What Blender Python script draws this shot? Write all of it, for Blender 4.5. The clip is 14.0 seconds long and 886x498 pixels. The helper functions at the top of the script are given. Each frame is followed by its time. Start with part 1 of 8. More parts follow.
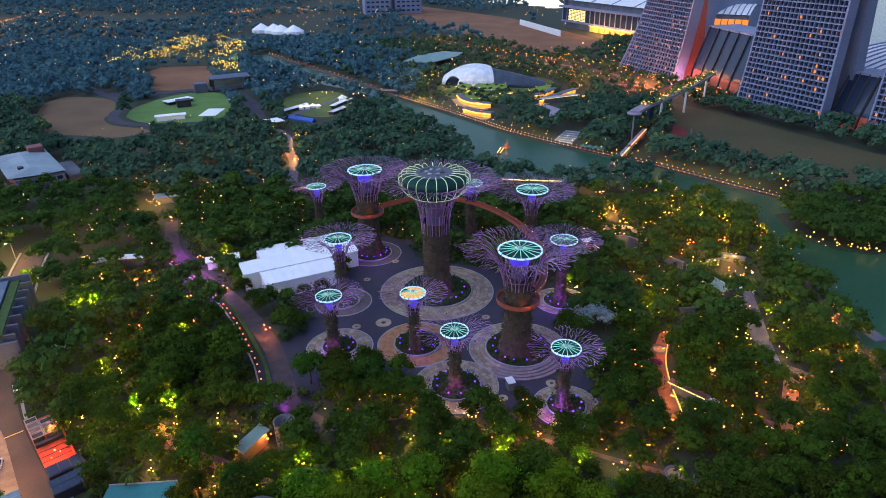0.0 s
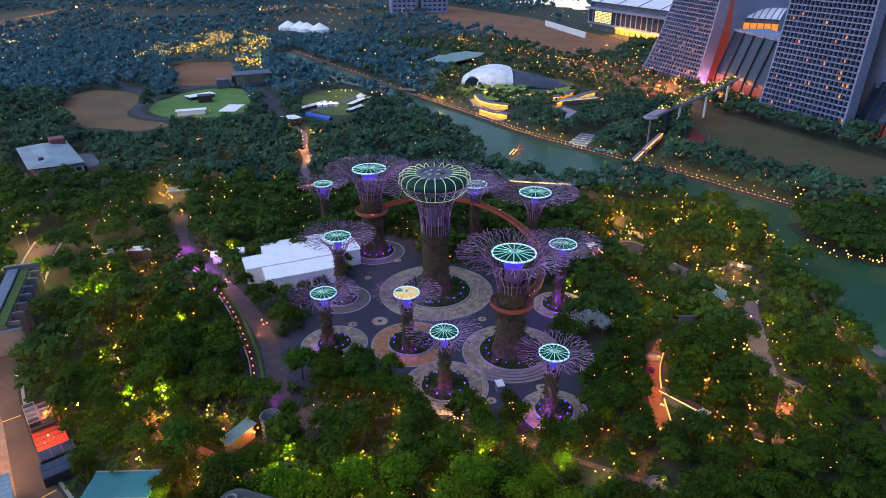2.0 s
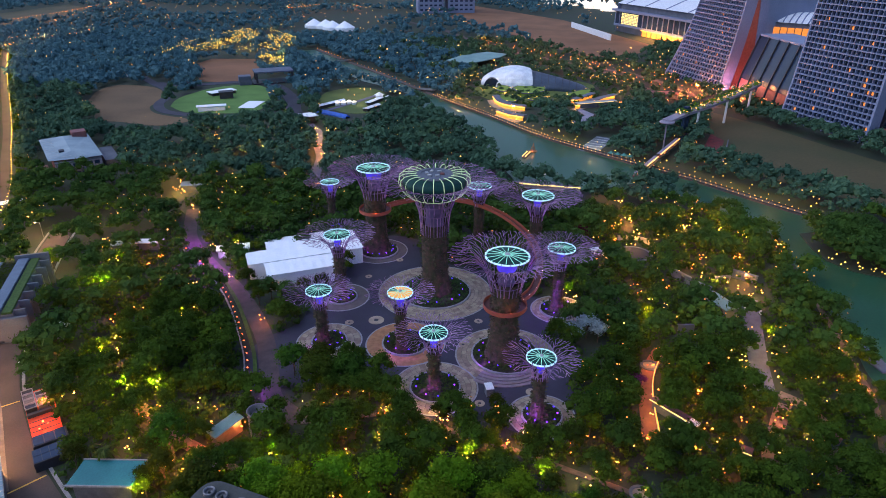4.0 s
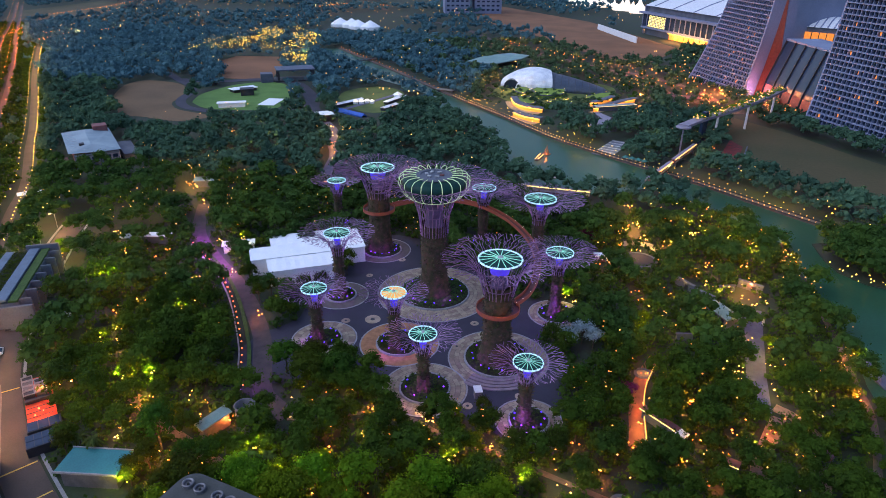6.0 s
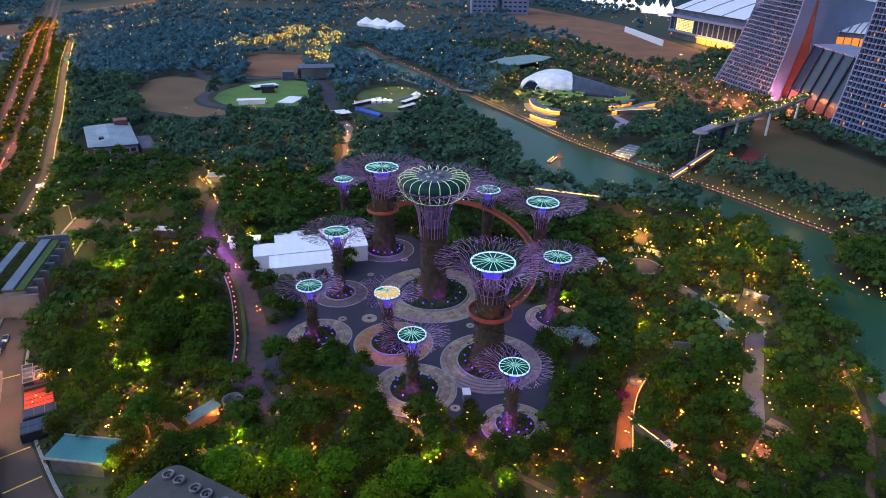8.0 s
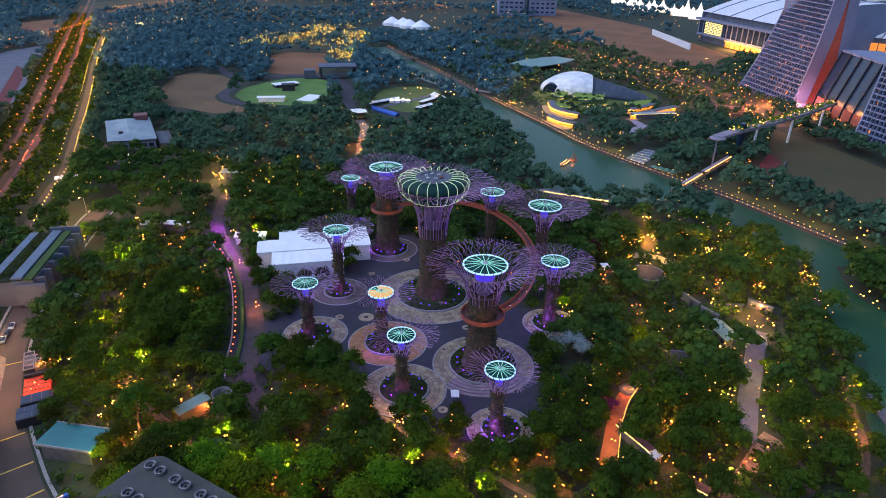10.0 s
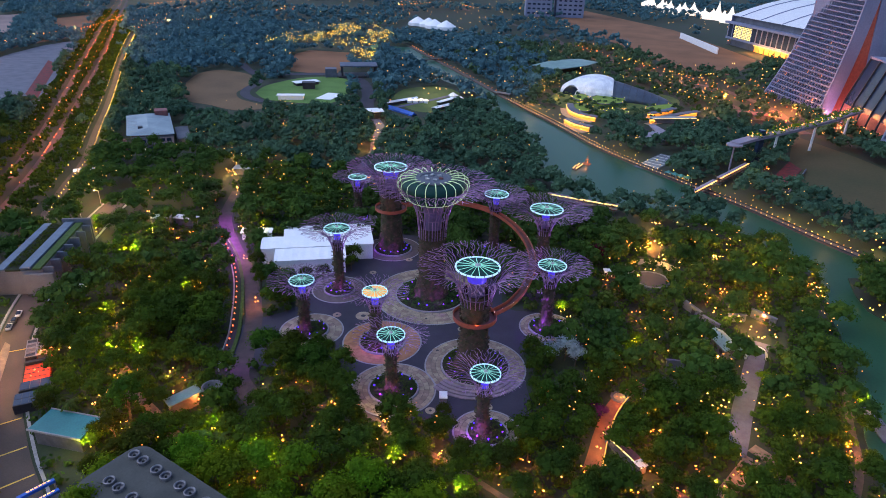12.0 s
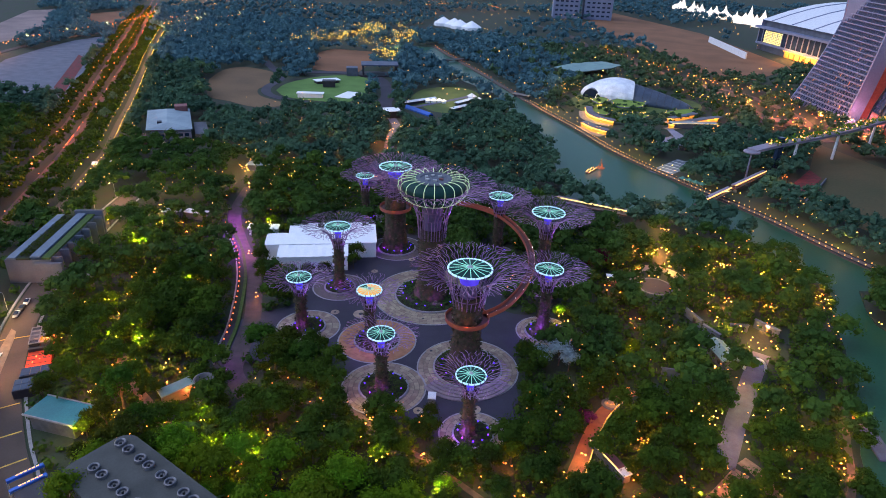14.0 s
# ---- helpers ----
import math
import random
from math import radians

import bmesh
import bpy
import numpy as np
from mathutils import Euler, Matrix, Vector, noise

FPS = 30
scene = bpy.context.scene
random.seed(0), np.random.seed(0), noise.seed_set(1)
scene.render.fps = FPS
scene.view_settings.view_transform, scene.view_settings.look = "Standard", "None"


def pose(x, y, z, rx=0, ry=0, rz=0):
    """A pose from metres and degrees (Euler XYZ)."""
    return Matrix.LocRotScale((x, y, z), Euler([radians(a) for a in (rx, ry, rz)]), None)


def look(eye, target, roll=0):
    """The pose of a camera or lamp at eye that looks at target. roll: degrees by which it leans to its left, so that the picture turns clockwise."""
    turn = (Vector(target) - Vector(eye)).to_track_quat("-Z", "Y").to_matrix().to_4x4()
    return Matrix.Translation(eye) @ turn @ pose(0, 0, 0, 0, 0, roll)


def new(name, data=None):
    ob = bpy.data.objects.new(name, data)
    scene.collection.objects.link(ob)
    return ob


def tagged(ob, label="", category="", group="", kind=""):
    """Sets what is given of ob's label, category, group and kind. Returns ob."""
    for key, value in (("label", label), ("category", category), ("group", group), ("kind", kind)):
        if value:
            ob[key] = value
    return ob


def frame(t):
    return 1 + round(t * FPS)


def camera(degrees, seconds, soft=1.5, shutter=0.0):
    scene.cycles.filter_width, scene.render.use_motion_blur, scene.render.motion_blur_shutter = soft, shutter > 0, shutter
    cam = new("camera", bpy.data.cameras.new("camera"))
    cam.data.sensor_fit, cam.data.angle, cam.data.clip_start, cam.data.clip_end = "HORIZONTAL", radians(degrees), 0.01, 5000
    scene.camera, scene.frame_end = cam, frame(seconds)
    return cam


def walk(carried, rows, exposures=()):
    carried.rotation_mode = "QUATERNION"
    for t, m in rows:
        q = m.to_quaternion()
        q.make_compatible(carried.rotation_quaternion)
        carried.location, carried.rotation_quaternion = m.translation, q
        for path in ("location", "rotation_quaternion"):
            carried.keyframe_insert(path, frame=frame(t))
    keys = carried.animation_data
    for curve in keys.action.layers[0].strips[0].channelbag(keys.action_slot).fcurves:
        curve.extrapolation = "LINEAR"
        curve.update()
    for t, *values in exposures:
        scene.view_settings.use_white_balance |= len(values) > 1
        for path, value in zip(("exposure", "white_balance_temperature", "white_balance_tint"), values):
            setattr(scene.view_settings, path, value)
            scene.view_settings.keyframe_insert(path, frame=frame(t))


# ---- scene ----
cam = camera(69.4, 14.0, soft=0.9)

PATH = [
    (0.0, (0.814, -1.575, 129.224), (0.13, 7.441, 124.951), -0.97),
    (0.5, (3.286, -1.427, 129.324), (2.508, 7.58, 125.05), -0.821),
    (1.0, (5.774, -1.233, 129.426), (4.902, 7.765, 125.151), -0.677),
    (1.5, (8.275, -0.995, 129.529), (7.308, 7.994, 125.254), -0.539),
    (2.0, (10.788, -0.713, 129.635), (9.726, 8.265, 125.359), -0.405),
    (2.5, (13.312, -0.389, 129.743), (12.154, 8.576, 125.467), -0.276),
    (3.0, (15.845, -0.024, 129.853), (14.591, 8.928, 125.576), -0.151),
    (5.5, (28.6, 2.367, 130.435), (26.863, 11.236, 126.155), 0.424),
    (6.0, (31.159, 2.949, 130.558), (29.325, 11.799, 126.277), 0.532),
    (6.5, (33.717, 3.563, 130.684), (31.786, 12.391, 126.403), 0.638),
    (7.0, (36.273, 4.207, 130.813), (34.246, 13.013, 126.53), 0.744),
    (7.5, (38.825, 4.88, 130.944), (36.702, 13.663, 126.661), 0.848),
    (8.0, (41.373, 5.581, 131.078), (39.153, 14.34, 126.793), 0.953),
    (10.5, (53.988, 9.455, 131.789), (51.29, 18.075, 127.498), 1.482),
    (11.0, (56.476, 10.294, 131.94), (53.684, 18.883, 127.647), 1.593),
    (11.5, (58.95, 11.152, 132.094), (56.064, 19.709, 127.799), 1.705),
    (12.0, (61.407, 12.027, 132.251), (58.428, 20.551, 127.955), 1.82),
    (12.5, (63.847, 12.918, 132.412), (60.775, 21.408, 128.113), 1.939),
    (13.0, (66.268, 13.824, 132.576), (63.103, 22.279, 128.274), 2.06),
    (13.5, (68.668, 14.743, 132.743), (65.412, 23.161, 128.439), 2.186),
    (14.0, (71.046, 15.673, 132.913), (67.7, 24.055, 128.606), 2.316),
]
walk(cam, [(t, look(eye, target, roll)) for t, eye, target, roll in PATH], exposures=[(0, 1.50, 6150, 20), (14, 1.54, 6150, 20)])

# ---- world and sun: dusk under a thin overcast ----
world = bpy.data.worlds.new("dusk_sky")
scene.world = world
world.use_nodes = True
wn = world.node_tree
sky = wn.nodes.new("ShaderNodeTexSky")
sky.sky_type, sky.sun_disc = "NISHITA", False
sky.sun_elevation, sky.sun_rotation = radians(52.0), radians(-108.0)
sky.air_density, sky.dust_density, sky.ozone_density = 1.2, 1.0, 3.0
bg = wn.nodes["Background"]
bg.inputs["Strength"].default_value = 0.06
wn.links.new(sky.outputs["Color"], bg.inputs["Color"])
sun = new("sun", bpy.data.lights.new("sun", "SUN"))
sun.data.energy, sun.data.angle, sun.data.color = 0.42, radians(80), (0.78, 0.88, 1.0)
sun.matrix_world = look((-300, 130, 400), (0, 230, 0))


def glow(name, x, y, z, watts, colour, size=0.6):
    lamp = new(name, bpy.data.lights.new(name, "POINT"))
    lamp.data.energy, lamp.data.color, lamp.data.shadow_soft_size = watts * 0.45, colour, size
    lamp.location = (x, y, z)
    return lamp

# ---- materials ----
def mat(name, a, b=None, rough=0.7, metal=0.0, scale=0.5, fine=6.0, bump=0.0, spec=0.4, island=0.0, rand=0.0, c=None, coarse_mix=1.0):
    """Two-scale mottled surface: colour a to b over a coarse noise, a fine grain on top, optional piece-to-piece change."""
    m = bpy.data.materials.new(name)
    m.use_nodes = True
    n, l = m.node_tree.nodes, m.node_tree.links
    p = n["Principled BSDF"]
    p.inputs["Roughness"].default_value, p.inputs["Metallic"].default_value = rough, metal
    p.inputs["Specular IOR Level"].default_value = spec
    b = b or tuple(v * 0.75 for v in a)
    co = n.new("ShaderNodeNewGeometry")
    t1, t2 = n.new("ShaderNodeTexNoise"), n.new("ShaderNodeTexNoise")
    t1.inputs["Scale"].default_value, t2.inputs["Scale"].default_value = scale, fine
    t1.inputs["Detail"].default_value, t2.inputs["Detail"].default_value = 5.0, 3.0
    l.new(co.outputs["Position"], t1.inputs["Vector"]), l.new(co.outputs["Position"], t2.inputs["Vector"])
    ramp = n.new("ShaderNodeValToRGB")
    ramp.color_ramp.elements[0].position, ramp.color_ramp.elements[1].position = 0.35, 0.65
    ramp.color_ramp.elements[0].color, ramp.color_ramp.elements[1].color = (*b, 1), (*a, 1)
    if c:
        e = ramp.color_ramp.elements.new(0.72)
        e.color = (*c, 1)
    l.new(t1.outputs["Fac"], ramp.inputs["Fac"])
    hsv = n.new("ShaderNodeHueSaturation")
    l.new(ramp.outputs["Color"], hsv.inputs["Color"])
    val = n.new("ShaderNodeMath")
    val.operation = "MULTIPLY_ADD"
    val.inputs[1].default_value, val.inputs[2].default_value = 0.5, 0.75
    l.new(t2.outputs["Fac"], val.inputs[0])
    last = val.outputs[0]
    for amount, node, socket in ((island, co, "Random Per Island"), (rand, n.new("ShaderNodeObjectInfo"), "Random")):
        if amount:
            k = n.new("ShaderNodeMath")
            k.operation = "MULTIPLY_ADD"
            k.inputs[1].default_value, k.inputs[2].default_value = amount, 1 - amount / 2
            l.new(node.outputs[socket], k.inputs[0])
            k2 = n.new("ShaderNodeMath")
            k2.operation = "MULTIPLY"
            l.new(last, k2.inputs[0]), l.new(k.outputs[0], k2.inputs[1])
            last = k2.outputs[0]
            if socket == "Random":
                h = n.new("ShaderNodeMath")
                h.operation = "MULTIPLY_ADD"
                h.inputs[1].default_value, h.inputs[2].default_value = amount * 0.11, 0.5 - amount * 0.06
                l.new(node.outputs[socket], h.inputs[0]), l.new(h.outputs[0], hsv.inputs["Hue"])
    l.new(last, hsv.inputs["Value"])
    l.new(hsv.outputs["Color"], p.inputs["Base Color"])
    if bump:
        bn = n.new("ShaderNodeBump")
        bn.inputs["Strength"].default_value, bn.inputs["Distance"].default_value = bump, 0.1
        l.new(t2.outputs["Fac"], bn.inputs["Height"]), l.new(bn.outputs["Normal"], p.inputs["Normal"])
    return m


def leaf(name, a, b, c=None, scale=0.10, island=0.36, rand=0.7):
    """Leaves: matt, partly letting the light through."""
    m = mat(name, a, b, 0.8, scale=scale, fine=2.0, island=island, rand=rand, spec=0.08, c=c)
    n, l = m.node_tree.nodes, m.node_tree.links
    p, out = n["Principled BSDF"], n["Material Output"]
    tr, mix = n.new("ShaderNodeBsdfTranslucent"), n.new("ShaderNodeMixShader")
    l.new(p.inputs["Base Color"].links[0].from_socket, tr.inputs["Color"])
    mix.inputs["Fac"].default_value = 0.28
    l.new(p.outputs["BSDF"], mix.inputs[1]), l.new(tr.outputs["BSDF"], mix.inputs[2]), l.new(mix.outputs["Shader"], out.inputs["Surface"])
    return m


def lit(name, colour, strength, vary=0.0):
    """A surface that gives off light; vary: how much separate pieces differ in strength."""
    m = mat(name, colour, rough=0.5)
    n, l = m.node_tree.nodes, m.node_tree.links
    p = n["Principled BSDF"]
    p.inputs["Emission Color"].default_value, p.inputs["Emission Strength"].default_value = (*colour, 1), strength * 0.36
    if vary:
        g, k = n.new("ShaderNodeNewGeometry"), n.new("ShaderNodeMath")
        k.operation = "POWER"
        k.inputs[1].default_value = vary
        k2 = n.new("ShaderNodeMath")
        k2.operation = "MULTIPLY_ADD"
        k2.inputs[1].default_value, k2.inputs[2].default_value = strength * 0.36, 0.04
        l.new(g.outputs["Random Per Island"], k.inputs[0]), l.new(k.outputs[0], k2.inputs[0]), l.new(k2.outputs[0], p.inputs["Emission Strength"])
    return m


def lamp_bulb(name, colour, strength):
    return lit(name, colour, strength, 0.8)


M = dict(
    ground=mat("ground_grass_and_soil", (0.028, 0.049, 0.023), (0.034, 0.039, 0.032), 0.95, scale=0.06, fine=1.5, bump=0.4),
    lawn=mat("mown_lawn", (0.115, 0.228, 0.050), (0.086, 0.180, 0.039), 0.95, scale=0.05, fine=2.0),
    earth=mat("dry_earth", (0.25, 0.115, 0.055), (0.18, 0.085, 0.04), 0.95, scale=0.02, fine=0.6),
    mud=mat("muddy_field", (0.085, 0.069, 0.030), (0.057, 0.059, 0.024), 0.9, scale=0.018, fine=0.5),
    asphalt=mat("dark_plaza_asphalt", (0.039, 0.038, 0.059), (0.028, 0.027, 0.044), 0.75, scale=0.08, fine=3.0),
    road=mat("road_asphalt", (0.083, 0.064, 0.056), (0.060, 0.046, 0.041), 0.8, scale=0.08, fine=3.0),
    paving=mat("pale_stone_paving", (0.34, 0.275, 0.195), (0.24, 0.19, 0.14), 0.8, scale=0.4, fine=2.5, rand=0.45, island=0.4),
    path=mat("garden_path_paving", (0.117, 0.118, 0.200), (0.089, 0.087, 0.149), 0.85, scale=0.3, fine=3.0),
    deck=mat("timber_deck", (0.40, 0.20, 0.09), (0.28, 0.13, 0.06), 0.7, scale=0.5, fine=5.0),
    kerb=mat("grey_granite_kerb", (0.30, 0.30, 0.31), (0.22, 0.22, 0.23), 0.6, scale=0.8, fine=6.0),
    soil=mat("planter_groundcover", (0.030, 0.045, 0.016), (0.020, 0.018, 0.012), 0.95, scale=0.6, fine=4.0, bump=0.8),
    water=mat("green_lake_water", (0.016, 0.075, 0.034), (0.022, 0.085, 0.048), 0.30, scale=0.012, fine=0.9, bump=0.06, spec=0.2),
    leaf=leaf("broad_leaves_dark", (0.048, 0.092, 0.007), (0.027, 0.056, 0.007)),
    # brighter copy of the dark leaves; lamplight on foliage is put into its colour
    leaf_b=leaf("broad_leaves_lit_tint", (0.115, 0.200, 0.006), (0.066, 0.132, 0.006), rand=0.5),
    leaf_p=leaf("palm_fronds", (0.055, 0.093, 0.021), (0.037, 0.070, 0.017), scale=0.3, rand=0.5),
    leaf_s=leaf("silver_leaves", (0.350, 0.438, 0.450), (0.225, 0.300, 0.312), scale=0.3, rand=0.2),
    leaf_r=leaf("red_leaves", (0.072, 0.011, 0.018), (0.044, 0.007, 0.012), scale=0.3, rand=0.2),
    wood_near=leaf("near_woods_leaves", (0.060, 0.112, 0.009), (0.030, 0.062, 0.008), (0.100, 0.150, 0.008), 0.06, 0.36, 0.0),
    wood_mid=leaf("garden_woods_leaves", (0.062, 0.122, 0.019), (0.034, 0.078, 0.017), (0.118, 0.156, 0.012), 0.05, 0.36, 0.0),
    # distance haze is put into the next three leaf colours: bluer and paler
    wood_far=leaf("hazed_distant_leaves", (0.098, 0.204, 0.222), (0.061, 0.143, 0.174), (0.132, 0.231, 0.180), 0.02, 0.36, 0.0),
    wood_back=leaf("hazed_back_leaves", (0.081, 0.162, 0.092), (0.044, 0.099, 0.065), (0.128, 0.194, 0.068), 0.03, 0.36, 0.0),
    wood_lake=leaf("hazed_lakeside_leaves", (0.088, 0.150, 0.070), (0.048, 0.098, 0.055), (0.135, 0.178, 0.055), 0.03, 0.36, 0.0),
    bark=mat("grey_brown_bark", (0.10, 0.075, 0.055), (0.06, 0.045, 0.035), 0.9, scale=1.5, fine=9.0, bump=0.6),
    steel=mat("purple_painted_steel", (0.330, 0.185, 0.335), (0.150, 0.080, 0.195), 0.45, scale=0.3, fine=3.0, island=0.9),
    trunkskin=mat("planted_trunk_skin", (0.085, 0.050, 0.036), (0.035, 0.040, 0.018), 0.95, scale=0.55, fine=3.0, bump=1.0, c=(0.13, 0.075, 0.045)),
    trunkgreen=mat("ferns_on_trunk", (0.055, 0.062, 0.022), (0.075, 0.040, 0.032), 0.9, scale=0.3, fine=3.0, island=0.9),
    frame=lit("lit_white_rim", (0.56, 0.86, 1.0), 0.62),
    spoke=lit("lit_pale_green_spoke", (0.42, 1.0, 0.72), 0.24),
    membrane=mat("green_glass_membrane", (0.006, 0.048, 0.042), (0.006, 0.034, 0.034), 0.5, scale=0.3, fine=3.0, spec=0.15),
    amber_panel=lit("amber_lit_panel", (1.0, 0.45, 0.10), 0.42),
    column=lit("blue_violet_lit_column", (0.16, 0.10, 0.95), 0.7),
    blue_bulb=lit("violet_blue_floodlight", (0.10, 0.03, 1.0), 2.6),
    violet_bulb=lit("violet_floodlight", (0.28, 0.05, 1.0), 2.4),
    warm_bulb=lamp_bulb("warm_bulb", (1.0, 0.44, 0.09), 6.0),
    yellow_bulb=lamp_bulb("yellow_bulb", (1.0, 0.60, 0.07), 6.0),
    orange_bulb=lamp_bulb("orange_bulb", (1.0, 0.26, 0.04), 6.0),
    red_bulb=lit("red_orange_bulb", (1.0, 0.13, 0.03), 6.0),
    white_bulb=lit("white_bulb", (1.0, 0.93, 0.78), 10.0),
    skyway=mat("rust_red_skyway_deck", (0.12, 0.045, 0.040), (0.085, 0.034, 0.03), 0.6, scale=0.5, fine=4.0),
    skylit=lit("orange_lit_skyway_edge", (0.24, 0.060, 0.035), 0.16),
    fabric=mat("white_tent_fabric", (0.90, 0.92, 0.95), (0.84, 0.88, 0.92), 0.6, scale=0.15, fine=2.0),
    roof=mat("pale_metal_roof", (0.25, 0.33, 0.37), (0.19, 0.26, 0.30), 0.5, scale=0.1, fine=2.0),
    roof_d=mat("dark_grey_roof_membrane", (0.072, 0.076, 0.070), (0.046, 0.050, 0.046), 0.75, scale=0.12, fine=2.0),
    teal=mat("teal_roof_sheet", (0.03, 0.20, 0.20), (0.02, 0.15, 0.16), 0.5, scale=0.1, fine=2.0),
    brick=mat("red_brown_roof", (0.22, 0.08, 0.08), (0.15, 0.06, 0.06), 0.7, scale=0.3, fine=3.0),
    concrete=mat("pale_concrete", (0.130, 0.146, 0.186), (0.092, 0.105, 0.138), 0.8, scale=0.1, fine=2.0),
    metal=mat("galvanised_metal", (0.45, 0.46, 0.48), (0.36, 0.37, 0.39), 0.4, 0.6, scale=0.5, fine=5.0),
    dark=mat("dark_stage_black", (0.03, 0.033, 0.045), (0.02, 0.02, 0.03), 0.6, scale=0.3, fine=3.0),
    glass=mat("dark_blue_glass", (0.022, 0.040, 0.080), (0.018, 0.032, 0.062), 0.18, scale=0.05, fine=0.5, spec=0.35),
    white=mat("white_painted_metal", (0.75, 0.77, 0.80), (0.66, 0.68, 0.72), 0.5, scale=0.3, fine=3.0),
    bluecloth=mat("blue_tarpaulin", (0.02, 0.12, 0.55), (0.02, 0.09, 0.42), 0.6, scale=0.5, fine=3.0),
    slab=mat("tower_balcony_slab", (0.205, 0.240, 0.365), (0.170, 0.202, 0.315), 0.6, scale=0.05, fine=0.8),
    lit_window=lit("lit_hotel_window", (1.0, 0.30, 0.05), 2.2, 1.0),
    lit_atrium=lit("dull_red_lit_glass", (0.45, 0.10, 0.06), 0.045),
    lit_hall=lit("orange_lit_hall_glass", (1.0, 0.30, 0.04), 0.7),
    lit_yellow=lit("yellow_lit_facade", (1.0, 0.78, 0.25), 1.6),
    lit_white=lit("floodlit_white_canvas", (1.0, 0.88, 0.66), 0.8),
    car_w=mat("white_car_paint", (0.75, 0.75, 0.77), rough=0.3),
    car_d=mat("dark_car_paint", (0.05, 0.05, 0.06), rough=0.3),
    tyre=mat("black_tyre_rubber", (0.02, 0.02, 0.02), rough=0.9),
    redfloor=mat("red_painted_yard", (0.58, 0.065, 0.016), (0.45, 0.05, 0.014), 0.7, scale=0.3, fine=2.0),
    shedroof=mat("grey_green_sheet_roof", (0.216, 0.315, 0.273), (0.168, 0.252, 0.221), 0.6, scale=0.3, fine=3.0),
    shellwhite=mat("pale_shell_metal", (0.806, 0.850, 0.888), (0.546, 0.600, 0.672), 0.4, scale=0.12, fine=1.0),
    wing=mat("blue_grey_wing_roof", (0.13, 0.18, 0.26), (0.09, 0.13, 0.20), 0.5, scale=0.1, fine=1.0),
    tealpale=mat("pale_blue_green_roof", (0.20, 0.33, 0.30), (0.15, 0.26, 0.25), 0.6, scale=0.1, fine=1.5),
    stageroof=mat("blue_grey_stage_roof", (0.09, 0.11, 0.17), (0.06, 0.08, 0.12), 0.6, scale=0.2, fine=2.0),
    bridge=mat("mauve_grey_bridge", (0.30, 0.27, 0.33), (0.22, 0.20, 0.26), 0.7, scale=0.1, fine=2.0),
    step=mat("mauve_stone_step", (0.24, 0.19, 0.22), (0.18, 0.14, 0.17), 0.7, scale=0.4, fine=3.0),
    bay=mat("grey_blue_bay_water", (0.05, 0.08, 0.12), (0.04, 0.065, 0.10), 0.2, scale=0.004, fine=0.4, bump=0.05),
    terrace_glow=lit("amber_lit_terrace_front", (1.0, 0.36, 0.04), 0.75),
    strip_a=lit("amber_light_strip", (1.0, 0.46, 0.08), 1.6),
    strip_y=lit("yellow_light_strip", (1.0, 0.68, 0.20), 2.0),
    strip_o=lit("orange_light_strip", (1.0, 0.38, 0.10), 2.5),
    redpath=mat("red_brown_walk", (0.26, 0.10, 0.06), (0.19, 0.075, 0.05), 0.85, scale=0.3, fine=3.0),
    darkpath=mat("dark_narrow_walk", (0.12, 0.09, 0.08), (0.08, 0.065, 0.06), 0.85, scale=0.4, fine=3.0),
    roof_blue=mat("blue_grey_roof_strip", (0.12, 0.16, 0.22), (0.09, 0.12, 0.17), 0.5, scale=0.2, fine=2.0),
    garden=mat("lit_garden_lawn", (0.105, 0.150, 0.030), (0.060, 0.095, 0.024), 0.9, scale=0.04, fine=1.0),
    tank=mat("dull_grey_tank", (0.15, 0.14, 0.15), (0.10, 0.095, 0.10), 0.7, scale=0.4, fine=3.0),
    pinkpath=mat("pink_cobbled_walk", (0.24, 0.15, 0.13), (0.16, 0.095, 0.085), 0.85, scale=0.5, fine=3.0, rand=0.4),
    leaf_m=leaf("magenta_blossom", (0.20, 0.03, 0.16), (0.11, 0.03, 0.08), scale=0.3, rand=0.2),
    redbed=mat("dark_red_bedding", (0.20, 0.03, 0.035), (0.09, 0.03, 0.03), 0.9, scale=0.3, fine=2.0, bump=0.6),
    dryfield=mat("dry_grass_field", (0.17, 0.105, 0.052), (0.12, 0.078, 0.040), 0.95, scale=0.02, fine=0.6),
    mauvepath=mat("mauve_garden_walk", (0.080, 0.058, 0.062), (0.056, 0.042, 0.046), 0.85, scale=0.3, fine=3.0),
    ventring=mat("dull_vent_metal", (0.20, 0.20, 0.22), (0.13, 0.13, 0.145), 0.45, 0.5, scale=0.6, fine=5.0),
    tier=mat("bright_terrace_lawn", (0.20, 0.30, 0.045), (0.14, 0.23, 0.035), 0.95, scale=0.06, fine=1.2, bump=0.4),
    paleground=mat("pale_works_ground", (0.30, 0.22, 0.20), (0.20, 0.15, 0.14), 0.95, scale=0.02, fine=0.4),
    line=mat("yellow_road_marking", (0.75, 0.50, 0.08), rough=0.7),
)


# ---- building tools ----
rng = random.Random(11)


def link(name, data, material, parent=None, label=""):
    ob = new(name, data)
    if material:
        data.materials.append(material)
    if parent:
        ob.parent = parent
    if label:
        ob["label"] = label
    return ob


def part(name, bm, material, parent=None, label="", smooth=False):
    """Links a bmesh as one mesh object, under a thing or a part."""
    me = bpy.data.meshes.new(name)
    bm.to_mesh(me)
    bm.free()
    if smooth:
        me.polygons.foreach_set("use_smooth", [True] * len(me.polygons))
    return link(name, me, material, parent, label)


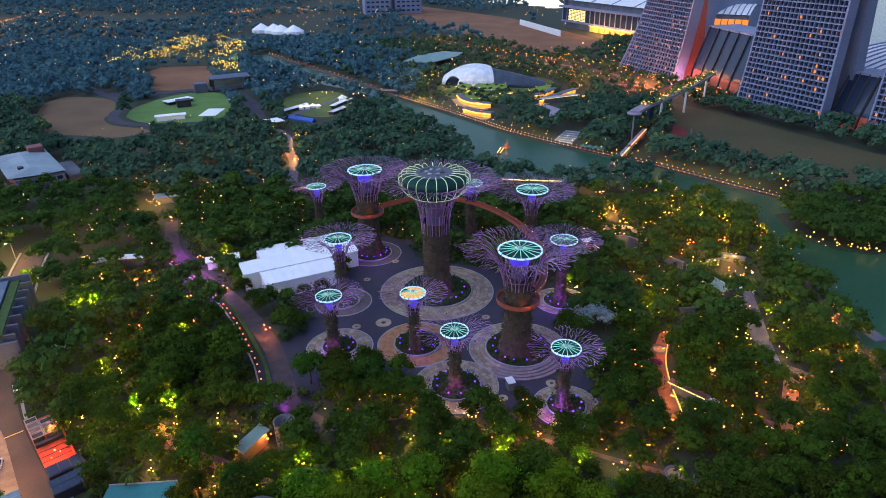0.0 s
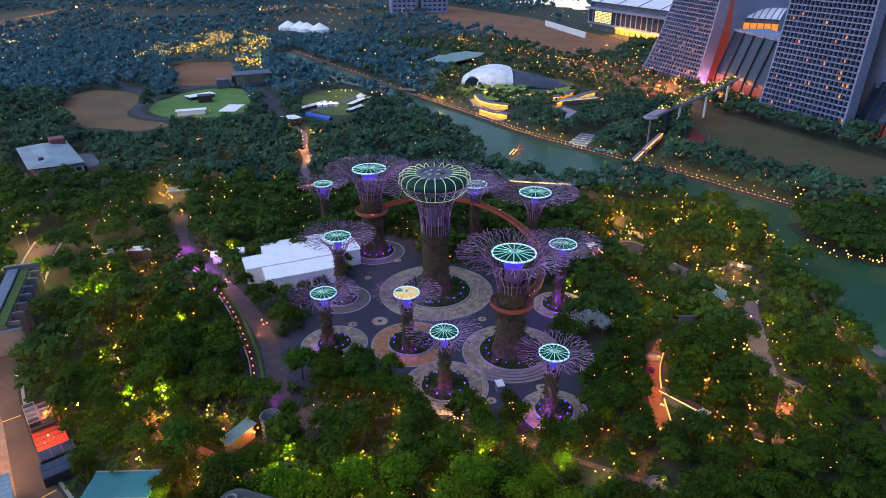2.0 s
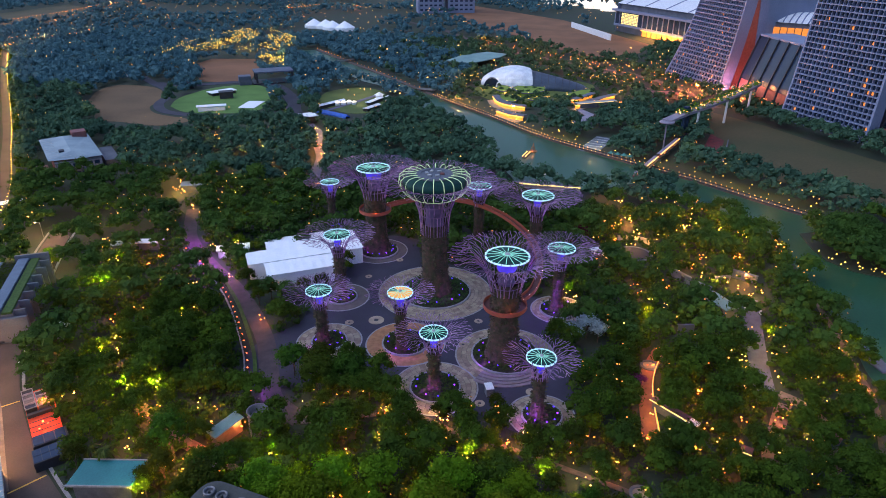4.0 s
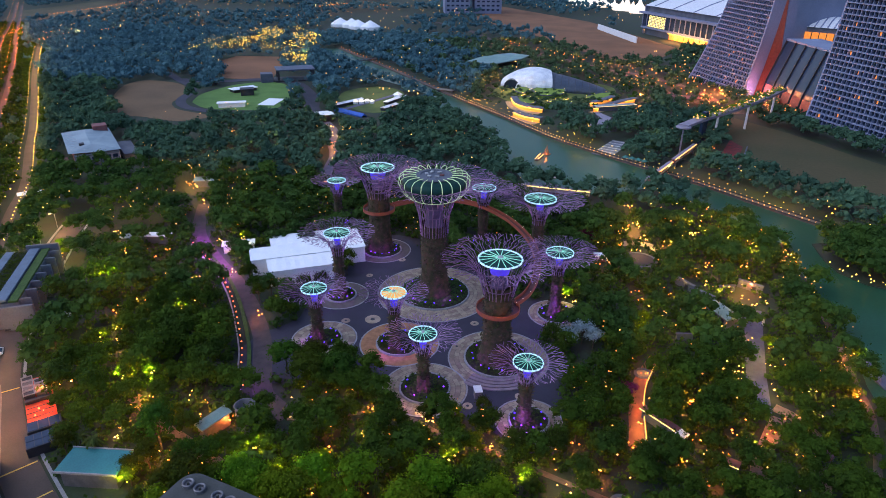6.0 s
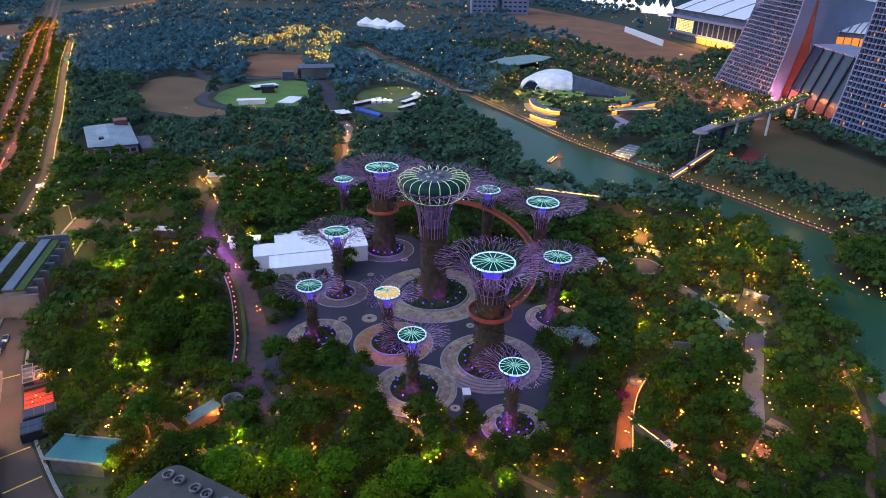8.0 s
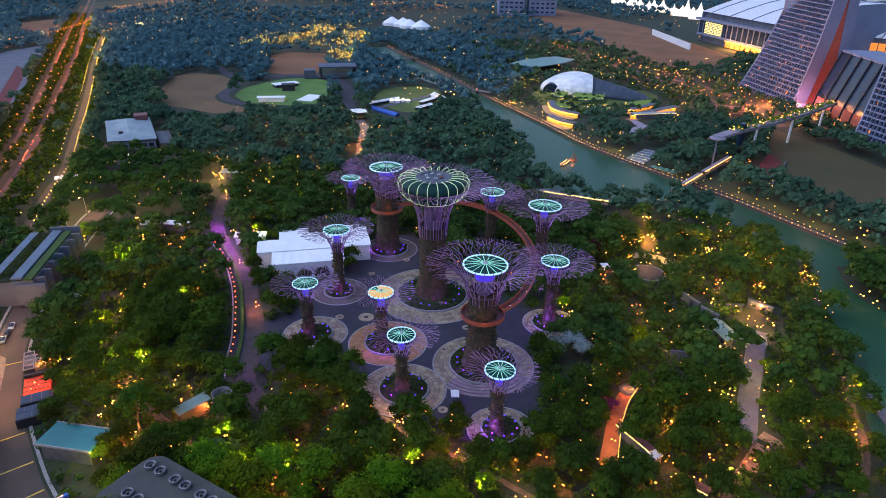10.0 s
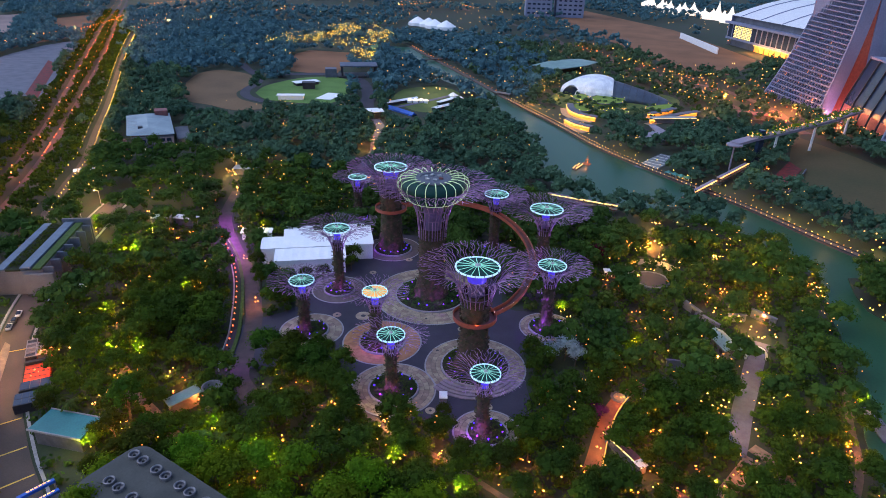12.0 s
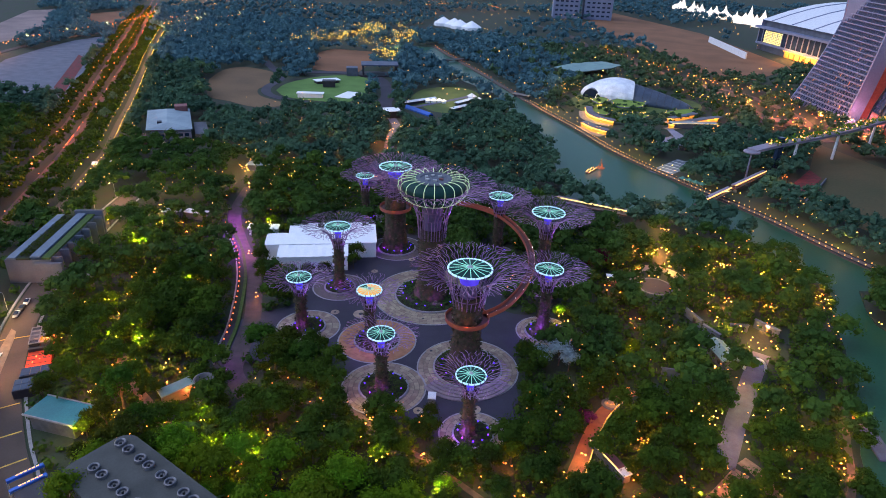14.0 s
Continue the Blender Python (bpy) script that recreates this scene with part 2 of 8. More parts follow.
def thing(name, x, y, z, label, category, group="", kind="", turn=0.0):
    ob = new(name)
    ob.matrix_basis = pose(x, y, z, 0, 0, turn)
    return tagged(ob, label, category, group, kind)


def box(bm, x, y, z, sx, sy, sz, turn=0.0, bevel=0.0):
    """A block with its centre at x, y and its foot at z."""
    g = bmesh.ops.create_cube(bm, size=1, matrix=pose(x, y, z + sz / 2, 0, 0, turn) @ Matrix.Diagonal((sx, sy, sz, 1)))
    if bevel:
        edges = list({e for v in g["verts"] for e in v.link_edges})
        bmesh.ops.bevel(bm, geom=edges, offset=bevel, segments=1, affect="EDGES")
    return bm


def cone(bm, x, y, z, r1, r2, h, n=16, caps=True):
    bmesh.ops.create_cone(bm, cap_ends=caps, segments=n, radius1=r1, radius2=r2, depth=h, matrix=pose(x, y, z + h / 2))
    return bm


def prism(bm, pts, z0, z1):
    """An upright block over a plan outline."""
    top = [bm.verts.new((x, y, z1)) for x, y in pts]
    low = [bm.verts.new((x, y, z0)) for x, y in pts]
    bm.faces.new(top)
    bm.faces.new(low[::-1])
    for i in range(len(pts)):
        j = (i + 1) % len(pts)
        bm.faces.new((low[i], low[j], top[j], top[i]))
    bmesh.ops.recalc_face_normals(bm, faces=bm.faces)
    return bm


def spun(bm, profile, n=24, x=0.0, y=0.0, closed=False):
    """A turned form: profile of (radius, height)."""
    rings = [[bm.verts.new((x + r * math.cos(2 * math.pi * i / n), y + r * math.sin(2 * math.pi * i / n), z)) for i in range(n)] for r, z in profile]
    pairs = list(zip(rings, rings[1:])) + ([(rings[-1], rings[0])] if closed else [])
    for a, b in pairs:
        for i in range(n):
            j = (i + 1) % n
            bm.faces.new((a[i], a[j], b[j], b[i]))
    bmesh.ops.recalc_face_normals(bm, faces=bm.faces)
    return bm


def tube(bm, pts, r, n=4, taper=None):
    """A tube along a line of points."""
    pts = [Vector(p) for p in pts]
    rings = []
    for i, p in enumerate(pts):
        d = (pts[min(i + 1, len(pts) - 1)] - pts[max(i - 1, 0)]).normalized()
        a = d.orthogonal().normalized() if abs(d.z) > 0.95 else d.cross(Vector((0, 0, 1))).normalized()
        b = d.cross(a)
        rr = r if taper is None else r + (taper - r) * i / (len(pts) - 1)
        rings.append([bm.verts.new(p + rr * (math.cos(2 * math.pi * k / n) * a + math.sin(2 * math.pi * k / n) * b)) for k in range(n)])
    for a, b in zip(rings, rings[1:]):
        for k in range(n):
            bm.faces.new((a[k], a[(k + 1) % n], b[(k + 1) % n], b[k]))
    return bm


def smooth_line(pts, steps=8):
    """A Catmull-Rom line through the points."""
    out = []
    q = [pts[0], *pts, pts[-1]]
    for i in range(1, len(q) - 2):
        p0, p1, p2, p3 = (np.array(v, float) for v in q[i - 1:i + 3])
        for s in range(steps):
            t = s / steps
            out.append(tuple(0.5 * (2 * p1 + (p2 - p0) * t + (2 * p0 - 5 * p1 + 4 * p2 - p3) * t * t + (3 * p1 - p0 - 3 * p2 + p3) * t ** 3)))
    return out + [tuple(float(v) for v in pts[-1])]


def strip(bm, line, width, z0, z1):
    """A slab of even width along a plan line."""
    n = len(line)
    rows = []
    for i in range(n):
        a, b = np.array(line[max(i - 1, 0)][:2]), np.array(line[min(i + 1, n - 1)][:2])
        d = (b - a) / np.linalg.norm(b - a)
        o = np.array((-d[1], d[0])) * width / 2
        p = np.array(line[i][:2])
        base = line[i][2] if len(line[i]) > 2 else 0.0
        rows.append([bm.verts.new((*(p + s * o), base + z)) for s, z in ((1, z1), (-1, z1), (-1, z0), (1, z0))])
    for a, b in zip(rows, rows[1:]):
        for k in range(4):
            bm.faces.new((a[k], a[(k + 1) % 4], b[(k + 1) % 4], b[k]))
    bm.faces.new(rows[0])
    bm.faces.new(rows[-1][::-1])
    bmesh.ops.recalc_face_normals(bm, faces=bm.faces)
    return bm


def quads(name, co, material, parent=None, label=""):
    """One mesh of loose quads from an array of corners (n, 4, 3)."""
    co = np.asarray(co, np.float32).reshape(-1, 3)
    me = bpy.data.meshes.new(name)
    me.vertices.add(len(co))
    me.loops.add(len(co))
    me.polygons.add(len(co) // 4)
    me.vertices.foreach_set("co", co.ravel())
    me.loops.foreach_set("vertex_index", np.arange(len(co), dtype=np.int32))
    me.polygons.foreach_set("loop_start", np.arange(0, len(co), 4, dtype=np.int32))
    me.update(calc_edges=True)
    return link(name, me, material, parent, label)


def inside(poly, x, y):
    """Which of the points x, y lie in the plan outline."""
    x, y = np.asarray(x, float), np.asarray(y, float)
    hit = np.zeros(x.shape, bool)
    for (x0, y0), (x1, y1) in zip(poly, poly[1:] + poly[:1]):
        cross = (y0 > y) != (y1 > y)
        with np.errstate(divide="ignore", invalid="ignore"):
            hit ^= cross & (x < (x1 - x0) * (y - y0) / (y1 - y0 if y1 != y0 else 1e-9) + x0)
    return hit


def near_line(line, x, y, reach):
    """Which of the points lie within reach of a plan line."""
    x, y = np.asarray(x, float), np.asarray(y, float)
    hit = np.zeros(x.shape, bool)
    for a, b in zip(line, line[1:]):
        ax, ay, bx, by = a[0], a[1], b[0], b[1]
        ll = (bx - ax) ** 2 + (by - ay) ** 2 + 1e-9
        t = np.clip(((x - ax) * (bx - ax) + (y - ay) * (by - ay)) / ll, 0, 1)
        hit |= np.hypot(x - ax - t * (bx - ax), y - ay - t * (by - ay)) < reach
    return hit


def along(line, gap, off=0.0, z=1.0):
    """Points at even gaps along a plan line, set off to one side."""
    out, left = [], 0.0
    for a, b in zip(line, line[1:]):
        a, b = np.array(a[:2]), np.array(b[:2])
        L = np.linalg.norm(b - a)
        d = (b - a) / L
        while left < L:
            p = a + d * left + np.array((-d[1], d[0])) * off
            out.append((p[0], p[1], z))
            left += gap
        left -= L
    return out


# ---- the ground and what lies in it ----
bm = bmesh.new()
prism(bm, [(-4500, -800), (4500, -800), (4500, 4800), (-4500, 4800)], -2.0, 0.0)
ground = tagged(part("ground", bm, M["ground"]), "dark grass and soil between the garden's trees", "ground", kind="structure")

PROMENADE = smooth_line([(-300, 880), (-240, 805), (-165, 712), (-85, 608), (-24, 534), (20, 478), (78, 424), (112, 395), (150, 356), (185, 325), (240, 285)], 6)
LAKE_NEAR = [(-330, 870), (-318, 838), (-263, 776), (-214, 720), (-172, 668), (-136, 640), (-104, 604), (-88, 560), (-76, 524), (-48, 500), (-24, 455), (-10, 415), (6, 372), (30, 362), (60, 372), (84, 388),
             (98, 362), (112, 346), (128, 330), (138, 312), (136, 285), (138, 262), (136, 240), (137, 222), (134, 200), (134, 180), (140, 150), (330, 150), (330, 240)]
LAKE = [p for p in LAKE_NEAR] + [p[:2] for p in PROMENADE[::-1]]
ISLAND = [(150, 318), (150, 300), (152, 288), (160, 278), (174, 272), (188, 276), (210, 284), (214, 304), (190, 318), (170, 326)]
STAGE_LAWN = smooth_line([(-312, 527), (-322, 556), (-320, 588), (-310, 616), (-285, 632), (-260, 618), (-234, 566), (-229, 520), (-258, 509), (-288, 509), (-312, 527)], 4)[:-1]
FIELD = smooth_line([(-399, 535), (-420, 580), (-416, 608), (-382, 606), (-358, 590), (-345, 570), (-333, 540), (-328, 520), (-308, 499), (-276, 488), (-268, 479), (-286, 462), (-319, 468), (-350, 476), (-399, 535)], 4)[:-1]
BROWN = [(-345, 640), (-404, 745), (-405, 783), (-350, 791), (-317, 729), (-294, 655), (-318, 640)]
FESTOON = [(-454, 756), (-472, 843), (-474, 927), (-459, 991), (-427, 1018), (-345, 923), (-276, 702), (-303, 701), (-345, 795), (-412, 792)]
MUD = [(158, 590), (145, 500), (140, 446), (158, 408), (188, 380), (230, 350), (420, 300), (420, 420), (262, 425), (222, 490), (196, 540)]
BROWNFIELD = [(-190, 1340), (-170, 1640), (40, 1340), (168, 1000), (118, 872), (60, 885), (-40, 1090)]
ROAD = smooth_line([(-40, 66), (-76, 88), (-93, 98), (-117, 115), (-140, 136), (-156, 154.5), (-170, 174), (-183, 197), (-196, 222), (-207, 243), (-218, 268)], 6)
ROAD_NEAR = [p for p in ROAD if p[1] < 262]
PATH_WEST = smooth_line([(-166, 300), (-148, 265), (-124, 239), (-107, 224), (-92, 208), (-81, 194), (-73.5, 183), (-68.5, 173), (-63.5, 163), (-58, 153), (-46, 145)], 6)
BOLLARDS = smooth_line([(-142.3, 250.5), (-133.8, 243.0), (-118, 229.2), (-104, 213.8), (-94.5, 201.5), (-84.3, 186.3), (-76.5, 173.7), (-70.6, 161.8), (-65.9, 154.3)], 6)
EXPRESS = smooth_line([(-236, 198), (-261, 230), (-298, 279), (-338, 328), (-404, 406), (-470, 482), (-545, 568), (-655, 692), (-846, 902), (-1240, 1340)], 4)
EXPRESS_B = smooth_line([(-300, 262), (-340, 312), (-381, 360), (-444, 430), (-543, 540), (-680, 692), (-790, 815), (-953, 1004), (-1300, 1390)], 4)
GARDEN_ROAD = smooth_line([(-228, 224), (-241, 241), (-262, 270), (-287, 306), (-338, 365), (-374, 408), (-446, 490), (-565, 624), (-703, 786)], 4)
STAGE_PATH = smooth_line([(-420, 655), (-384, 620), (-358, 598), (-338, 568), (-327, 533), (-306, 508), (-275, 499), (-250, 499), (-222, 512), (-206, 535)], 4)
STAGE_DRIVE = smooth_line([(-384, 621), (-340, 622), (-302, 642), (-262, 636), (-232, 600), (-210, 562), (-198, 532), (-184, 508)], 4)
ROAD_EAST = smooth_line([(-330, 1340), (-178, 1166), (-84, 975), (-10, 885), (50, 815), (87, 754), (106, 703), (132, 652), (170, 600)], 5)
ROAD_LOOP = smooth_line([(60, 800), (100, 775), (122, 745), (150, 690), (160, 640)], 5)
CARPARK = [(-438, 399), (-470, 385), (-560, 400), (-650, 500), (-690, 580), (-712, 640), (-716, 690), (-626, 608), (-568, 539), (-481, 448)]
GATE_WALK = smooth_line([(96, 177), (97.5, 186), (99.5, 200), (102.5, 216), (105, 230), (108, 245)], 5)
ORANGE_WALK = smooth_line([(57.5, 154), (58, 162), (58.5, 172), (60.5, 186), (67, 202)], 5)
SOUTH_WALK = smooth_line([(-46, 144), (-16, 153), (2, 147), (18, 143), (38, 136), (52, 131), (66, 124)], 5)
LEFT_WALK = smooth_line([(-98, 143), (-92, 140), (-84, 134), (-72, 129), (-63, 125), (-56, 122)], 5)
NORTH_WALK = smooth_line([(-206, 541), (-190, 521), (-168, 488), (-152, 464), (-142, 434), (-128, 402), (-118, 360), (-100, 330)], 5)
EAST_WALK = smooth_line([(88, 143), (91, 155), (96, 166), (101, 177)], 4)
PINK_WALK = smooth_line([(105, 147), (108, 158), (110, 169), (106, 178), (101, 182)], 4)
LAKE_WALK = smooth_line([(120, 152), (126, 170), (130, 186), (131, 205), (133, 226), (134, 246)], 5)

# supertrees: plan, disc height, disc radius, canopy radius, trunk radius, paving radius, planter radius
SUPER = [
    (-53.6, 265.8, 40.3, 7.6, 19.5, 4.6, 13.0, 8.5, "a"),
    (-83.0, 289.7, 23.8, 4.7, 12.4, 1.9, 9.0, 5.0, "b"),
    (-19.6, 230.4, 50.5, 7.0, 24.0, 5.0, 23.0, 14.2, "top"),
    (-7.2, 280.6, 29.4, 5.6, 14.5, 2.2, 9.0, 5.5, "b"),
    (19.9, 259.9, 34.0, 6.9, 18.5, 2.4, 10.0, 6.0, "b"),
    (30.2, 223.5, 26.9, 5.3, 14.4, 2.0, 10.5, 7.0, "b"),
    (11.7, 188.6, 38.9, 7.4, 18.8, 4.6, 17.2, 11.5, "a"),
    (24.5, 157.8, 21.9, 4.5, 11.2, 1.8, 10.0, 5.8, "b"),
    (-8.8, 166.2, 21.6, 4.5, 11.8, 1.8, 13.6, 7.8, "b"),
    (-23.9, 186.3, 23.3, 4.5, 11.6, 1.8, 14.0, 8.0, "amber"),
    (-53.0, 186.3, 21.5, 4.6, 12.0, 1.9, 11.5, 6.0, "b"),
    (-56.6, 219.7, 27.9, 5.3, 14.8, 2.0, 11.0, 6.0, "b"),
]
# centres of the ring pavings where they differ from the trunks
RING_AT = {1: (-83, 291), 6: (12.6, 189.6), 7: (26.0, 158.8), 8: (-8.6, 167.4), 9: (-23.6, 191.0), 10: (-51.2, 187.8), 0: (-52.4, 265), 5: (31, 224)}
PLAZA = smooth_line([(-66, 157), (-77, 172), (-75, 186), (-66, 200), (-70, 222), (-62, 242), (-66, 264), (-56, 282), (-36, 280), (-32, 262), (-16, 256), (4, 250),
                     (12, 232), (28, 234), (42, 226), (38, 212), (26, 206), (30, 190), (37, 172), (37, 158), (28, 148), (17, 151), (6, 157), (-2, 153), (-14, 153), (-23, 160), (-27, 174), (-40, 172), (-56, 160), (-66, 157)], 3)[:-1]


def sheet(name, outline, z, material, label, category, depth=0.35):
    return tagged(part(name, prism(bmesh.new(), outline, z - depth, z), material), label, category, kind="structure")


sheet("water", LAKE, 0.06, M["water"], "still green lake water between wooded banks", "lake")
sheet("lake_island_ground", ISLAND, 0.5, M["ground"], "low wooded bank in the green lake", "ground", 0.6)
sheet("lawn_stage", STAGE_LAWN, 0.14, M["lawn"], "mown green lawn in front of the open-air stage", "lawn")
sheet("field_dry", FIELD, 0.10, M["dryfield"], "dry brown grass field beside the lawn", "field")
sheet("field_brown", BROWN, 0.10, M["earth"], "bare brown field ringed by yellow garden lights", "field")
sheet("field_mud", MUD, 0.10, M["mud"], "empty muddy field below the hotel", "field")
sheet("field_far", BROWNFIELD, 0.10, M["earth"], "wide bare brown building plot", "field")
sheet("car_park", CARPARK, 0.10, M["concrete"], "empty pale concrete car park", "car park")
sheet("car_park_strip", [(-487, 429), (-617, 566), (-585, 550), (-449, 406)], 0.16, M["redbed"], "dark red and green coach strip in the car park", "car park", 0.1)
sheet("field_plot", [(-953, 862), (-947, 935), (-872, 878), (-764, 749), (-797, 738)], 0.10, M["earth"], "bare brown plot beyond the expressway", "field")
sheet("field_yard", [(-760, 560), (-860, 610), (-1060, 840), (-1040, 905), (-930, 780), (-800, 665)], 0.10, M["paleground"], "pale bare works yard beyond the car park", "field")
sheet("field_green", [(-1010, 1040), (-930, 1100), (-930, 1230), (-1010, 1400), (-1150, 1500), (-1130, 1200)], 0.10, M["mud"], "open grassy plot in the distance", "field")
sheet("plaza", PLAZA, 0.12, M["asphalt"], "dark asphalt plaza under the supertrees", "plaza")
for name, line, w, z, m, text in (
        ("road_west", ROAD, 10.0, 0.16, "road", "two-lane service road lit by warm street lamps"),
        ("expressway_near", EXPRESS, 5.5, 0.14, "road", "long road with orange lamplight between trees"),
        ("expressway_far", EXPRESS_B, 5.5, 0.14, "road", "long road with orange lamplight between trees"),
        ("road_garden", GARDEN_ROAD, 5.4, 0.18, "road", "straight garden road lined with small yellow lamps"),
        ("path_west", PATH_WEST, 6.4, 0.16, "mauvepath", "curving garden path lit purple and orange"),
        ("path_gate", GATE_WALK, 6.4, 0.14, "path", "broad pale walk that leads to a white arch"),
        ("path_orange", ORANGE_WALK, 4.6, 0.14, "redpath", "red-brown garden walk glowing under low lights"),
        ("path_south", SOUTH_WALK, 1.8, 0.20, "darkpath", "winding garden path lit by small warm lamps"),
        ("path_left", LEFT_WALK, 4.0, 0.14, "pinkpath", "pinkish cobbled garden path beside low sheds"),
        ("path_north", NORTH_WALK, 7.0, 0.14, "path", "lamp-striped path that leads to the lawn"),
        ("path_east", EAST_WALK, 4.6, 0.14, "pinkpath", "pinkish cobbled garden path under palms"),
        ("path_pink", PINK_WALK, 4.2, 0.15, "pinkpath", "pinkish cobbled garden path beside a red pavilion"),
        ("path_lake", LAKE_WALK, 2.2, 0.14, "darkpath", "narrow walk along the lake bank"),
        ("road_stage", STAGE_PATH, 9.0, 0.2, "asphalt", "grey asphalt loop around the stage lawn"),
        ("road_drive", STAGE_DRIVE, 13.0, 0.24, "asphalt", "broad grey drive behind the stage lawn"),
        ("road_east", ROAD_EAST, 11.0, 0.2, "road", "orange-lit road beside the bare plot"),
        ("road_loop", ROAD_LOOP, 9.0, 0.24, "road", "orange-lit drive near the hotel"),
        ("promenade", PROMENADE, 4.6, 0.9, "darkpath", "long lakeside promenade edged with rows of bulbs")):
    tagged(part(name, strip(bmesh.new(), line, w, -0.2, z), M[m]), text, "road" if "road" in name or "express" in name else "path", kind="structure")
for side in (-1, 1):
    line = []
    for i, p in enumerate(ROAD_NEAR):
        a, b = np.array(ROAD_NEAR[max(i - 1, 0)]), np.array(ROAD_NEAR[min(i + 1, len(ROAD_NEAR) - 1)])
        d = (b - a) / np.linalg.norm(b - a)
        line.append((p[0] - d[1] * side * 6.2, p[1] + d[0] * side * 6.2))
    tagged(part("kerb", strip(bmesh.new(), line, 0.9, -0.1, 0.30), M["kerb"]), "pale raised kerb along the service road", "kerb", kind="structure")


# pools of garden light: place, colour, strength
GREEN, AMBER, ORANGE, VIOLET = (1.0, 0.92, 0.03), (1.0, 0.50, 0.09), (1.0, 0.24, 0.04), (0.62, 0.10, 1.0)
# garden lamps, zone by zone: plan, and kind (a amber, o orange, g spotlit green; capitals are the strong ones)
LAMPS_EAST = [(54, 312, "o"), (61, 310, "a"), (70, 300, "a"), (83, 302, "O"), (65, 287, "a"), (60, 278, "a"), (57, 291, "o"), (48, 268, "o"), (60, 263, "a"), (87, 310, "a"), (95, 314, "a"), (89, 280, "a"), (95, 277, "O"), (90, 269, "o"), (112, 280, "O"), (108, 292, "a"), (116, 325, "O"), (127, 313, "o"), (130, 284, "o"), (99, 270, "a"), (83, 258, "a")]
LAMPS_HOUSE = [(123, 269, "a"), (91, 257, "a"), (96, 255, "a"), (101, 254, "a"), (104, 249, "a"), (110, 262, "O"), (113, 247, "a"), (108, 244, "a"), (90, 241, "a"), (97, 232, "o"), (92, 224, "a"), (73, 220, "a"), (75, 245, "o"), (62, 246, "o"), (65, 239, "o"), (68, 234, "a"), (64, 221, "g"), (34, 234, "g"), (37, 231, "a"), (50, 193, "a"), (86, 204, "a"), (91, 196, "a"), (140, 267, "o"), (139, 237, "o"), (112, 220, "o"), (113, 210, "a"), (118, 203, "a"), (115, 190, "a"), (92, 188, "a")]
LAMPS_LAKESIDE = [(127, 190, "O"), (124, 185, "a"), (135, 222, "a"), (134, 212, "g"), (143, 239, "o"), (100, 217, "a"), (106, 213, "g"), (104, 202, "a"), (93, 192, "a"), (102, 188, "a"), (75, 176, "O"), (72, 175, "o"), (86, 163, "o"), (96, 167, "o"), (90, 161, "a"), (73, 158, "o"), (102, 170, "o"), (111, 178, "a"), (63, 214, "g"), (134, 217, "O")]
LAMPS_LAKE_EAST = [(57, 355, "o"), (64, 344, "a"), (63, 317, "O"), (67, 318, "a"), (92, 312, "a"), (100, 319, "a"), (122, 331, "o"), (126, 322, "o"), (131, 300, "o"), (135, 298, "a"), (121, 304, "g"), (110, 308, "g"), (122, 343, "o"), (135, 290, "o"), (114, 346, "g"), (120, 346, "o"), (132, 360, "g")]
LAMPS_WEST = [(-163, 212, "G"), (-154, 209, "G"), (-126, 165, "G"), (-105, 148, "G"), (-96, 150, "G"), (-110, 190, "G"), (-120, 143, "a"), (-109, 134, "a"), (-90, 130, "a"), (-88, 123, "a"), (-92, 136, "o"), (-91, 142, "o"), (-75, 120, "a"), (-71, 122, "a"), (-68, 116, "O"), (-75, 109, "g"), (-136, 185, "o"), (-151, 181, "o"), (-145, 164, "o"), (-127, 175, "a"), (-121, 167, "a"), (-119, 162, "o"), (-158, 238, "o"), (-168, 231, "a"), (-164, 231, "g"), (-147, 239, "o"), (-149, 230, "o"), (-142, 229, "a"), (-139, 230, "a"), (-110, 195, "o"), (-130, 204, "o")]
LAMPS_PATH = [(-181, 250, "A"), (-181, 245, "a"), (-171, 249, "a"), (-127, 193, "o"), (-120, 217, "a"), (-131, 253, "a"), (-119, 257, "g"), (-109, 227, "a"), (-114, 240, "g"), (-80, 194, "o"), (-70, 181, "a"), (-64, 182, "a"), (-62, 188, "g"), (-131, 192, "o"), (-149, 210, "a"), (-73, 144, "o"), (-79, 145, "a"), (-68, 134, "O"), (-61, 137, "o"), (-189, 221, "g"), (-197, 229, "g")]
LAMPS_WALK = [(60, 172, "o"), (62, 188, "o"), (59, 162, "a"), (66, 199, "o"), (93, 152, "a"), (103, 163, "a")]
LAMPS_SOUTH = [(-48, 128, "G"), (-49, 120, "G"), (-37, 119, "G"), (-28, 125, "G"), (-4, 150, "a"), (-4, 147, "a"), (17, 143, "o"), (11, 145, "o"), (38, 133, "a"), (33, 145, "o"), (41, 149, "o"), (22, 148, "a"), (-6, 122, "o"), (-24, 116, "o"), (-27, 131, "o"), (82, 154, "o"), (75, 142, "o"), (69, 149, "o"), (-20, 139, "a"), (-7, 137, "g"), (-21, 151, "o"), (6, 135, "g"), (47, 140, "o"), (27, 132, "g"), (56, 151, "o")]
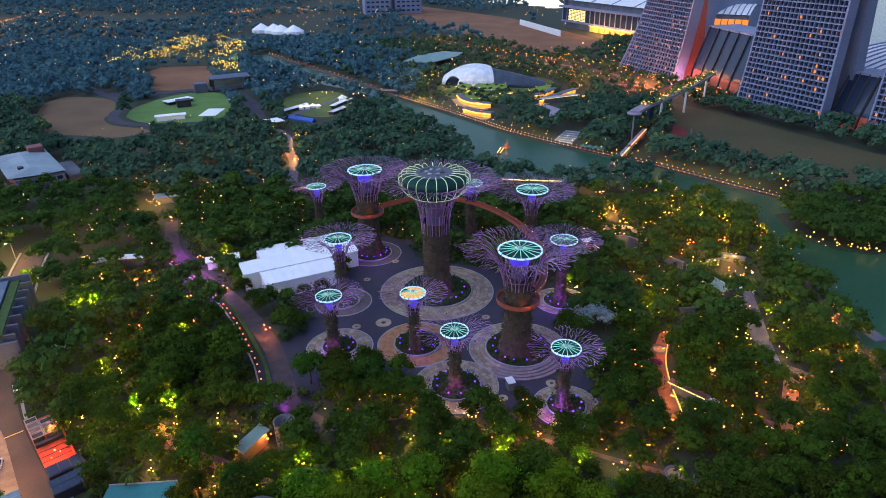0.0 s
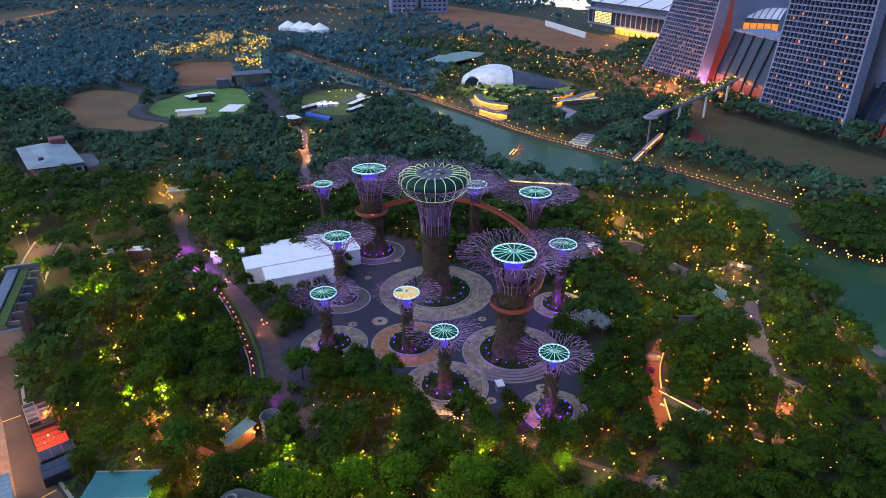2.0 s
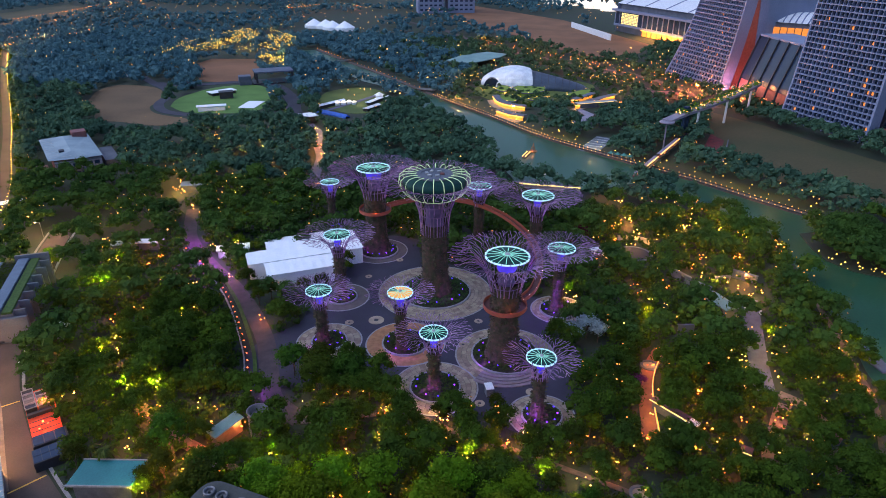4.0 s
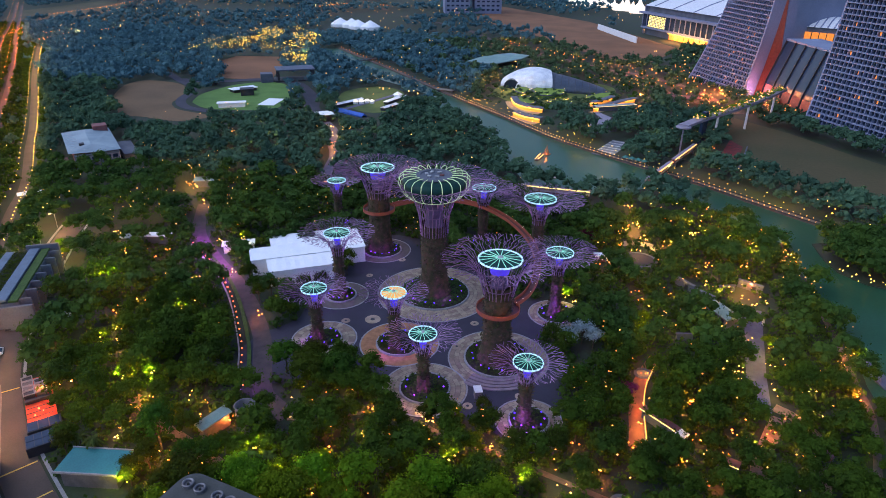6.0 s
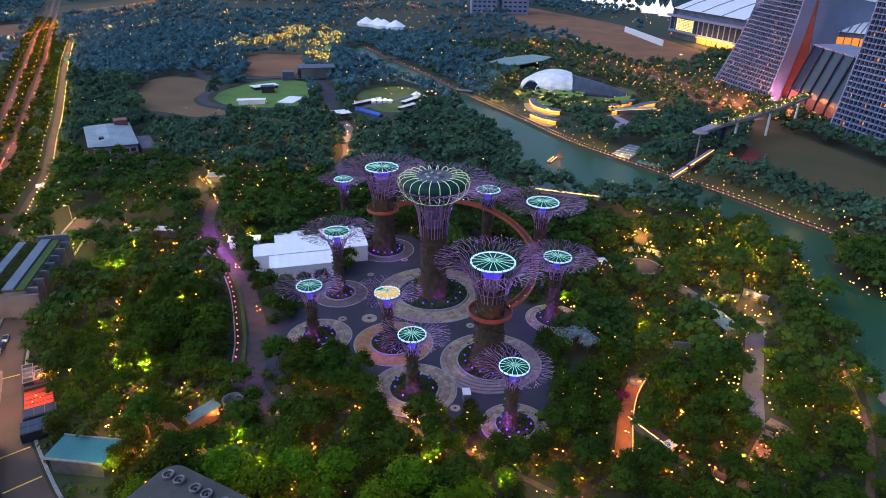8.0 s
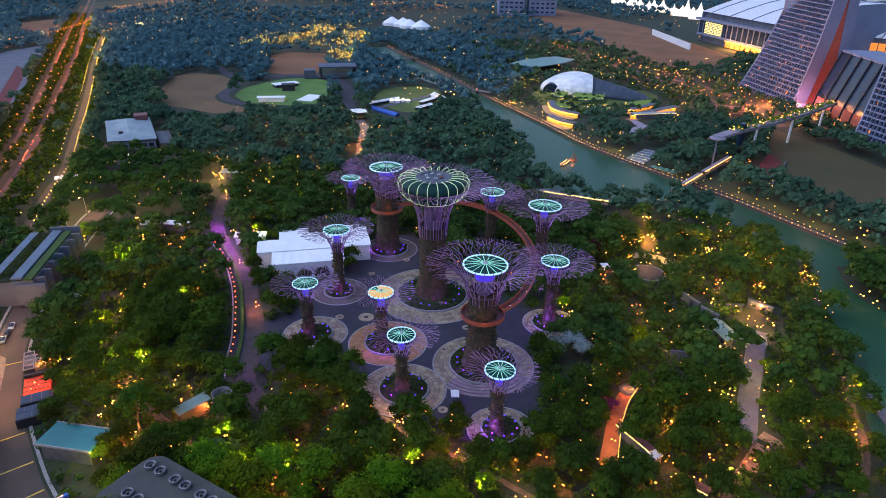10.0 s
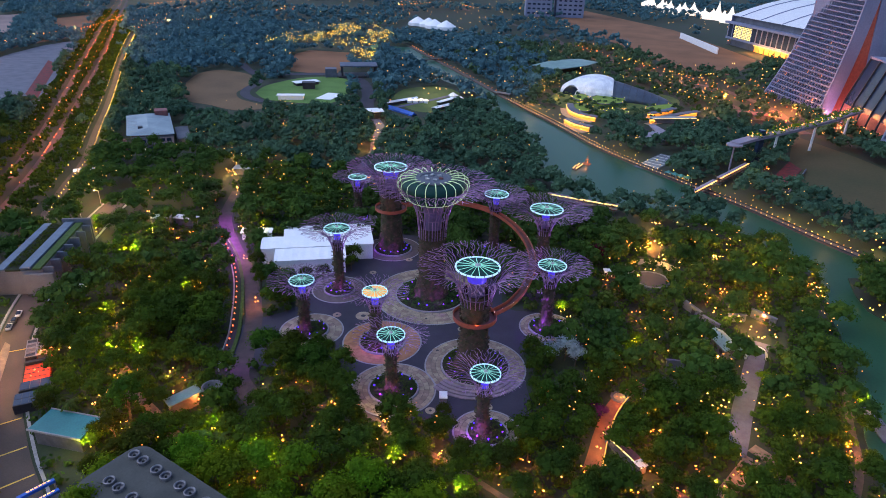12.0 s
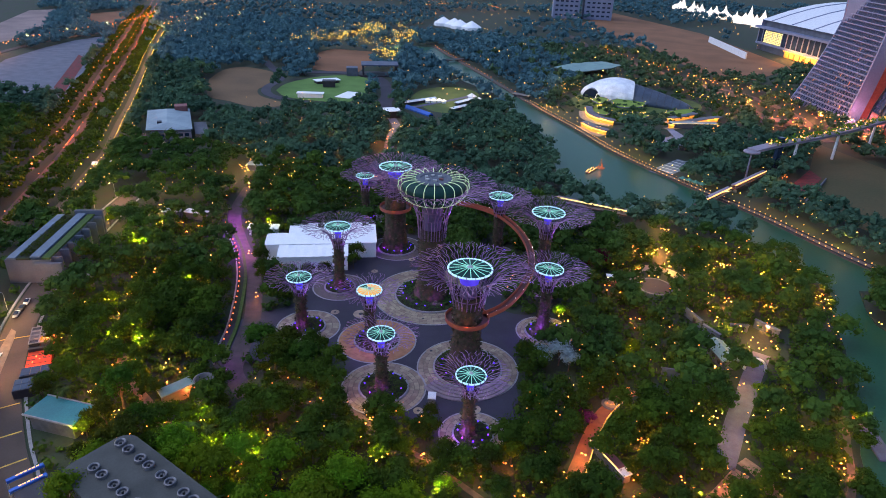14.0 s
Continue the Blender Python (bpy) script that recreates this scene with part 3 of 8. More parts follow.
LAMPS_NORTH = [(-203, 447, "a"), (-192, 436, "a"), (-169, 397, "A"), (-172, 390, "a"), (-171, 373, "a"), (-161, 373, "a"), (-208, 387, "a"), (-207, 353, "a"), (-194, 337, "a"), (-189, 322, "a"), (-181, 319, "a"), (-180, 300, "a"), (-165, 299, "a"), (-196, 512, "a"), (-186, 490, "a"), (-144, 464, "a"), (-262, 405, "g"), (-221, 437, "a"), (-116, 303, "g"), (-153, 321, "a"), (-190, 283, "g"), (-201, 285, "a"), (-202, 270, "a")]
KINDS = {"a": (AMBER, 0.5), "A": (AMBER, 2.4), "o": (ORANGE, 0.55), "O": (ORANGE, 2.2), "g": (GREEN, 0.7), "G": (GREEN, 1.5)}
POOLS = [(-136, 251, VIOLET, 1.2), (-119, 233, VIOLET, 1.5), (-127, 241, VIOLET, 1.5), (-112, 226, VIOLET, 1.0), (-143, 260, VIOLET, 0.8), (-62, 154, VIOLET, 0.3), (-118, 129, (1.0, 0.16, 0.03), 0.8), (-127, 139, (1.0, 0.16, 0.03), 0.7)]
# stronger lamps beyond the grove and across the lake
POOLS += [(-138, 424, ORANGE, 2.4), (-155, 468, AMBER, 2.2), (-148, 446, AMBER, 3.0), (-128, 402, AMBER, 3.0), (64, 596, AMBER, 4.0), (-8, 566, AMBER, 3.0), (-6, 538, AMBER, 3.0), (-20, 622, AMBER, 2.5), (20, 612, AMBER, 3.0), (-44, 640, AMBER, 3.0), (90, 650, AMBER, 5.0), (60, 520, AMBER, 3.0), (-70, 690, AMBER, 4.0), (-95, 720, AMBER, 4.0), (-60, 590, AMBER, 3.0)]
POOLS += [(110, 720, ORANGE, 15.0), (60, 800, ORANGE, 17.5), (0, 880, ORANGE, 17.5), (-80, 975, ORANGE, 20.0), (150, 665, ORANGE, 15.0), (200, 640, ORANGE, 15.0), (235, 545, ORANGE, 4.0), (150, 620, ORANGE, 12.5), (130, 655, ORANGE, 10.0), (170, 690, ORANGE, 15.0), (230, 560, ORANGE, 4.0), (101, 402, AMBER, 1.0), (128, 474, ORANGE, 1.5)]
for zone in (LAMPS_EAST, LAMPS_HOUSE, LAMPS_LAKESIDE, LAMPS_LAKE_EAST, LAMPS_WEST, LAMPS_PATH, LAMPS_WALK, LAMPS_SOUTH, LAMPS_NORTH):
    POOLS += [(x, y, KINDS[k][0], KINDS[k][1] * (1.0 if y < 300 else 2.6)) for x, y, k in zone]
POOLS = [p for p in POOLS if not inside(PLAZA, [p[0]], [p[1]])[0] and not inside(LAKE, [p[0]], [p[1]])[0] and not (-102 < p[0] < -44 and 214 < p[1] < 268)]

# pale-lit lawns round the pavilions across the lake
sheet("garden_lawn", smooth_line([(-45, 690), (-52, 640), (-30, 600), (0, 590), (30, 605), (62, 640), (66, 690), (40, 715), (-10, 720), (-45, 690)], 4)[:-1], 0.08, M["garden"], "lamp-lit lawn round the shell pavilion", "lawn")
WEST_LAWN = smooth_line([(-186, 559), (-194, 608), (-169, 638), (-136, 614), (-126, 546), (-147, 528), (-186, 559)], 4)[:-1]
sheet("garden_lawn_west", WEST_LAWN, 0.08, M["garden"], "green event lawn beside the canal", "lawn")


# ---- the supertrees ----
def branch_cage(bm, r0, z0, zm, R, zr, stems, spacing, rnd, thick=0.13):
    """Steel rods that run up the trunk, then fork and zigzag outwards into a shallow dish."""
    def at(r, a):
        k = min(max((r - r0 * 1.12) / (R - r0 * 1.12), 0.0), 1.06)
        return (r * math.cos(a), r * math.sin(a), zm + (zr - zm) * (1 - max(0.0, 1 - k ** 0.85) ** 3.6))

    old, count = [], stems
    for i in range(stems):
        a = 2 * math.pi * (i + rnd.uniform(-0.15, 0.15)) / stems
        tube(bm, [(r0 * math.cos(a), r0 * math.sin(a), z0), (r0 * 1.03 * math.cos(a), r0 * 1.03 * math.sin(a), (z0 + zm) / 2), at(r0 * 1.12, a)], thick * 1.3, 3)
        old.append((a, at(r0 * 1.12, a)))
    r, odd = r0 * 1.12, 0
    rings = max(7, int((R - r) / (0.78 + R / 40)))
    pitch = (R * 1.02 - r) / rings
    for j in range(rings):
        r, odd = r + pitch, 1 - odd
        count = max(count, int(2 * math.pi * r / spacing))
        fresh = []
        for i in range(count):
            if j > rings - 3 and rnd.random() < 0.14 * (j - rings + 3):
                continue
            a = 2 * math.pi * (i + 0.5 * odd + rnd.uniform(-0.42, 0.42)) / count
            q = at(r + rnd.uniform(-0.32, 0.32) * pitch, a)
            near = sorted(old, key=lambda o: abs((o[0] - a + math.pi) % (2 * math.pi) - math.pi))
            p = near[1 if rnd.random() < 0.38 and len(near) > 1 else 0][1]
            tube(bm, [p, q], thick * (1.0 if j < 4 else 0.8), 3)
            fresh.append((a, q))
        old = fresh


def disc(parent, z, r, kind, rnd):
    """The lit wheel on top: rim, membrane panes, spokes and hub."""
    bm = bmesh.new()
    spun(bm, [(r * 0.945, z), (r, z + 0.05), (r, z + 0.5), (r * 0.95, z + 0.55), (r * 0.925, z + 0.35)], 40, closed=True)
    part("disc_rim", bm, M["frame"], parent, "glowing white disc rim")
    n = 16
    for i in range(n):
        a0, a1 = 2 * math.pi * i / n, 2 * math.pi * (i + 1) / n
        bm = bmesh.new()
        rr = [(r * 0.16, 0.75), (r * 0.92, 0.30)]
        v = [bm.verts.new((q * math.cos(a), q * math.sin(a), z + h)) for a in (a0, (a0 + a1) / 2, a1) for q, h in rr]
        w = [bm.verts.new((q * math.cos(a), q * math.sin(a), z + h - 0.12)) for a in (a0, (a0 + a1) / 2, a1) for q, h in rr]
        for k in (0, 2):
            bm.faces.new((v[k], v[k + 1], v[k + 3], v[k + 2]))
            bm.faces.new((w[k + 2], w[k + 3], w[k + 1], w[k]))
        m = M["amber_panel"] if kind == "amber" and rnd.random() < 0.6 else M["membrane"]
        part("pane", bm, m, parent)
        bm = bmesh.new()
        tube(bm, [(r * 0.12 * math.cos(a0), r * 0.12 * math.sin(a0), z + 0.95), (r * 0.95 * math.cos(a0), r * 0.95 * math.sin(a0), z + 0.5)], 0.013 * r + 0.03, 4)
        part("spoke", bm, M["spoke"], parent)
    bm = bmesh.new()
    spun(bm, [(0.02, z + 1.5), (r * 0.08, z + 1.4), (r * 0.14, z + 1.0), (r * 0.15, z + 0.7)], 16)
    part("hub", bm, M["metal"], parent, "pale dish in the disc's middle")
    for i in range(n):
        a = 2 * math.pi * (i + 0.5) / n
        part("rim_bracket", box(bmesh.new(), r * 0.975 * math.cos(a), r * 0.975 * math.sin(a), z + 0.1, r * 0.08, 0.16, 0.52, math.degrees(a)), M["core_a"], parent)


def crown_house(parent, z):
    """The glazed round house on the tallest tree: bowl of glass, lit ribs, flat grey roof."""
    prof = [(9.2, -7.4), (11.2, -5.6), (12.3, -3.2), (12.5, -1.6), (11.6, -0.5), (9.4, 0.1), (7.2, 0.4)]
    bm = bmesh.new()
    spun(bm, [(r * 0.985, z + h) for r, h in prof], 44)
    part("glass_bowl", bm, M["membrane"], parent, "dark green glass bowl", True)
    for i in range(22):
        a = 2 * math.pi * i / 22
        bm = bmesh.new()
        hook = [(7.0, 1.25), (9.6, 1.55), (12.2, 1.25), (13.6, 0.2), (13.9, -1.6), (13.2, -4.0), (11.4, -6.3), (9.4, -7.6)]
        tube(bm, [(r * math.cos(a), r * math.sin(a), z + h) for r, h in hook], 0.15, 4)
        part("rib", bm, M["rib"], parent, "pale green lit rib")
    bm = bmesh.new()
    spun(bm, [(0.02, z + 0.9), (5.2, z + 0.9), (5.4, z + 1.25), (6.9, z + 1.25), (7.4, z + 0.8), (7.2, z + 0.3)], 40)
    part("roof", bm, M["concrete"], parent, "flat grey roof with a raised edge")
    for r, h in ((9.6, -7.4),):
        bm = bmesh.new()
        tube(bm, [(r * math.cos(a * math.pi / 24), r * math.sin(a * math.pi / 24), z + h) for a in range(49)], 0.10, 4)
        part("ring_beam", bm, M["rib"], parent)
    for k in range(6):
        bm = bmesh.new()
        a = k * 1.05
        box(bm, 3.0 * math.cos(a), 3.0 * math.sin(a), z + 0.88, 1.6, 1.1, 0.7, k * 40, 0.1)
        part("roof_unit", bm, M["metal"] if k else M["brick"], parent)


M["rib"] = lit("pale_yellow_green_lit_rib", (0.62, 0.85, 0.45), 0.30)


def trunk_profile(tr, top, kind):
    flare = 1.55 if kind != "b" else 1.5
    return [(tr * flare, 0.2), (tr * (1 + (flare - 1) * 0.5), top * 0.10), (tr * 1.06, top * 0.3), (tr, top * 0.6), (tr * 1.08, top)]


def supertree(x, y, z, dr, cr, tr, pr, lr, kind, seed):
    rnd = random.Random(100 + seed)
    size = {"a": "tall", "top": "tallest", "b": "slender", "amber": "slender"}[kind]
    words = {"a": "tall purple steel supertree with a planted trunk and lit disc", "top": "tallest supertree with a round glass house on top",
             "b": "slender purple steel supertree with a glowing spoked disc", "amber": "slender supertree whose disc glows amber in places"}[kind]
    t = thing("supertree", x, y, 0.0, words, "supertree", "supertrees of the grove")
    zr = z + 0.9 if kind != "top" else z - 1.0
    zm = z * 0.75 if kind != "top" else z - 15
    skin = zm + (1.0 if kind != "top" else -4.0)
    bm = bmesh.new()
    spun(bm, trunk_profile(tr, skin, kind), 20)
    for v in bm.verts:
        k = 1 + 0.10 * noise.noise(v.co * 0.6 + Vector((seed * 9, 0, 0)))
        v.co.x, v.co.y = v.co.x * k, v.co.y * k
    trunk = part("trunk", bm, M["trunkskin"], t, "trunk clad in dark red and green plants", True)
    # ferns and shrubs that grow out of the trunk
    tufts = []
    for i in range(int(260 * tr / 2)):
        h = rnd.random() ** 0.9 * skin * 0.96
        prof = trunk_profile(tr, skin, kind)
        r = np.interp(h, [p[1] for p in prof], [p[0] for p in prof])
        a = rnd.uniform(0, 2 * math.pi)
        c = np.array((r * math.cos(a), r * math.sin(a), h))
        out = np.array((math.cos(a), math.sin(a), rnd.uniform(-0.4, 0.7)))
        side = np.array((-math.sin(a), math.cos(a), rnd.uniform(-0.5, 0.5)))
        s = rnd.uniform(0.35, 0.9)
        tufts.append([c - side * s * 0.5, c + side * s * 0.5, c + side * s * 0.3 + out * s, c - side * s * 0.3 + out * s])
    tagged(quads("fern_cover", tufts, M["trunkgreen"], trunk), kind="stuff")
    inner = tr * (0.62 if kind != "b" else 0.55)
    bm = bmesh.new()
    spun(bm, [(inner, skin - 1), (inner * 0.9, (skin + z) / 2), (inner * 1.25, z - 1.2), (dr * 0.75, z + 0.1)] if kind != "top"
         else [(inner * 1.2, skin - 1), (inner * 1.1, z - 14), (inner * 1.3, z - 10), (8.4, z - 7.5)], 20)
    part("core", bm, M["core_a"], t, "mauve inner core", True)
    if kind != "top":
        bm = bmesh.new()
        spun(bm, [(inner * 1.08, z - 4.6), (inner * 1.25, z - 2.4), (inner * 1.5, z - 1.1), (dr * 0.78, z - 0.02), (dr * 0.80, z + 0.1)], 20)
        part("light_collar", bm, M["core_b"], t, "collar glowing violet-blue under the disc", True)
    bm = bmesh.new()
    stems = {"a": 24, "top": 30, "b": 17, "amber": 16}[kind]
    branch_cage(bm, tr * 1.1, skin * 0.86, zm, cr, zr, stems, {"a": 0.98, "top": 1.05, "b": 0.80, "amber": 0.80}[kind], rnd, {"a": 0.14, "top": 0.14, "b": 0.115, "amber": 0.11}[kind])
    part("canopy", bm, M["steel"], t, "dish of forking purple steel rods")
    for k in range(1, 3):
        bm = bmesh.new()
        rr = tr * 1.12 + (cr - tr) * (0.02, 0.10)[k - 1]
        zz = zm + (zr - zm) * (0.0, 0.30)[k - 1]
        tube(bm, [(rr * math.cos(a * math.pi / 16), rr * math.sin(a * math.pi / 16), zz) for a in range(33)], 0.14, 4)
        part("hoop", bm, M["steel"], t)
    if kind == "top":
        crown_house(t, z)
    else:
        disc(t, z, dr, kind, rnd)
    return t


M["joint"] = mat("paving_joints", (0.13, 0.11, 0.10), (0.10, 0.085, 0.08), 0.9, scale=0.5)
M["core_a"] = mat("core_mauve", (0.16, 0.11, 0.22), (0.11, 0.08, 0.16), 0.6, scale=0.4)
M["core_b"] = lit("core_blue_lit", (0.10, 0.06, 0.85), 0.5)
for i, row in enumerate(SUPER):
    supertree(*row, i)

# planters and ring pavings
def slab_mesh(r0, r1, da, depth=0.10):
    """One bevelled paving slab of a ring course, about the angle 0."""
    bm = bmesh.new()
    g = 0.05
    a = da / 2 - g / r1
    low = [bm.verts.new((r * math.cos(b), r * math.sin(b), 0.0)) for r, b in ((r0 + g, -a), (r1 - g, -a), (r1 - g, a), (r0 + g, a))]
    top = [bm.verts.new((r * math.cos(b), r * math.sin(b), depth)) for r, b in ((r0 + 2 * g, -a * 0.96), (r1 - 2 * g, -a * 0.96), (r1 - 2 * g, a * 0.96), (r0 + 2 * g, a * 0.96))]
    bm.faces.new(top)
    for k in range(4):
        bm.faces.new((low[k], low[(k + 1) % 4], top[(k + 1) % 4], top[k]))
    bmesh.ops.recalc_face_normals(bm, faces=bm.faces)
    return bm


for i, (x, y, z, dr, cr, tr, pr, lr, kind) in enumerate(SUPER):
    timber = kind == "amber"
    x, y = RING_AT.get(i, (x, y))
    lift = 0.14 + 0.012 * (i % 3)
    bm = bmesh.new()
    spun(bm, [(lr + 0.6, 0.0), (lr + 0.6, lift), (pr, lift), (pr, 0.0)], 56)
    base = tagged(part("ring_paving", bm, M["deck"] if timber else M["joint"]),
                  "round timber deck around a supertree" if timber else "ring of pale stone paving around a supertree", "paving", kind="structure")
    base.location = (x, y, 0)
    part("edge_band", spun(bmesh.new(), [(pr - 0.02, 0.0), (pr - 0.02, lift + 0.05), (pr + 0.5, lift + 0.05), (pr + 0.5, 0.0)], 56), M["kerb"], base, "pale edge band")
    width = pr - lr - 0.7
    if i in (2, 5, 6, 7, 8, 9, 10):
        courses = max(2, int(width / (1.6 if not timber else 2.4)))
        for c in range(courses):
            r0, r1 = lr + 0.65 + width * c / courses, lr + 0.65 + width * (c + 1) / courses
            n = int(2 * math.pi * r1 / (2.0 if i != 2 else 2.9))
            me = bpy.data.meshes.new("slab")
            b = slab_mesh(r0, r1, 2 * math.pi / n, 0.07)
            b.to_mesh(me)
            b.free()
            me.materials.append(M["deck"] if timber else M["paving"])
            for k in range(n):
                o = new("plank" if timber else "slab", me)
                o.parent = base
                o.matrix_basis = pose(0, 0, lift - 0.01, 0, 0, 360 * (k + 0.5 * (c % 2)) / n)
    t = thing("planter", x, y, 0.0, "round raised planter with a grey stone kerb and shrubs", "planter", "round planters under the supertrees")
    bm = bmesh.new()
    spun(bm, [(lr, 0.05), (lr, 0.75), (lr + 0.55, 0.75), (lr + 0.6, 0.05)], 48, closed=True)
    part("kerb", bm, M["kerb"], t, "grey granite seat kerb")
    bm = bmesh.new()
    spun(bm, [(0.05, 1.0), (lr * 0.6, 0.9), (lr, 0.55)], 40)
    part("bed", bm, M["soil"], t, "dark planted bed")
    rnd = random.Random(40 + i)
    shrubs = []
    for k in range(int(lr * lr * 3.2)):
        r, a = lr * math.sqrt(rnd.uniform(0.1, 0.9)), rnd.uniform(0, 6.283)
        for q in range(5):
            s, d = rnd.uniform(0.4, 1.0), rnd.uniform(0, 6.283)
            c = np.array((r * math.cos(a) + rnd.uniform(-0.5, 0.5), r * math.sin(a) + rnd.uniform(-0.5, 0.5), 0.9 + rnd.uniform(0, 0.9)))
            u, v = np.array((math.cos(d), math.sin(d), rnd.uniform(-0.4, 0.4))) * s, np.array((-math.sin(d), math.cos(d), rnd.uniform(-0.6, 0.6))) * s * 0.7
            shrubs.append([c - u / 2, c + v / 2, c + u / 2, c - v / 2])
    tagged(quads("shrubs", shrubs, M["leaf_p"], t, "low dark green shrubs"), kind="stuff")
    lamps = 14 if kind in ("a", "top") else 9
    me = None
    for k in range(lamps):
        a = 2 * math.pi * (k + 0.35 * rnd.random()) / lamps
        bm = bmesh.new()
        rr = lr * 0.8
        cone(bm, rr * math.cos(a), rr * math.sin(a), 1.0, 0.10, 0.10, 0.5, 6)
        f = part("floodlight", bm, M["dark"], t)
        bm = bmesh.new()
        bmesh.ops.create_icosphere(bm, subdivisions=1, radius=0.30, matrix=pose(rr * math.cos(a), rr * math.sin(a), 1.7))
        part("bulb", bm, M["blue_bulb"] if k % 3 else M["violet_bulb"], f, "violet-blue glowing bulb")

# lamps hidden in the canopies and at the trunks' feet
for i, (x, y, z, dr, cr, tr, pr, lr, kind) in enumerate(SUPER):
    k = {"a": 1.0, "top": 1.3, "b": 0.5, "amber": 0.5}[kind]
    glow("canopy_lamp", x, y - 0.0, z * 0.74 if kind != "top" else z - 12, 800 * k, (0.46, 0.28, 1.0), 1.0).location.x += tr * 1.9
    for s in (-1, 1):
        glow("foot_lamp", x + s * (tr * 1.1 + 0.7), y - tr * 1.4 - 0.9, 2.6, (1000 if kind == "b" else 700 if kind == "amber" else 500) * k, (0.42, 0.05, 0.95), 0.5)

# the trees whose trunks are flooded violet
for i in (5, 4, 7):
    x, y, tr = SUPER[i][0], SUPER[i][1], SUPER[i][5]
    for h in (4, 8, 14) if i != 7 else (3.5, 6.5):
        glow("trunk_lamp", x - 1.0, y - tr - 1.5, h, 620, (0.30, 0.06, 1.0), 0.4)

# ---- the skyway ----
SKY_Z = 20.5
SKYLINE = smooth_line([(-48.5, 272.0), (-42, 278), (-33, 283.5), (-20, 284), (-7.5, 279.5), (4, 269), (12.5, 256.5), (18.5, 243), (21.8, 229), (22.4, 214), (20.5, 201), (16.5, 192.5)], 6)
sk = thing("skyway", 0, 0, 0, "curving rust-red aerial walkway hung between two supertrees", "walkway")
part("deck", strip(bmesh.new(), SKYLINE, 2.2, SKY_Z - 0.5, SKY_Z), M["skyway"], sk, "rust-red steel deck")
for side in (-1, 1):
    line = []
    for i, p in enumerate(SKYLINE):
        a, b = np.array(SKYLINE[max(i - 1, 0)]), np.array(SKYLINE[min(i + 1, len(SKYLINE) - 1)])
        d = (b - a) / np.linalg.norm(b - a)
        line.append((p[0] - d[1] * side * 1.2, p[1] + d[0] * side * 1.2))
    part("parapet", strip(bmesh.new(), line, 0.16, SKY_Z - 0.3, SKY_Z + 1.15), M["skylit"], sk, "orange-lit parapet")
    if side == 1:
        for p in line[::3]:
            bm = bmesh.new()
            bmesh.ops.create_icosphere(bm, subdivisions=1, radius=0.08, matrix=pose(p[0], p[1], SKY_Z + 1.3))
            part("bulb", bm, M["white_bulb"], sk)
for i in (0, 6):
    x, y, tr = SUPER[i][0], SUPER[i][1], SUPER[i][5]
    bm = bmesh.new()
    spun(bm, [(tr * 1.12, SKY_Z - 0.5), (tr * 1.12, SKY_Z), (tr + 2.7, SKY_Z), (tr + 2.7, SKY_Z - 0.5)], 36, x, y, True)
    part("landing", bm, M["skyway"], sk, "ring landing around a trunk")
    bm = bmesh.new()
    spun(bm, [(tr + 2.65, SKY_Z - 0.3), (tr + 2.65, SKY_Z + 1.15), (tr + 2.8, SKY_Z + 1.15), (tr + 2.8, SKY_Z - 0.3)], 36, x, y, True)
    part("parapet", bm, M["skylit"], sk, "orange-lit ring parapet")
    glow("landing_lamp", x + 2.5, y - tr - 2.4, SKY_Z + 1.6, 260, (1.0, 0.25, 0.06), 0.3)


# ---- buildings ----
KEEP_OUT = []


def footprint(cx, cy, hx, hy, turn=0.0):
    KEEP_OUT.append((cx, cy, hx, hy, turn))


# white marquee of three joined bays
TENT = thing("marquee", -87.5, 219.5, 0, "large white marquee with three joined ridged roofs", "tent", turn=30)
footprint(-78, 238, 26, 20, 30)
for u0, u1, v0, v1, h in ((0, 30, 0, 12.2, 8.4), (-6.5, 43, 12.4, 24.6, 8.8), (3, 43, 24.8, 37, 8.4)):
    bm = bmesh.new()
    box(bm, (u0 + u1) / 2, (v0 + v1) / 2, 0, u1 - u0, v1 - v0, h - 1.0)
    part("wall", bm, M["fabric"], TENT, "white fabric wall")
    bm = bmesh.new()
    n = 8
    for k in range(n):
        a0, a1 = u0 - 0.4 + (u1 - u0 + 0.8) * k / n, u0 - 0.4 + (u1 - u0 + 0.8) * (k + 1) / n
        vm = (v0 + v1) / 2
        for va, vb, za, zb in ((v0 - 0.4, vm, h - 0.9, h - 0.35), (vm, v1 + 0.1, h - 0.35, h - 0.9)):
            mid = -0.16
            q = [bm.verts.new(c) for c in ((a0, va, za), ((a0 + a1) / 2, va, za + mid), (a1, va, za), (a1, vb, zb), ((a0 + a1) / 2, vb, zb + mid), (a0, vb, zb))]
            bm.faces.new((q[0], q[1], q[4], q[5]))
            bm.faces.new((q[1], q[2], q[3], q[4]))
    bmesh.ops.remove_doubles(bm, verts=bm.verts, dist=0.001)
    part("roof", bm, M["fabric"], TENT, "white stretched roof")


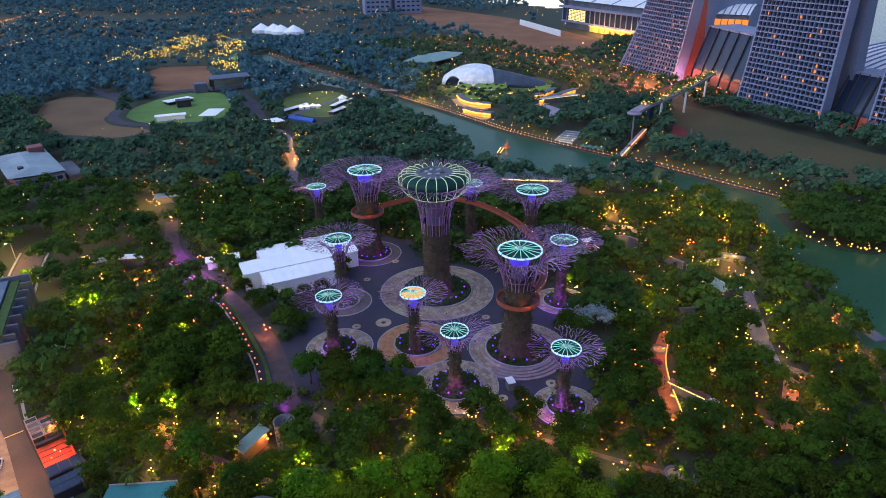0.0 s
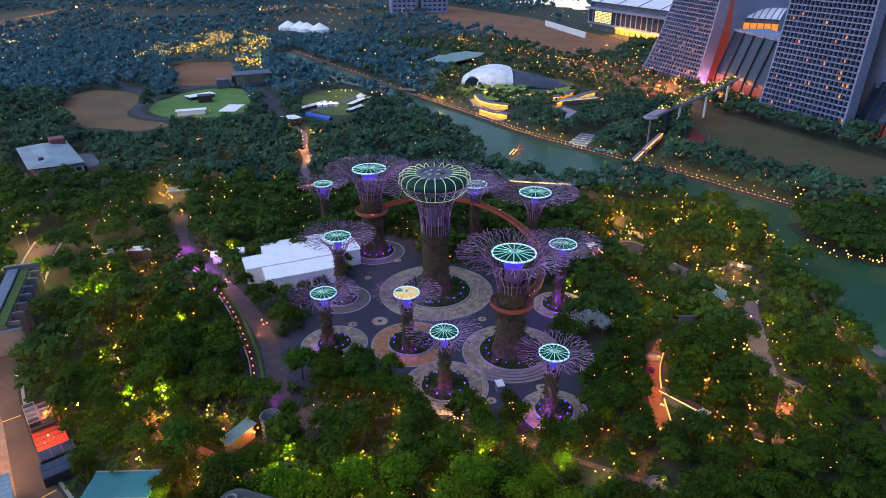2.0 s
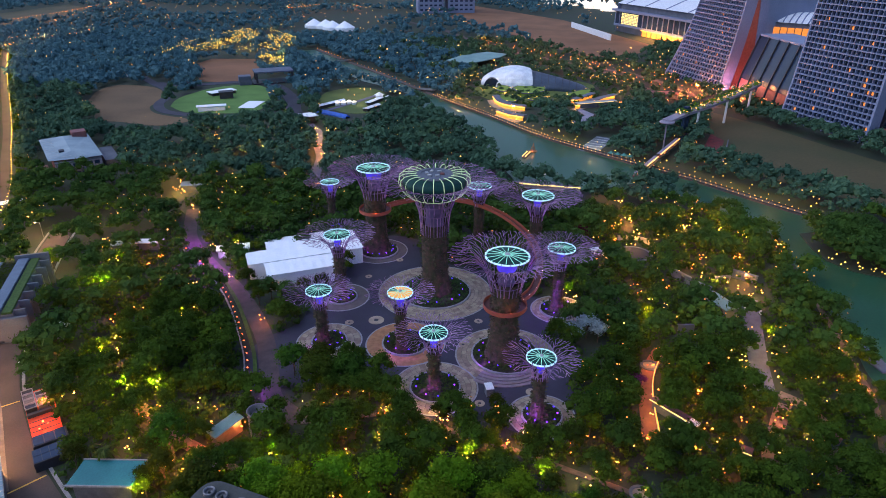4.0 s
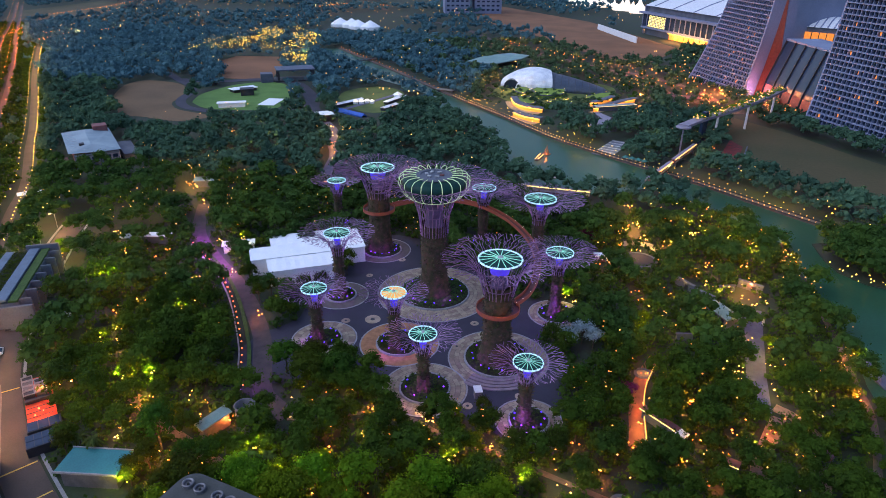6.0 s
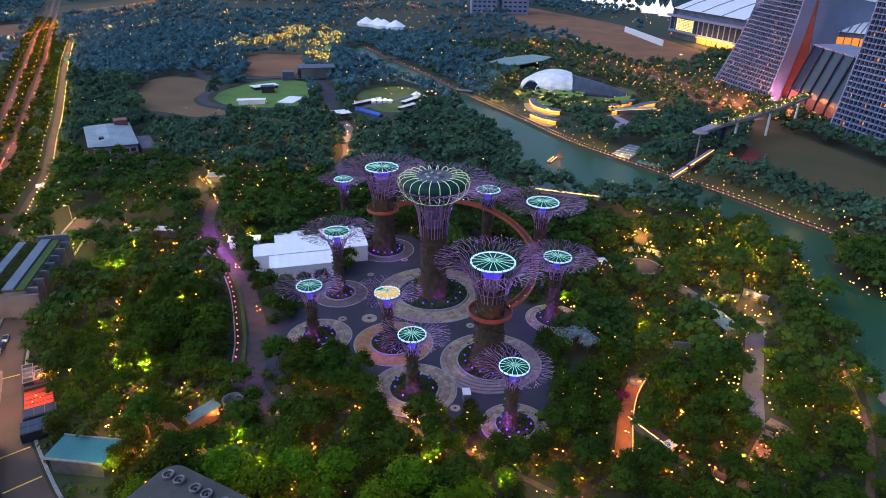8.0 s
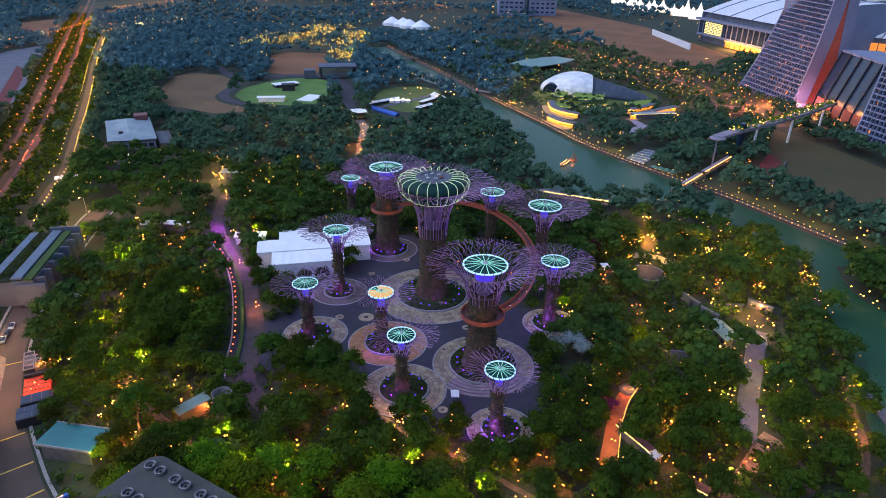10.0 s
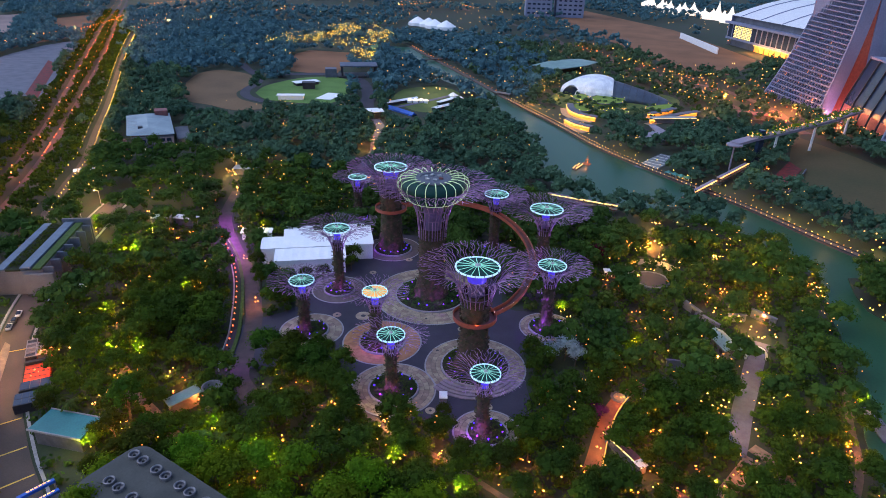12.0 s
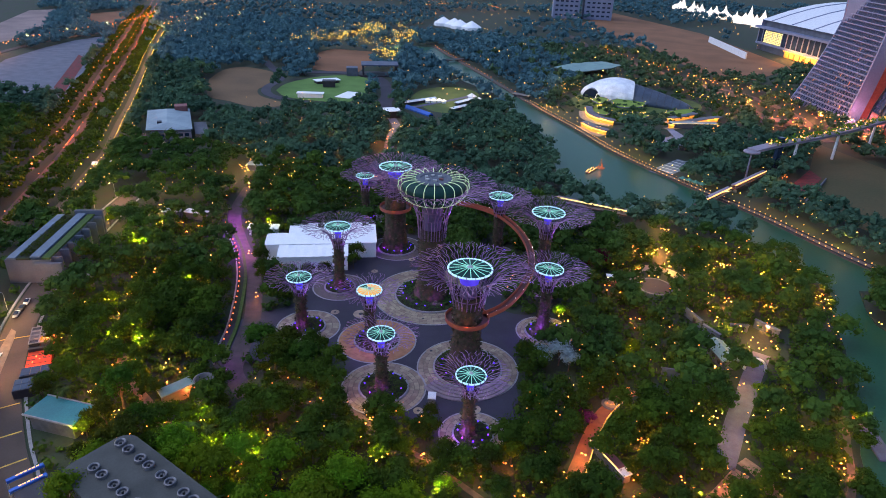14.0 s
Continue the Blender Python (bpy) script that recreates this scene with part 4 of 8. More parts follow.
def block(name, cx, cy, sx, sy, h, turn, wall, roof, label, category="building", lip=0.5, roof_h=0.5):
    """A plain low building: wall body and an overhanging roof slab."""
    t = thing(name, cx, cy, 0, label, category, turn=turn)
    part("wall", box(bmesh.new(), 0, 0, -0.1, sx, sy, h, 0, 0.08), M[wall], t)
    part("roof", box(bmesh.new(), 0, 0, h - 0.1, sx + 2 * lip, sy + 2 * lip, roof_h, 0, 0.1), M[roof], t)
    footprint(cx, cy, sx / 2, sy / 2, turn)
    return t



# pale-roofed hall on the left: long hipped roof, two-storey gallery front, penthouse and side annex
t = thing("garden_hall", -287, 365, 0, "long hall with a pale hipped roof and red-brown walls", "building", turn=-46)
footprint(-282, 362, 40, 22, -46)
part("wall", box(bmesh.new(), -2, 0, -0.1, 54, 24, 10.4, 0, 0.1), M["brick"], t, "red-brown wall")
bm = bmesh.new()
v = [bm.verts.new(p) for p in ((-31, -15, 10.2), (27, -15, 10.2), (31, 4, 10.2), (31, 15, 10.2), (-31, 15, 10.2), (-22, -1, 13.0), (20, -1, 13.0), (22, 3, 12.9))]
for q in ((0, 1, 6, 5), (1, 2, 7, 6), (2, 3, 7), (3, 4, 5, 6, 7), (4, 0, 5), (4, 3, 2, 1, 0)):
    bm.faces.new([v[k] for k in q])
rf = part("roof", bm, M["roof"], t, "pale grey-blue metal roof")
for k in range(14):
    x = -27 + 4.1 * k
    part("seam", box(bmesh.new(), x, -8.0, 11.55, 0.16, 13.0, 0.10), M["metal"], rf)
part("penthouse", box(bmesh.new(), -25, 9, 9.5, 9, 9, 5.2, 0, 0.2), M["brick"], t, "dark red roof penthouse")
part("roof_hatch", box(bmesh.new(), 15, -6, 11.2, 4, 3, 1.8, 0, 0.1), M["dark"], t)
for h, d in ((0.0, 9.0), (4.6, 6.5)):
    part("gallery", box(bmesh.new(), 25 + d / 2, 1, h - 0.1, d, 26, 4.2, 0, 0.1), M["bridge"] if h else M["concrete"], t, "two-storey gallery front")
    for k in range(6):
        part("window", box(bmesh.new(), 25.06 + d, -9 + 4.0 * k, h + 1.1, 0.16, 2.9, 2.1), M["lit_white"] if (k, h) in ((0, 0.0), (1, 0.0)) else M["glass"], t)
    part("parapet", box(bmesh.new(), 25 + d, 1, h + 4.1, 0.5, 26.4, 0.7, 0, 0.05), M["concrete"], t)
part("annex", box(bmesh.new(), 8, 21, -0.1, 34, 9, 5.0, 0, 0.1), M["concrete"], t, "low grey side annex")
part("porch", box(bmesh.new(), 24, -19, -0.1, 12, 7, 6.0, 0, 0.1), M["brick"], t)

# terraced building with planted roof decks beside the road
t = thing("terraced_building", -180, 188, 0, "long terraced building with planted roof strips and bare concrete fins", "building", turn=28)
footprint(-179, 188, 12, 26, 28)
part("wall", box(bmesh.new(), -2, 0, -0.1, 18, 46, 10.8, 0, 0.1), M["concrete"], t, "grey concrete wall")
for x, z, w, m in ((-8.2, 11.0, 3.4, "roof_blue"), (-3.6, 10.75, 5.4, "soil"), (1.2, 11.6, 4.0, "roof_blue"), (5.2, 11.0, 3.2, "hedge")):
    M.setdefault("hedge", mat("clipped_hedge", (0.06, 0.11, 0.02), (0.04, 0.08, 0.015), 0.9, scale=0.8, fine=4.0, bump=1.0))
    part("roof_strip", box(bmesh.new(), x, 0, z - 0.2, w, 46.6, 0.9 if m != "roof" else 0.5, 0, 0.12), M[m], t, "planted roof strip" if m != "roof" else "blue-grey metal roof strip")
for k in range(7):
    part("fin", box(bmesh.new(), 8.6, -21 + k * 7, 0, 4.2, 0.7, 11.2, 0, 0.08), M["concrete"], t, "tall concrete fin")
panel_row_y = [(-17.5 + 7 * k) for k in range(6)]
for yy in panel_row_y:
    part("window", box(bmesh.new(), 7.1, yy, 1.0, 0.2, 5.4, 7.0), M["glass"], t)
part("end_wall", box(bmesh.new(), 4.0, 24.2, 0, 12.5, 1.2, 13.4, 0, 0.1), M["concrete"], t, "pale end wall")
part("end_wall", box(bmesh.new(), 6.0, -24.2, 0, 11.0, 1.2, 9.8, 0, 0.1), M["concrete"], t)
shr = []
lr = random.Random(5)
for k in range(500):
    c = np.array((-3.6 + lr.uniform(-2.4, 2.4), lr.uniform(-22, 22), 11.6 + lr.random() * 0.8))
    a, sz = lr.uniform(0, 6.28), lr.uniform(0.5, 1.2)
    u, w = np.array((math.cos(a), math.sin(a), lr.uniform(-.5, .5))) * sz, np.array((-math.sin(a), math.cos(a), lr.uniform(-.5, .5))) * sz
    shr.append([c - u / 2, c + w / 2, c + u / 2, c - w / 2])
tagged(quads("roof_shrubs", shr, M["leaf"], t), kind="stuff")
# neighbour with a pale ribbed roof by the road
t = thing("roadside_shed", -112, 93, 0, "pale blue-grey roadside building with a ribbed metal roof", "building", turn=44)
footprint(-112, 93, 9, 15, 44)
part("wall", box(bmesh.new(), 0, 0, -0.1, 17, 30, 7, 0, 0.1), M["concrete"], t)
part("roof", box(bmesh.new(), 0, 0, 6.9, 18.5, 31.5, 0.5, 0, 0.1), M["roof"], t, "ribbed pale roof")
for k in range(16):
    part("roof_rib", box(bmesh.new(), 0, -15 + 2 * k, 7.38, 18.4, 0.22, 0.16), M["metal"], t)
t = thing("roadside_kiosk", -172, 146, 0, "low white roadside kiosk roof among shrubs", "building", turn=35)
footprint(-172, 146, 6, 7, 35)
part("wall", box(bmesh.new(), 0, 0, -0.1, 8, 12, 4, 0, 0.1), M["concrete"], t)
part("roof", box(bmesh.new(), 0, 0, 3.9, 9.4, 13.4, 0.5, 0, 0.1), M["white"], t, "flat white roof")

# dark roof with pairs of ring vents
t = thing("plant_building", -33.1, 93.3, 0, "low plant building with a dark rounded roof and ring vents", "building", turn=-13)
footprint(-33.1, 93.3, 23, 9, -13)
corner = []
for cx, cy, a0 in ((23, 9.3, 0), (-23, 9.3, 90), (-23, -9.3, 180), (23, -9.3, 270)):
    corner += [((cx - math.copysign(4, cx)) + 4 * math.cos(radians(a0 + 15 * k)), (cy - math.copysign(4, cy)) + 4 * math.sin(radians(a0 + 15 * k))) for k in range(7)]
part("wall", prism(bmesh.new(), corner, -0.1, 11.6), M["concrete"], t, "grey wall")
part("roof", prism(bmesh.new(), [(x * 1.03, y * 1.03) for x, y in corner], 11.5, 12.4), M["roof_d"], t, "dark grey roof with rounded corners")
vent_at = [(-18.6 + 9.1 * k, 5.4) for k in range(5)] + [(-15.5 + 9.1 * k, -3.2) for k in range(4)]
for x, y in vent_at:
    for dx in (-1.85, 1.85):
        bm = bmesh.new()
        spun(bm, [(1.45, 12.3), (1.45, 13.3), (1.25, 13.4), (1.0, 13.2), (0.95, 12.6), (0.02, 12.5)], 20, x + dx, y)
        vn = part("vent", bm, M["ventring"], t, "round metal ring vent")
        bm = bmesh.new()
        spun(bm, [(0.30, 12.5), (0.32, 13.25), (0.02, 13.35)], 10, x + dx, y)
        part("cap", bm, M["roof_d"], vn)

# teal flat roof among hedges
t = thing("teal_roofed_house", -85.6, 111.0, 0, "small house with a flat teal roof sunk among hedges", "building", turn=8)
footprint(-88, 110.5, 7, 3.0, 8)
part("wall", box(bmesh.new(), 0, 0, -0.1, 15, 7.4, 5.6, 0, 0.1), M["tank"], t)
part("roof", box(bmesh.new(), 0, 0, 5.4, 17, 9, 0.5, 0, 0.15), M["teal"], t, "flat teal roof sheet")
for sgn in (-1, 1):
    part("gutter", box(bmesh.new(), 0, sgn * 4.65, 5.45, 17.2, 0.35, 0.6), M["kerb"], t)

# red yard with parked boxes beside the road
t = thing("service_yard", -125.8, 135.2, 0, "red floodlit service yard with a row of framed white stalls", "yard", turn=46)
footprint(-127, 134.5, 4, 14, 46)
part("floor", box(bmesh.new(), 0, 0, -0.1, 7.6, 27, 0.45, 0, 0.05), M["redfloor"], t, "red painted floor")
for k in range(4):
    part("floor_strip", box(bmesh.new(), 0, -11.5 + 2.6 * k, 0.34, 7.4, 0.24, 0.10), M["dark"], t)
part("divider", box(bmesh.new(), 0, -0.6, 0.3, 7.4, 1.4, 1.2, 0, 0.06), M["dark"], t, "dark dividing wall")
for i in range(2):
    for k in range(4 - i):
        x, y = -2.2 + 3.4 * i, 2.2 + 2.9 * k
        st = part("stall", box(bmesh.new(), x, y, 0.33, 2.9, 2.2, 2.0, 0, 0.08), M["tank"] if (i + k) % 3 else M["dark"], t, "framed market stall")
        for e in (-1.5, 1.5):
            part("stall_beam", box(bmesh.new(), x + e, y, 2.2, 0.22, 2.7, 0.3), M["kerb"], st)
        for e in (-1.2, 1.2):
            part("stall_beam", box(bmesh.new(), x, y + e, 2.26, 2.8, 0.22, 0.3), M["kerb"], st)
part("back_wall", box(bmesh.new(), 4.0, 0, 0, 0.35, 27, 1.8), M["redfloor"], t)
part("end_block", box(bmesh.new(), 0.5, -16.2, -0.1, 9.0, 5.0, 2.4, 0, 0.1), M["dark"], t, "dark flat-roofed end block")
for k in range(3):
    part("roof_panel", box(bmesh.new(), -2.4 + 2.8 * k, -16.2, 2.3, 2.5, 4.2, 0.14), M["glass"], t, "blue-black roof panel")
# pale lay-by, yellow cross markings and the road gate
tagged(part("lay_by", prism(bmesh.new(), [(-146.8, 139.5), (-143.6, 138.9), (-139.2, 134.8), (-124.8, 119.4), (-112, 106), (-115, 103), (-127, 116), (-136, 126)], -0.1, 0.24), M["paving"]), "pale lay-by beside the road", "pavement", kind="structure")
for x, y in ((-138.4, 136.8), (-108.7, 110.5), (-83.2, 95.8), (-96, 100.5)):
    i = min(range(len(ROAD)), key=lambda q: math.hypot(ROAD[q][0] - x, ROAD[q][1] - y))
    d = np.array(ROAD[min(i + 1, len(ROAD) - 1)]) - np.array(ROAD[i - 1])
    d = d / np.linalg.norm(d)
    c = np.array(ROAD[i])
    o = np.array((-d[1], d[0])) * 4.6
    tagged(part("road_marking", strip(bmesh.new(), [tuple(c - o), tuple(c + o)], 0.5, 0.1, 0.185), M["line"]), "yellow line painted across the road", "marking", kind="structure")
t = thing("road_gate", -71.9, 89.6, 0, "dark blue gate beams over the road with glowing orange lamps", "gate", turn=69)
footprint(-66, 89, 8, 7, 69)
for off in (0.0, -4.3):
    g = part("beam", box(bmesh.new(), 0.4 + off * 0.12, off, 5.6, 8.6, 1.1, 0.9, 0, 0.06), M["bluecloth"], t, "dark blue beam")
    for k in range(6):
        part("lamp", box(bmesh.new(), -1.4 + off * 0.12 + 0.95 * k, off + 0.1, 6.5, 0.7, 0.34, 0.14, 0, 0.04), M["strip_o"], g, "glowing orange lamp")
    for e in (-3.8, 4.5):
        part("post", cone(bmesh.new(), e + off * 0.12, off, -0.1, 0.22, 0.22, 5.8, 8), M["metal"], t)
part("roof", box(bmesh.new(), 0, -10.4, 5.5, 7.6, 11, 0.5, 0, 0.08), M["dark"], t, "dark flat roof")
for px, py in ((-3.2, -6), (3.2, -6), (-3.2, -15), (3.2, -15)):
    part("post", cone(bmesh.new(), px, py, -0.1, 0.22, 0.22, 5.8, 8), M["metal"], t)
t = thing("garden_canopy", -147.4, 175.6, 0, "small round white canopy among the trees", "canopy")
footprint(-147.4, 175.6, 3, 3)
bm = bmesh.new()
spun(bm, [(0.05, 6.3), (1.3, 6.0), (2.3, 5.4), (2.35, 5.2), (1.2, 5.75), (0.05, 6.0)], 24)
part("cover", bm, M["white"], t, "white round cover", True)
part("post", cone(bmesh.new(), 0, 0, -0.1, 0.15, 0.12, 6.1, 8), M["metal"], t)
t = thing("solar_shed", -108.5, 118, 0, "dark shed with blue-black panels on its roof", "shed", turn=46)
footprint(-108.5, 118, 5, 4, 46)
part("wall", box(bmesh.new(), 0, 0, -0.1, 8.6, 6.4, 3.3, 0, 0.08), M["dark"], t)
for i in range(4):
    for j in range(2):
        part("panel", box(bmesh.new(), -3.1 + 2.05 * i, -1.5 + 3.0 * j, 3.15, 1.9, 2.8, 0.14), M["glass"], t)

# long green-grey shed roof and round tank
t = thing("garden_shed", -64.4, 134.4, 0, "long low shed with a sloping grey-green sheet roof", "shed", turn=65)
footprint(-64.4, 134.4, 4, 1, 65)
part("wall", box(bmesh.new(), 0, 0, -0.1, 9, 2.6, 4.2, 0, 0.05), M["tank"], t)
bm = bmesh.new()
v = [bm.verts.new(p) for p in ((-5.2, -1.9, 4.5), (5.2, -1.9, 4.9), (5.2, 1.9, 5.5), (-5.2, 1.9, 5.1), (-5.2, -1.9, 4.2), (5.2, -1.9, 4.6), (5.2, 1.9, 5.2), (-5.2, 1.9, 4.8))]
for q in ((0, 1, 2, 3), (7, 6, 5, 4), (0, 4, 5, 1), (1, 5, 6, 2), (2, 6, 7, 3), (3, 7, 4, 0)):
    bm.faces.new([v[k] for k in q])
part("roof", bm, M["shedroof"] if "shedroof" in M else M["roof"], t, "grey-green sheet roof")
t = thing("round_tank", -55.6, 137.6, 0, "round grey open-topped tank", "tank")
footprint(-55.6, 137.6, 3, 3)
bm = bmesh.new()
spun(bm, [(2.9, -0.1), (3.0, 8.4), (3.15, 8.8), (2.7, 8.8), (2.6, 7.2), (0.02, 7.0)], 32)
part("shell", bm, M["tank"], t, "ribbed grey shell", True)

# hotel towers with atriums between them
def loft(bm, rows):
    for a, b in zip(rows, rows[1:]):
        n = len(a)
        for k in range(n):
            bm.faces.new((a[k], a[(k + 1) % n], b[(k + 1) % n], b[k]))
    bm.faces.new(rows[-1])
    bmesh.ops.recalc_face_normals(bm, faces=bm.faces)
    return bm


def hotel(x0, y0, x1, y1, lean, lean_b, rear, thick, seed):
    t = thing("hotel_tower", x0, y0, 0, "tall curved hotel tower with a grid of pale balconies", "tower", "three hotel towers")
    d = np.array((x1 - x0, y1 - y0), float)
    L = float(np.linalg.norm(d))
    d /= L
    nrm = np.array((-d[1], d[0]))
    height, storey, cols = 188.0, 4.1, 19
    floors = int(height / storey)

    def face(u, h, back=0.0):
        p = d * L * u + nrm * ((lean + (lean_b - lean) * u) * (1 - (1 - min(h / height, 1.0)) ** 2.2) + back)
        return (p[0], p[1], h)

    bm = bmesh.new()
    loft(bm, [[bm.verts.new(face(u, f * storey, o)) for u, o in ((0.004, 1.7), (0.996, 1.7), (0.996, thick), (0.004, thick))] for f in range(floors + 1)])
    part("body", bm, M["glass"], t, "dark blue glass body")
    bm = bmesh.new()
    loft(bm, [[bm.verts.new((*(d * L * u + nrm * (rear - 20 * (1 - (1 - f * storey / height) ** 1.6) * 0.6 + o))[:2], f * storey)) for u, o in ((0, 0), (1, 0), (1, 10), (0, 10))] for f in range(0, floors + 1, 2)])
    part("rear_leg", bm, M["slab"], t, "pale upright rear leg")
    for u0, u1 in ((-0.012, 0.006), (0.994, 1.016)):
        bm = bmesh.new()
        loft(bm, [[bm.verts.new(face(u, f * storey, o)) for u, o in ((u0, -0.9), (u1, -0.9), (u1, thick + 0.6), (u0, thick + 0.6))] for f in range(floors + 1)])
        part("end_wall", bm, M["slab"], t, "pale smooth end wall")
    def leg(u, f):
        return (*(d * L * u + nrm * (rear - 12 * (1 - (1 - f * storey / height) ** 1.6)))[:2], f * storey)
    if thick > 10:
        for u in (0.02, 0.985):
            bm = bmesh.new()
            loft(bm, [[bm.verts.new(q) for q in (face(u, f * storey, thick), leg(u, f), leg(u + 0.006, f), face(u + 0.006, f * storey, thick))] for f in range(0, 31, 2)])
            part("atrium_glass", bm, M["lit_atrium"], t, "dull red-lit glass between the legs")
    for f in range(1, floors):
        h = f * storey
        bm = bmesh.new()
        loft(bm, [[bm.verts.new((p[0], p[1], h + z)) for p in (face(0.006, h, -0.8), face(0.994, h, -0.8), face(0.994, h, 1.75), face(0.006, h, 1.75))] for z in (0.0, 0.8)])
        part("balcony", bm, M["slab"], t)
    for c in range(1, cols):
        bm = bmesh.new()
        w = 0.2 / L
        loft(bm, [[bm.verts.new(face(u, f * storey, o)) for u, o in ((c / cols - w, -0.55), (c / cols + w, -0.55), (c / cols + w, 1.75), (c / cols - w, 1.75))] for f in range(floors)])
        part("fin", bm, M["slab"], t)
    rnd = random.Random(seed)
    for f in range(2, 28):
        for c in range(cols):
            if rnd.random() < 0.07:
                u0, u1, h = (c + rnd.uniform(0.1, 0.4)) / cols, (c + rnd.uniform(0.6, 0.9)) / cols, f * storey + 1.2
                bm = bmesh.new()
                v = [bm.verts.new(p) for p in (face(u0, h, 1.5), face(u1, h, 1.5), face(u1, h + 2.2, 1.5), face(u0, h + 2.2, 1.5))]
                bm.faces.new(v)
                part("window", bm, M["lit_window"], t, "window lit orange")
    cx, cy = (x0 + x1) / 2 + nrm[0] * 25, (y0 + y1) / 2 + nrm[1] * 25
    footprint(cx, cy, L / 2 + 3, 34, math.degrees(math.atan2(d[1], d[0])))
    return t


hotel(150, 768, 188, 682, 45, 20, 38, 11.0, 1)
hotel(214, 570, 250, 497, 16, 5, 30, 7.5, 2)
hotel(276, 478, 318, 418, 12, 4, 30, 7.5, 3)
glow("tower_foot_light", 193, 674, 5, 30000, (1.0, 0.28, 0.42), 1.0)


def atrium(x0, y0, x1, y1, h, depth, seed):
    """A glazed hall between two towers: sloping glass, dark fins, warm lower storey."""
    t = thing("glass_atrium", x0, y0, 0, "sloping dark glass atrium with upright fins between hotel towers", "atrium")
    d = np.array((x1 - x0, y1 - y0), float)
    L = float(np.linalg.norm(d))
    d /= L
    n = np.array((-d[1], d[0]))

    def pt(u, h_, o):
        p = d * L * u + n * o
        return (p[0], p[1], h_)
    bm = bmesh.new()
    loft(bm, [[bm.verts.new(pt(u, z, o)) for u, o in ((0, a), (1, a), (1, depth), (0, depth))] for z, a in ((0, 0), (h * 0.35, 3), (h, 14))])
    part("glass", bm, M["glass"], t, "blue-grey sloping glass")
    k = 5
    for i in range(k + 1):
        u = i / k
        bm = bmesh.new()
        tube(bm, [pt(u, 0, -0.6), pt(u, h * 0.35, 2.4), pt(u, h + 1.0, 13.6)], 0.9, 4)
        part("fin", bm, M["dark"], t, "dark upright fin")
    part("roof", roof_of(pt, h, depth), M["slab"], t, "pale roof slab")
    for i in range(k):
        bm = bmesh.new()
        v = [bm.verts.new(p) for p in (pt((i + 0.1) / k, 1.0, -0.45), pt((i + 0.9) / k, 1.0, -0.45), pt((i + 0.9) / k, h * 0.28, 1.7), pt((i + 0.1) / k, h * 0.28, 1.7))]
        bm.faces.new(v)
        part("lobby_pane", bm, M["lit_atrium"], t, "dull red-lit lobby glass")
    footprint((x0 + x1) / 2 + n[0] * depth / 2, (y0 + y1) / 2 + n[1] * depth / 2, L / 2, depth / 2, math.degrees(math.atan2(d[1], d[0])))


def roof_of(pt, h, depth):
    bm = bmesh.new()
    loft(bm, [[bm.verts.new(pt(u, z, o)) for u, o in ((-0.02, 13), (1.02, 13), (1.02, depth + 1), (-0.02, depth + 1))] for z in (h, h + 1.6)])
    return bm


atrium(203, 672, 220, 586, 54, 44, 4)
atrium(262, 506, 280, 474, 38, 36, 5)


def vault(name, x0, y0, x1, y1, width, z0, rise, label, ribs=9, material="white"):
    """A long hall roof: shallow vault with raised ribs, on upright walls."""
    t = thing(name, x0, y0, 0, label, "hall")
    d = np.array((x1 - x0, y1 - y0), float)
    L = float(np.linalg.norm(d))
    d /= L
    n = np.array((-d[1], d[0]))
    k = 10

    def pt(u, s, up=0.0):
        p = d * L * u + n * width * s
        return (p[0], p[1], z0 + rise * math.sin(math.pi * (0.12 + 0.76 * s)) + up)
    bm = bmesh.new()
    rows = [[bm.verts.new(pt(u, i / k, q)) for i in range(k + 1)] for u in (0, 1) for q in (0,)]
    for i in range(k):
        bm.faces.new((rows[0][i], rows[1][i], rows[1][i + 1], rows[0][i + 1]))
    low = [[bm.verts.new((*pt(u, s)[:2], -0.1)) for s in (0, 1)] for u in (0, 1)]
    part("roof", bm, M[material], t, "white curved roof", True)
    bm = bmesh.new()
    prism(bm, [tuple((d * L * u + n * width * s)[:2]) for u, s in ((0.01, 0.02), (0.99, 0.02), (0.99, 0.98), (0.01, 0.98))], -0.1, z0 + rise * 0.35)
    part("wall", bm, M["concrete"], t, "grey end wall")
    for u in (0.004, 0.996):
        bm = bmesh.new()
        top = [pt(u, i / k, -0.1) for i in range(k + 1)]
        loft(bm, [[bm.verts.new((q[0] + d[0] * e, q[1] + d[1] * e, q[2])) for q in [*top, (*top[-1][:2], 1.0), (*top[0][:2], 1.0)]] for e in (-0.3, 0.3)])
        part("gable", bm, M["slab"], t, "pale gable wall")
    for i in range(ribs):
        bm = bmesh.new()
        tube(bm, [pt((i + 0.5) / ribs, j / k, 0.3) for j in range(k + 1)], 0.9, 4)
        part("roof_rib", bm, M["slab"], t)
    footprint(x0 + (d * L / 2 + n * width / 2)[0], y0 + (d * L / 2 + n * width / 2)[1], L / 2, width / 2, math.degrees(math.atan2(d[1], d[0])))
    return t, pt, d, n, L


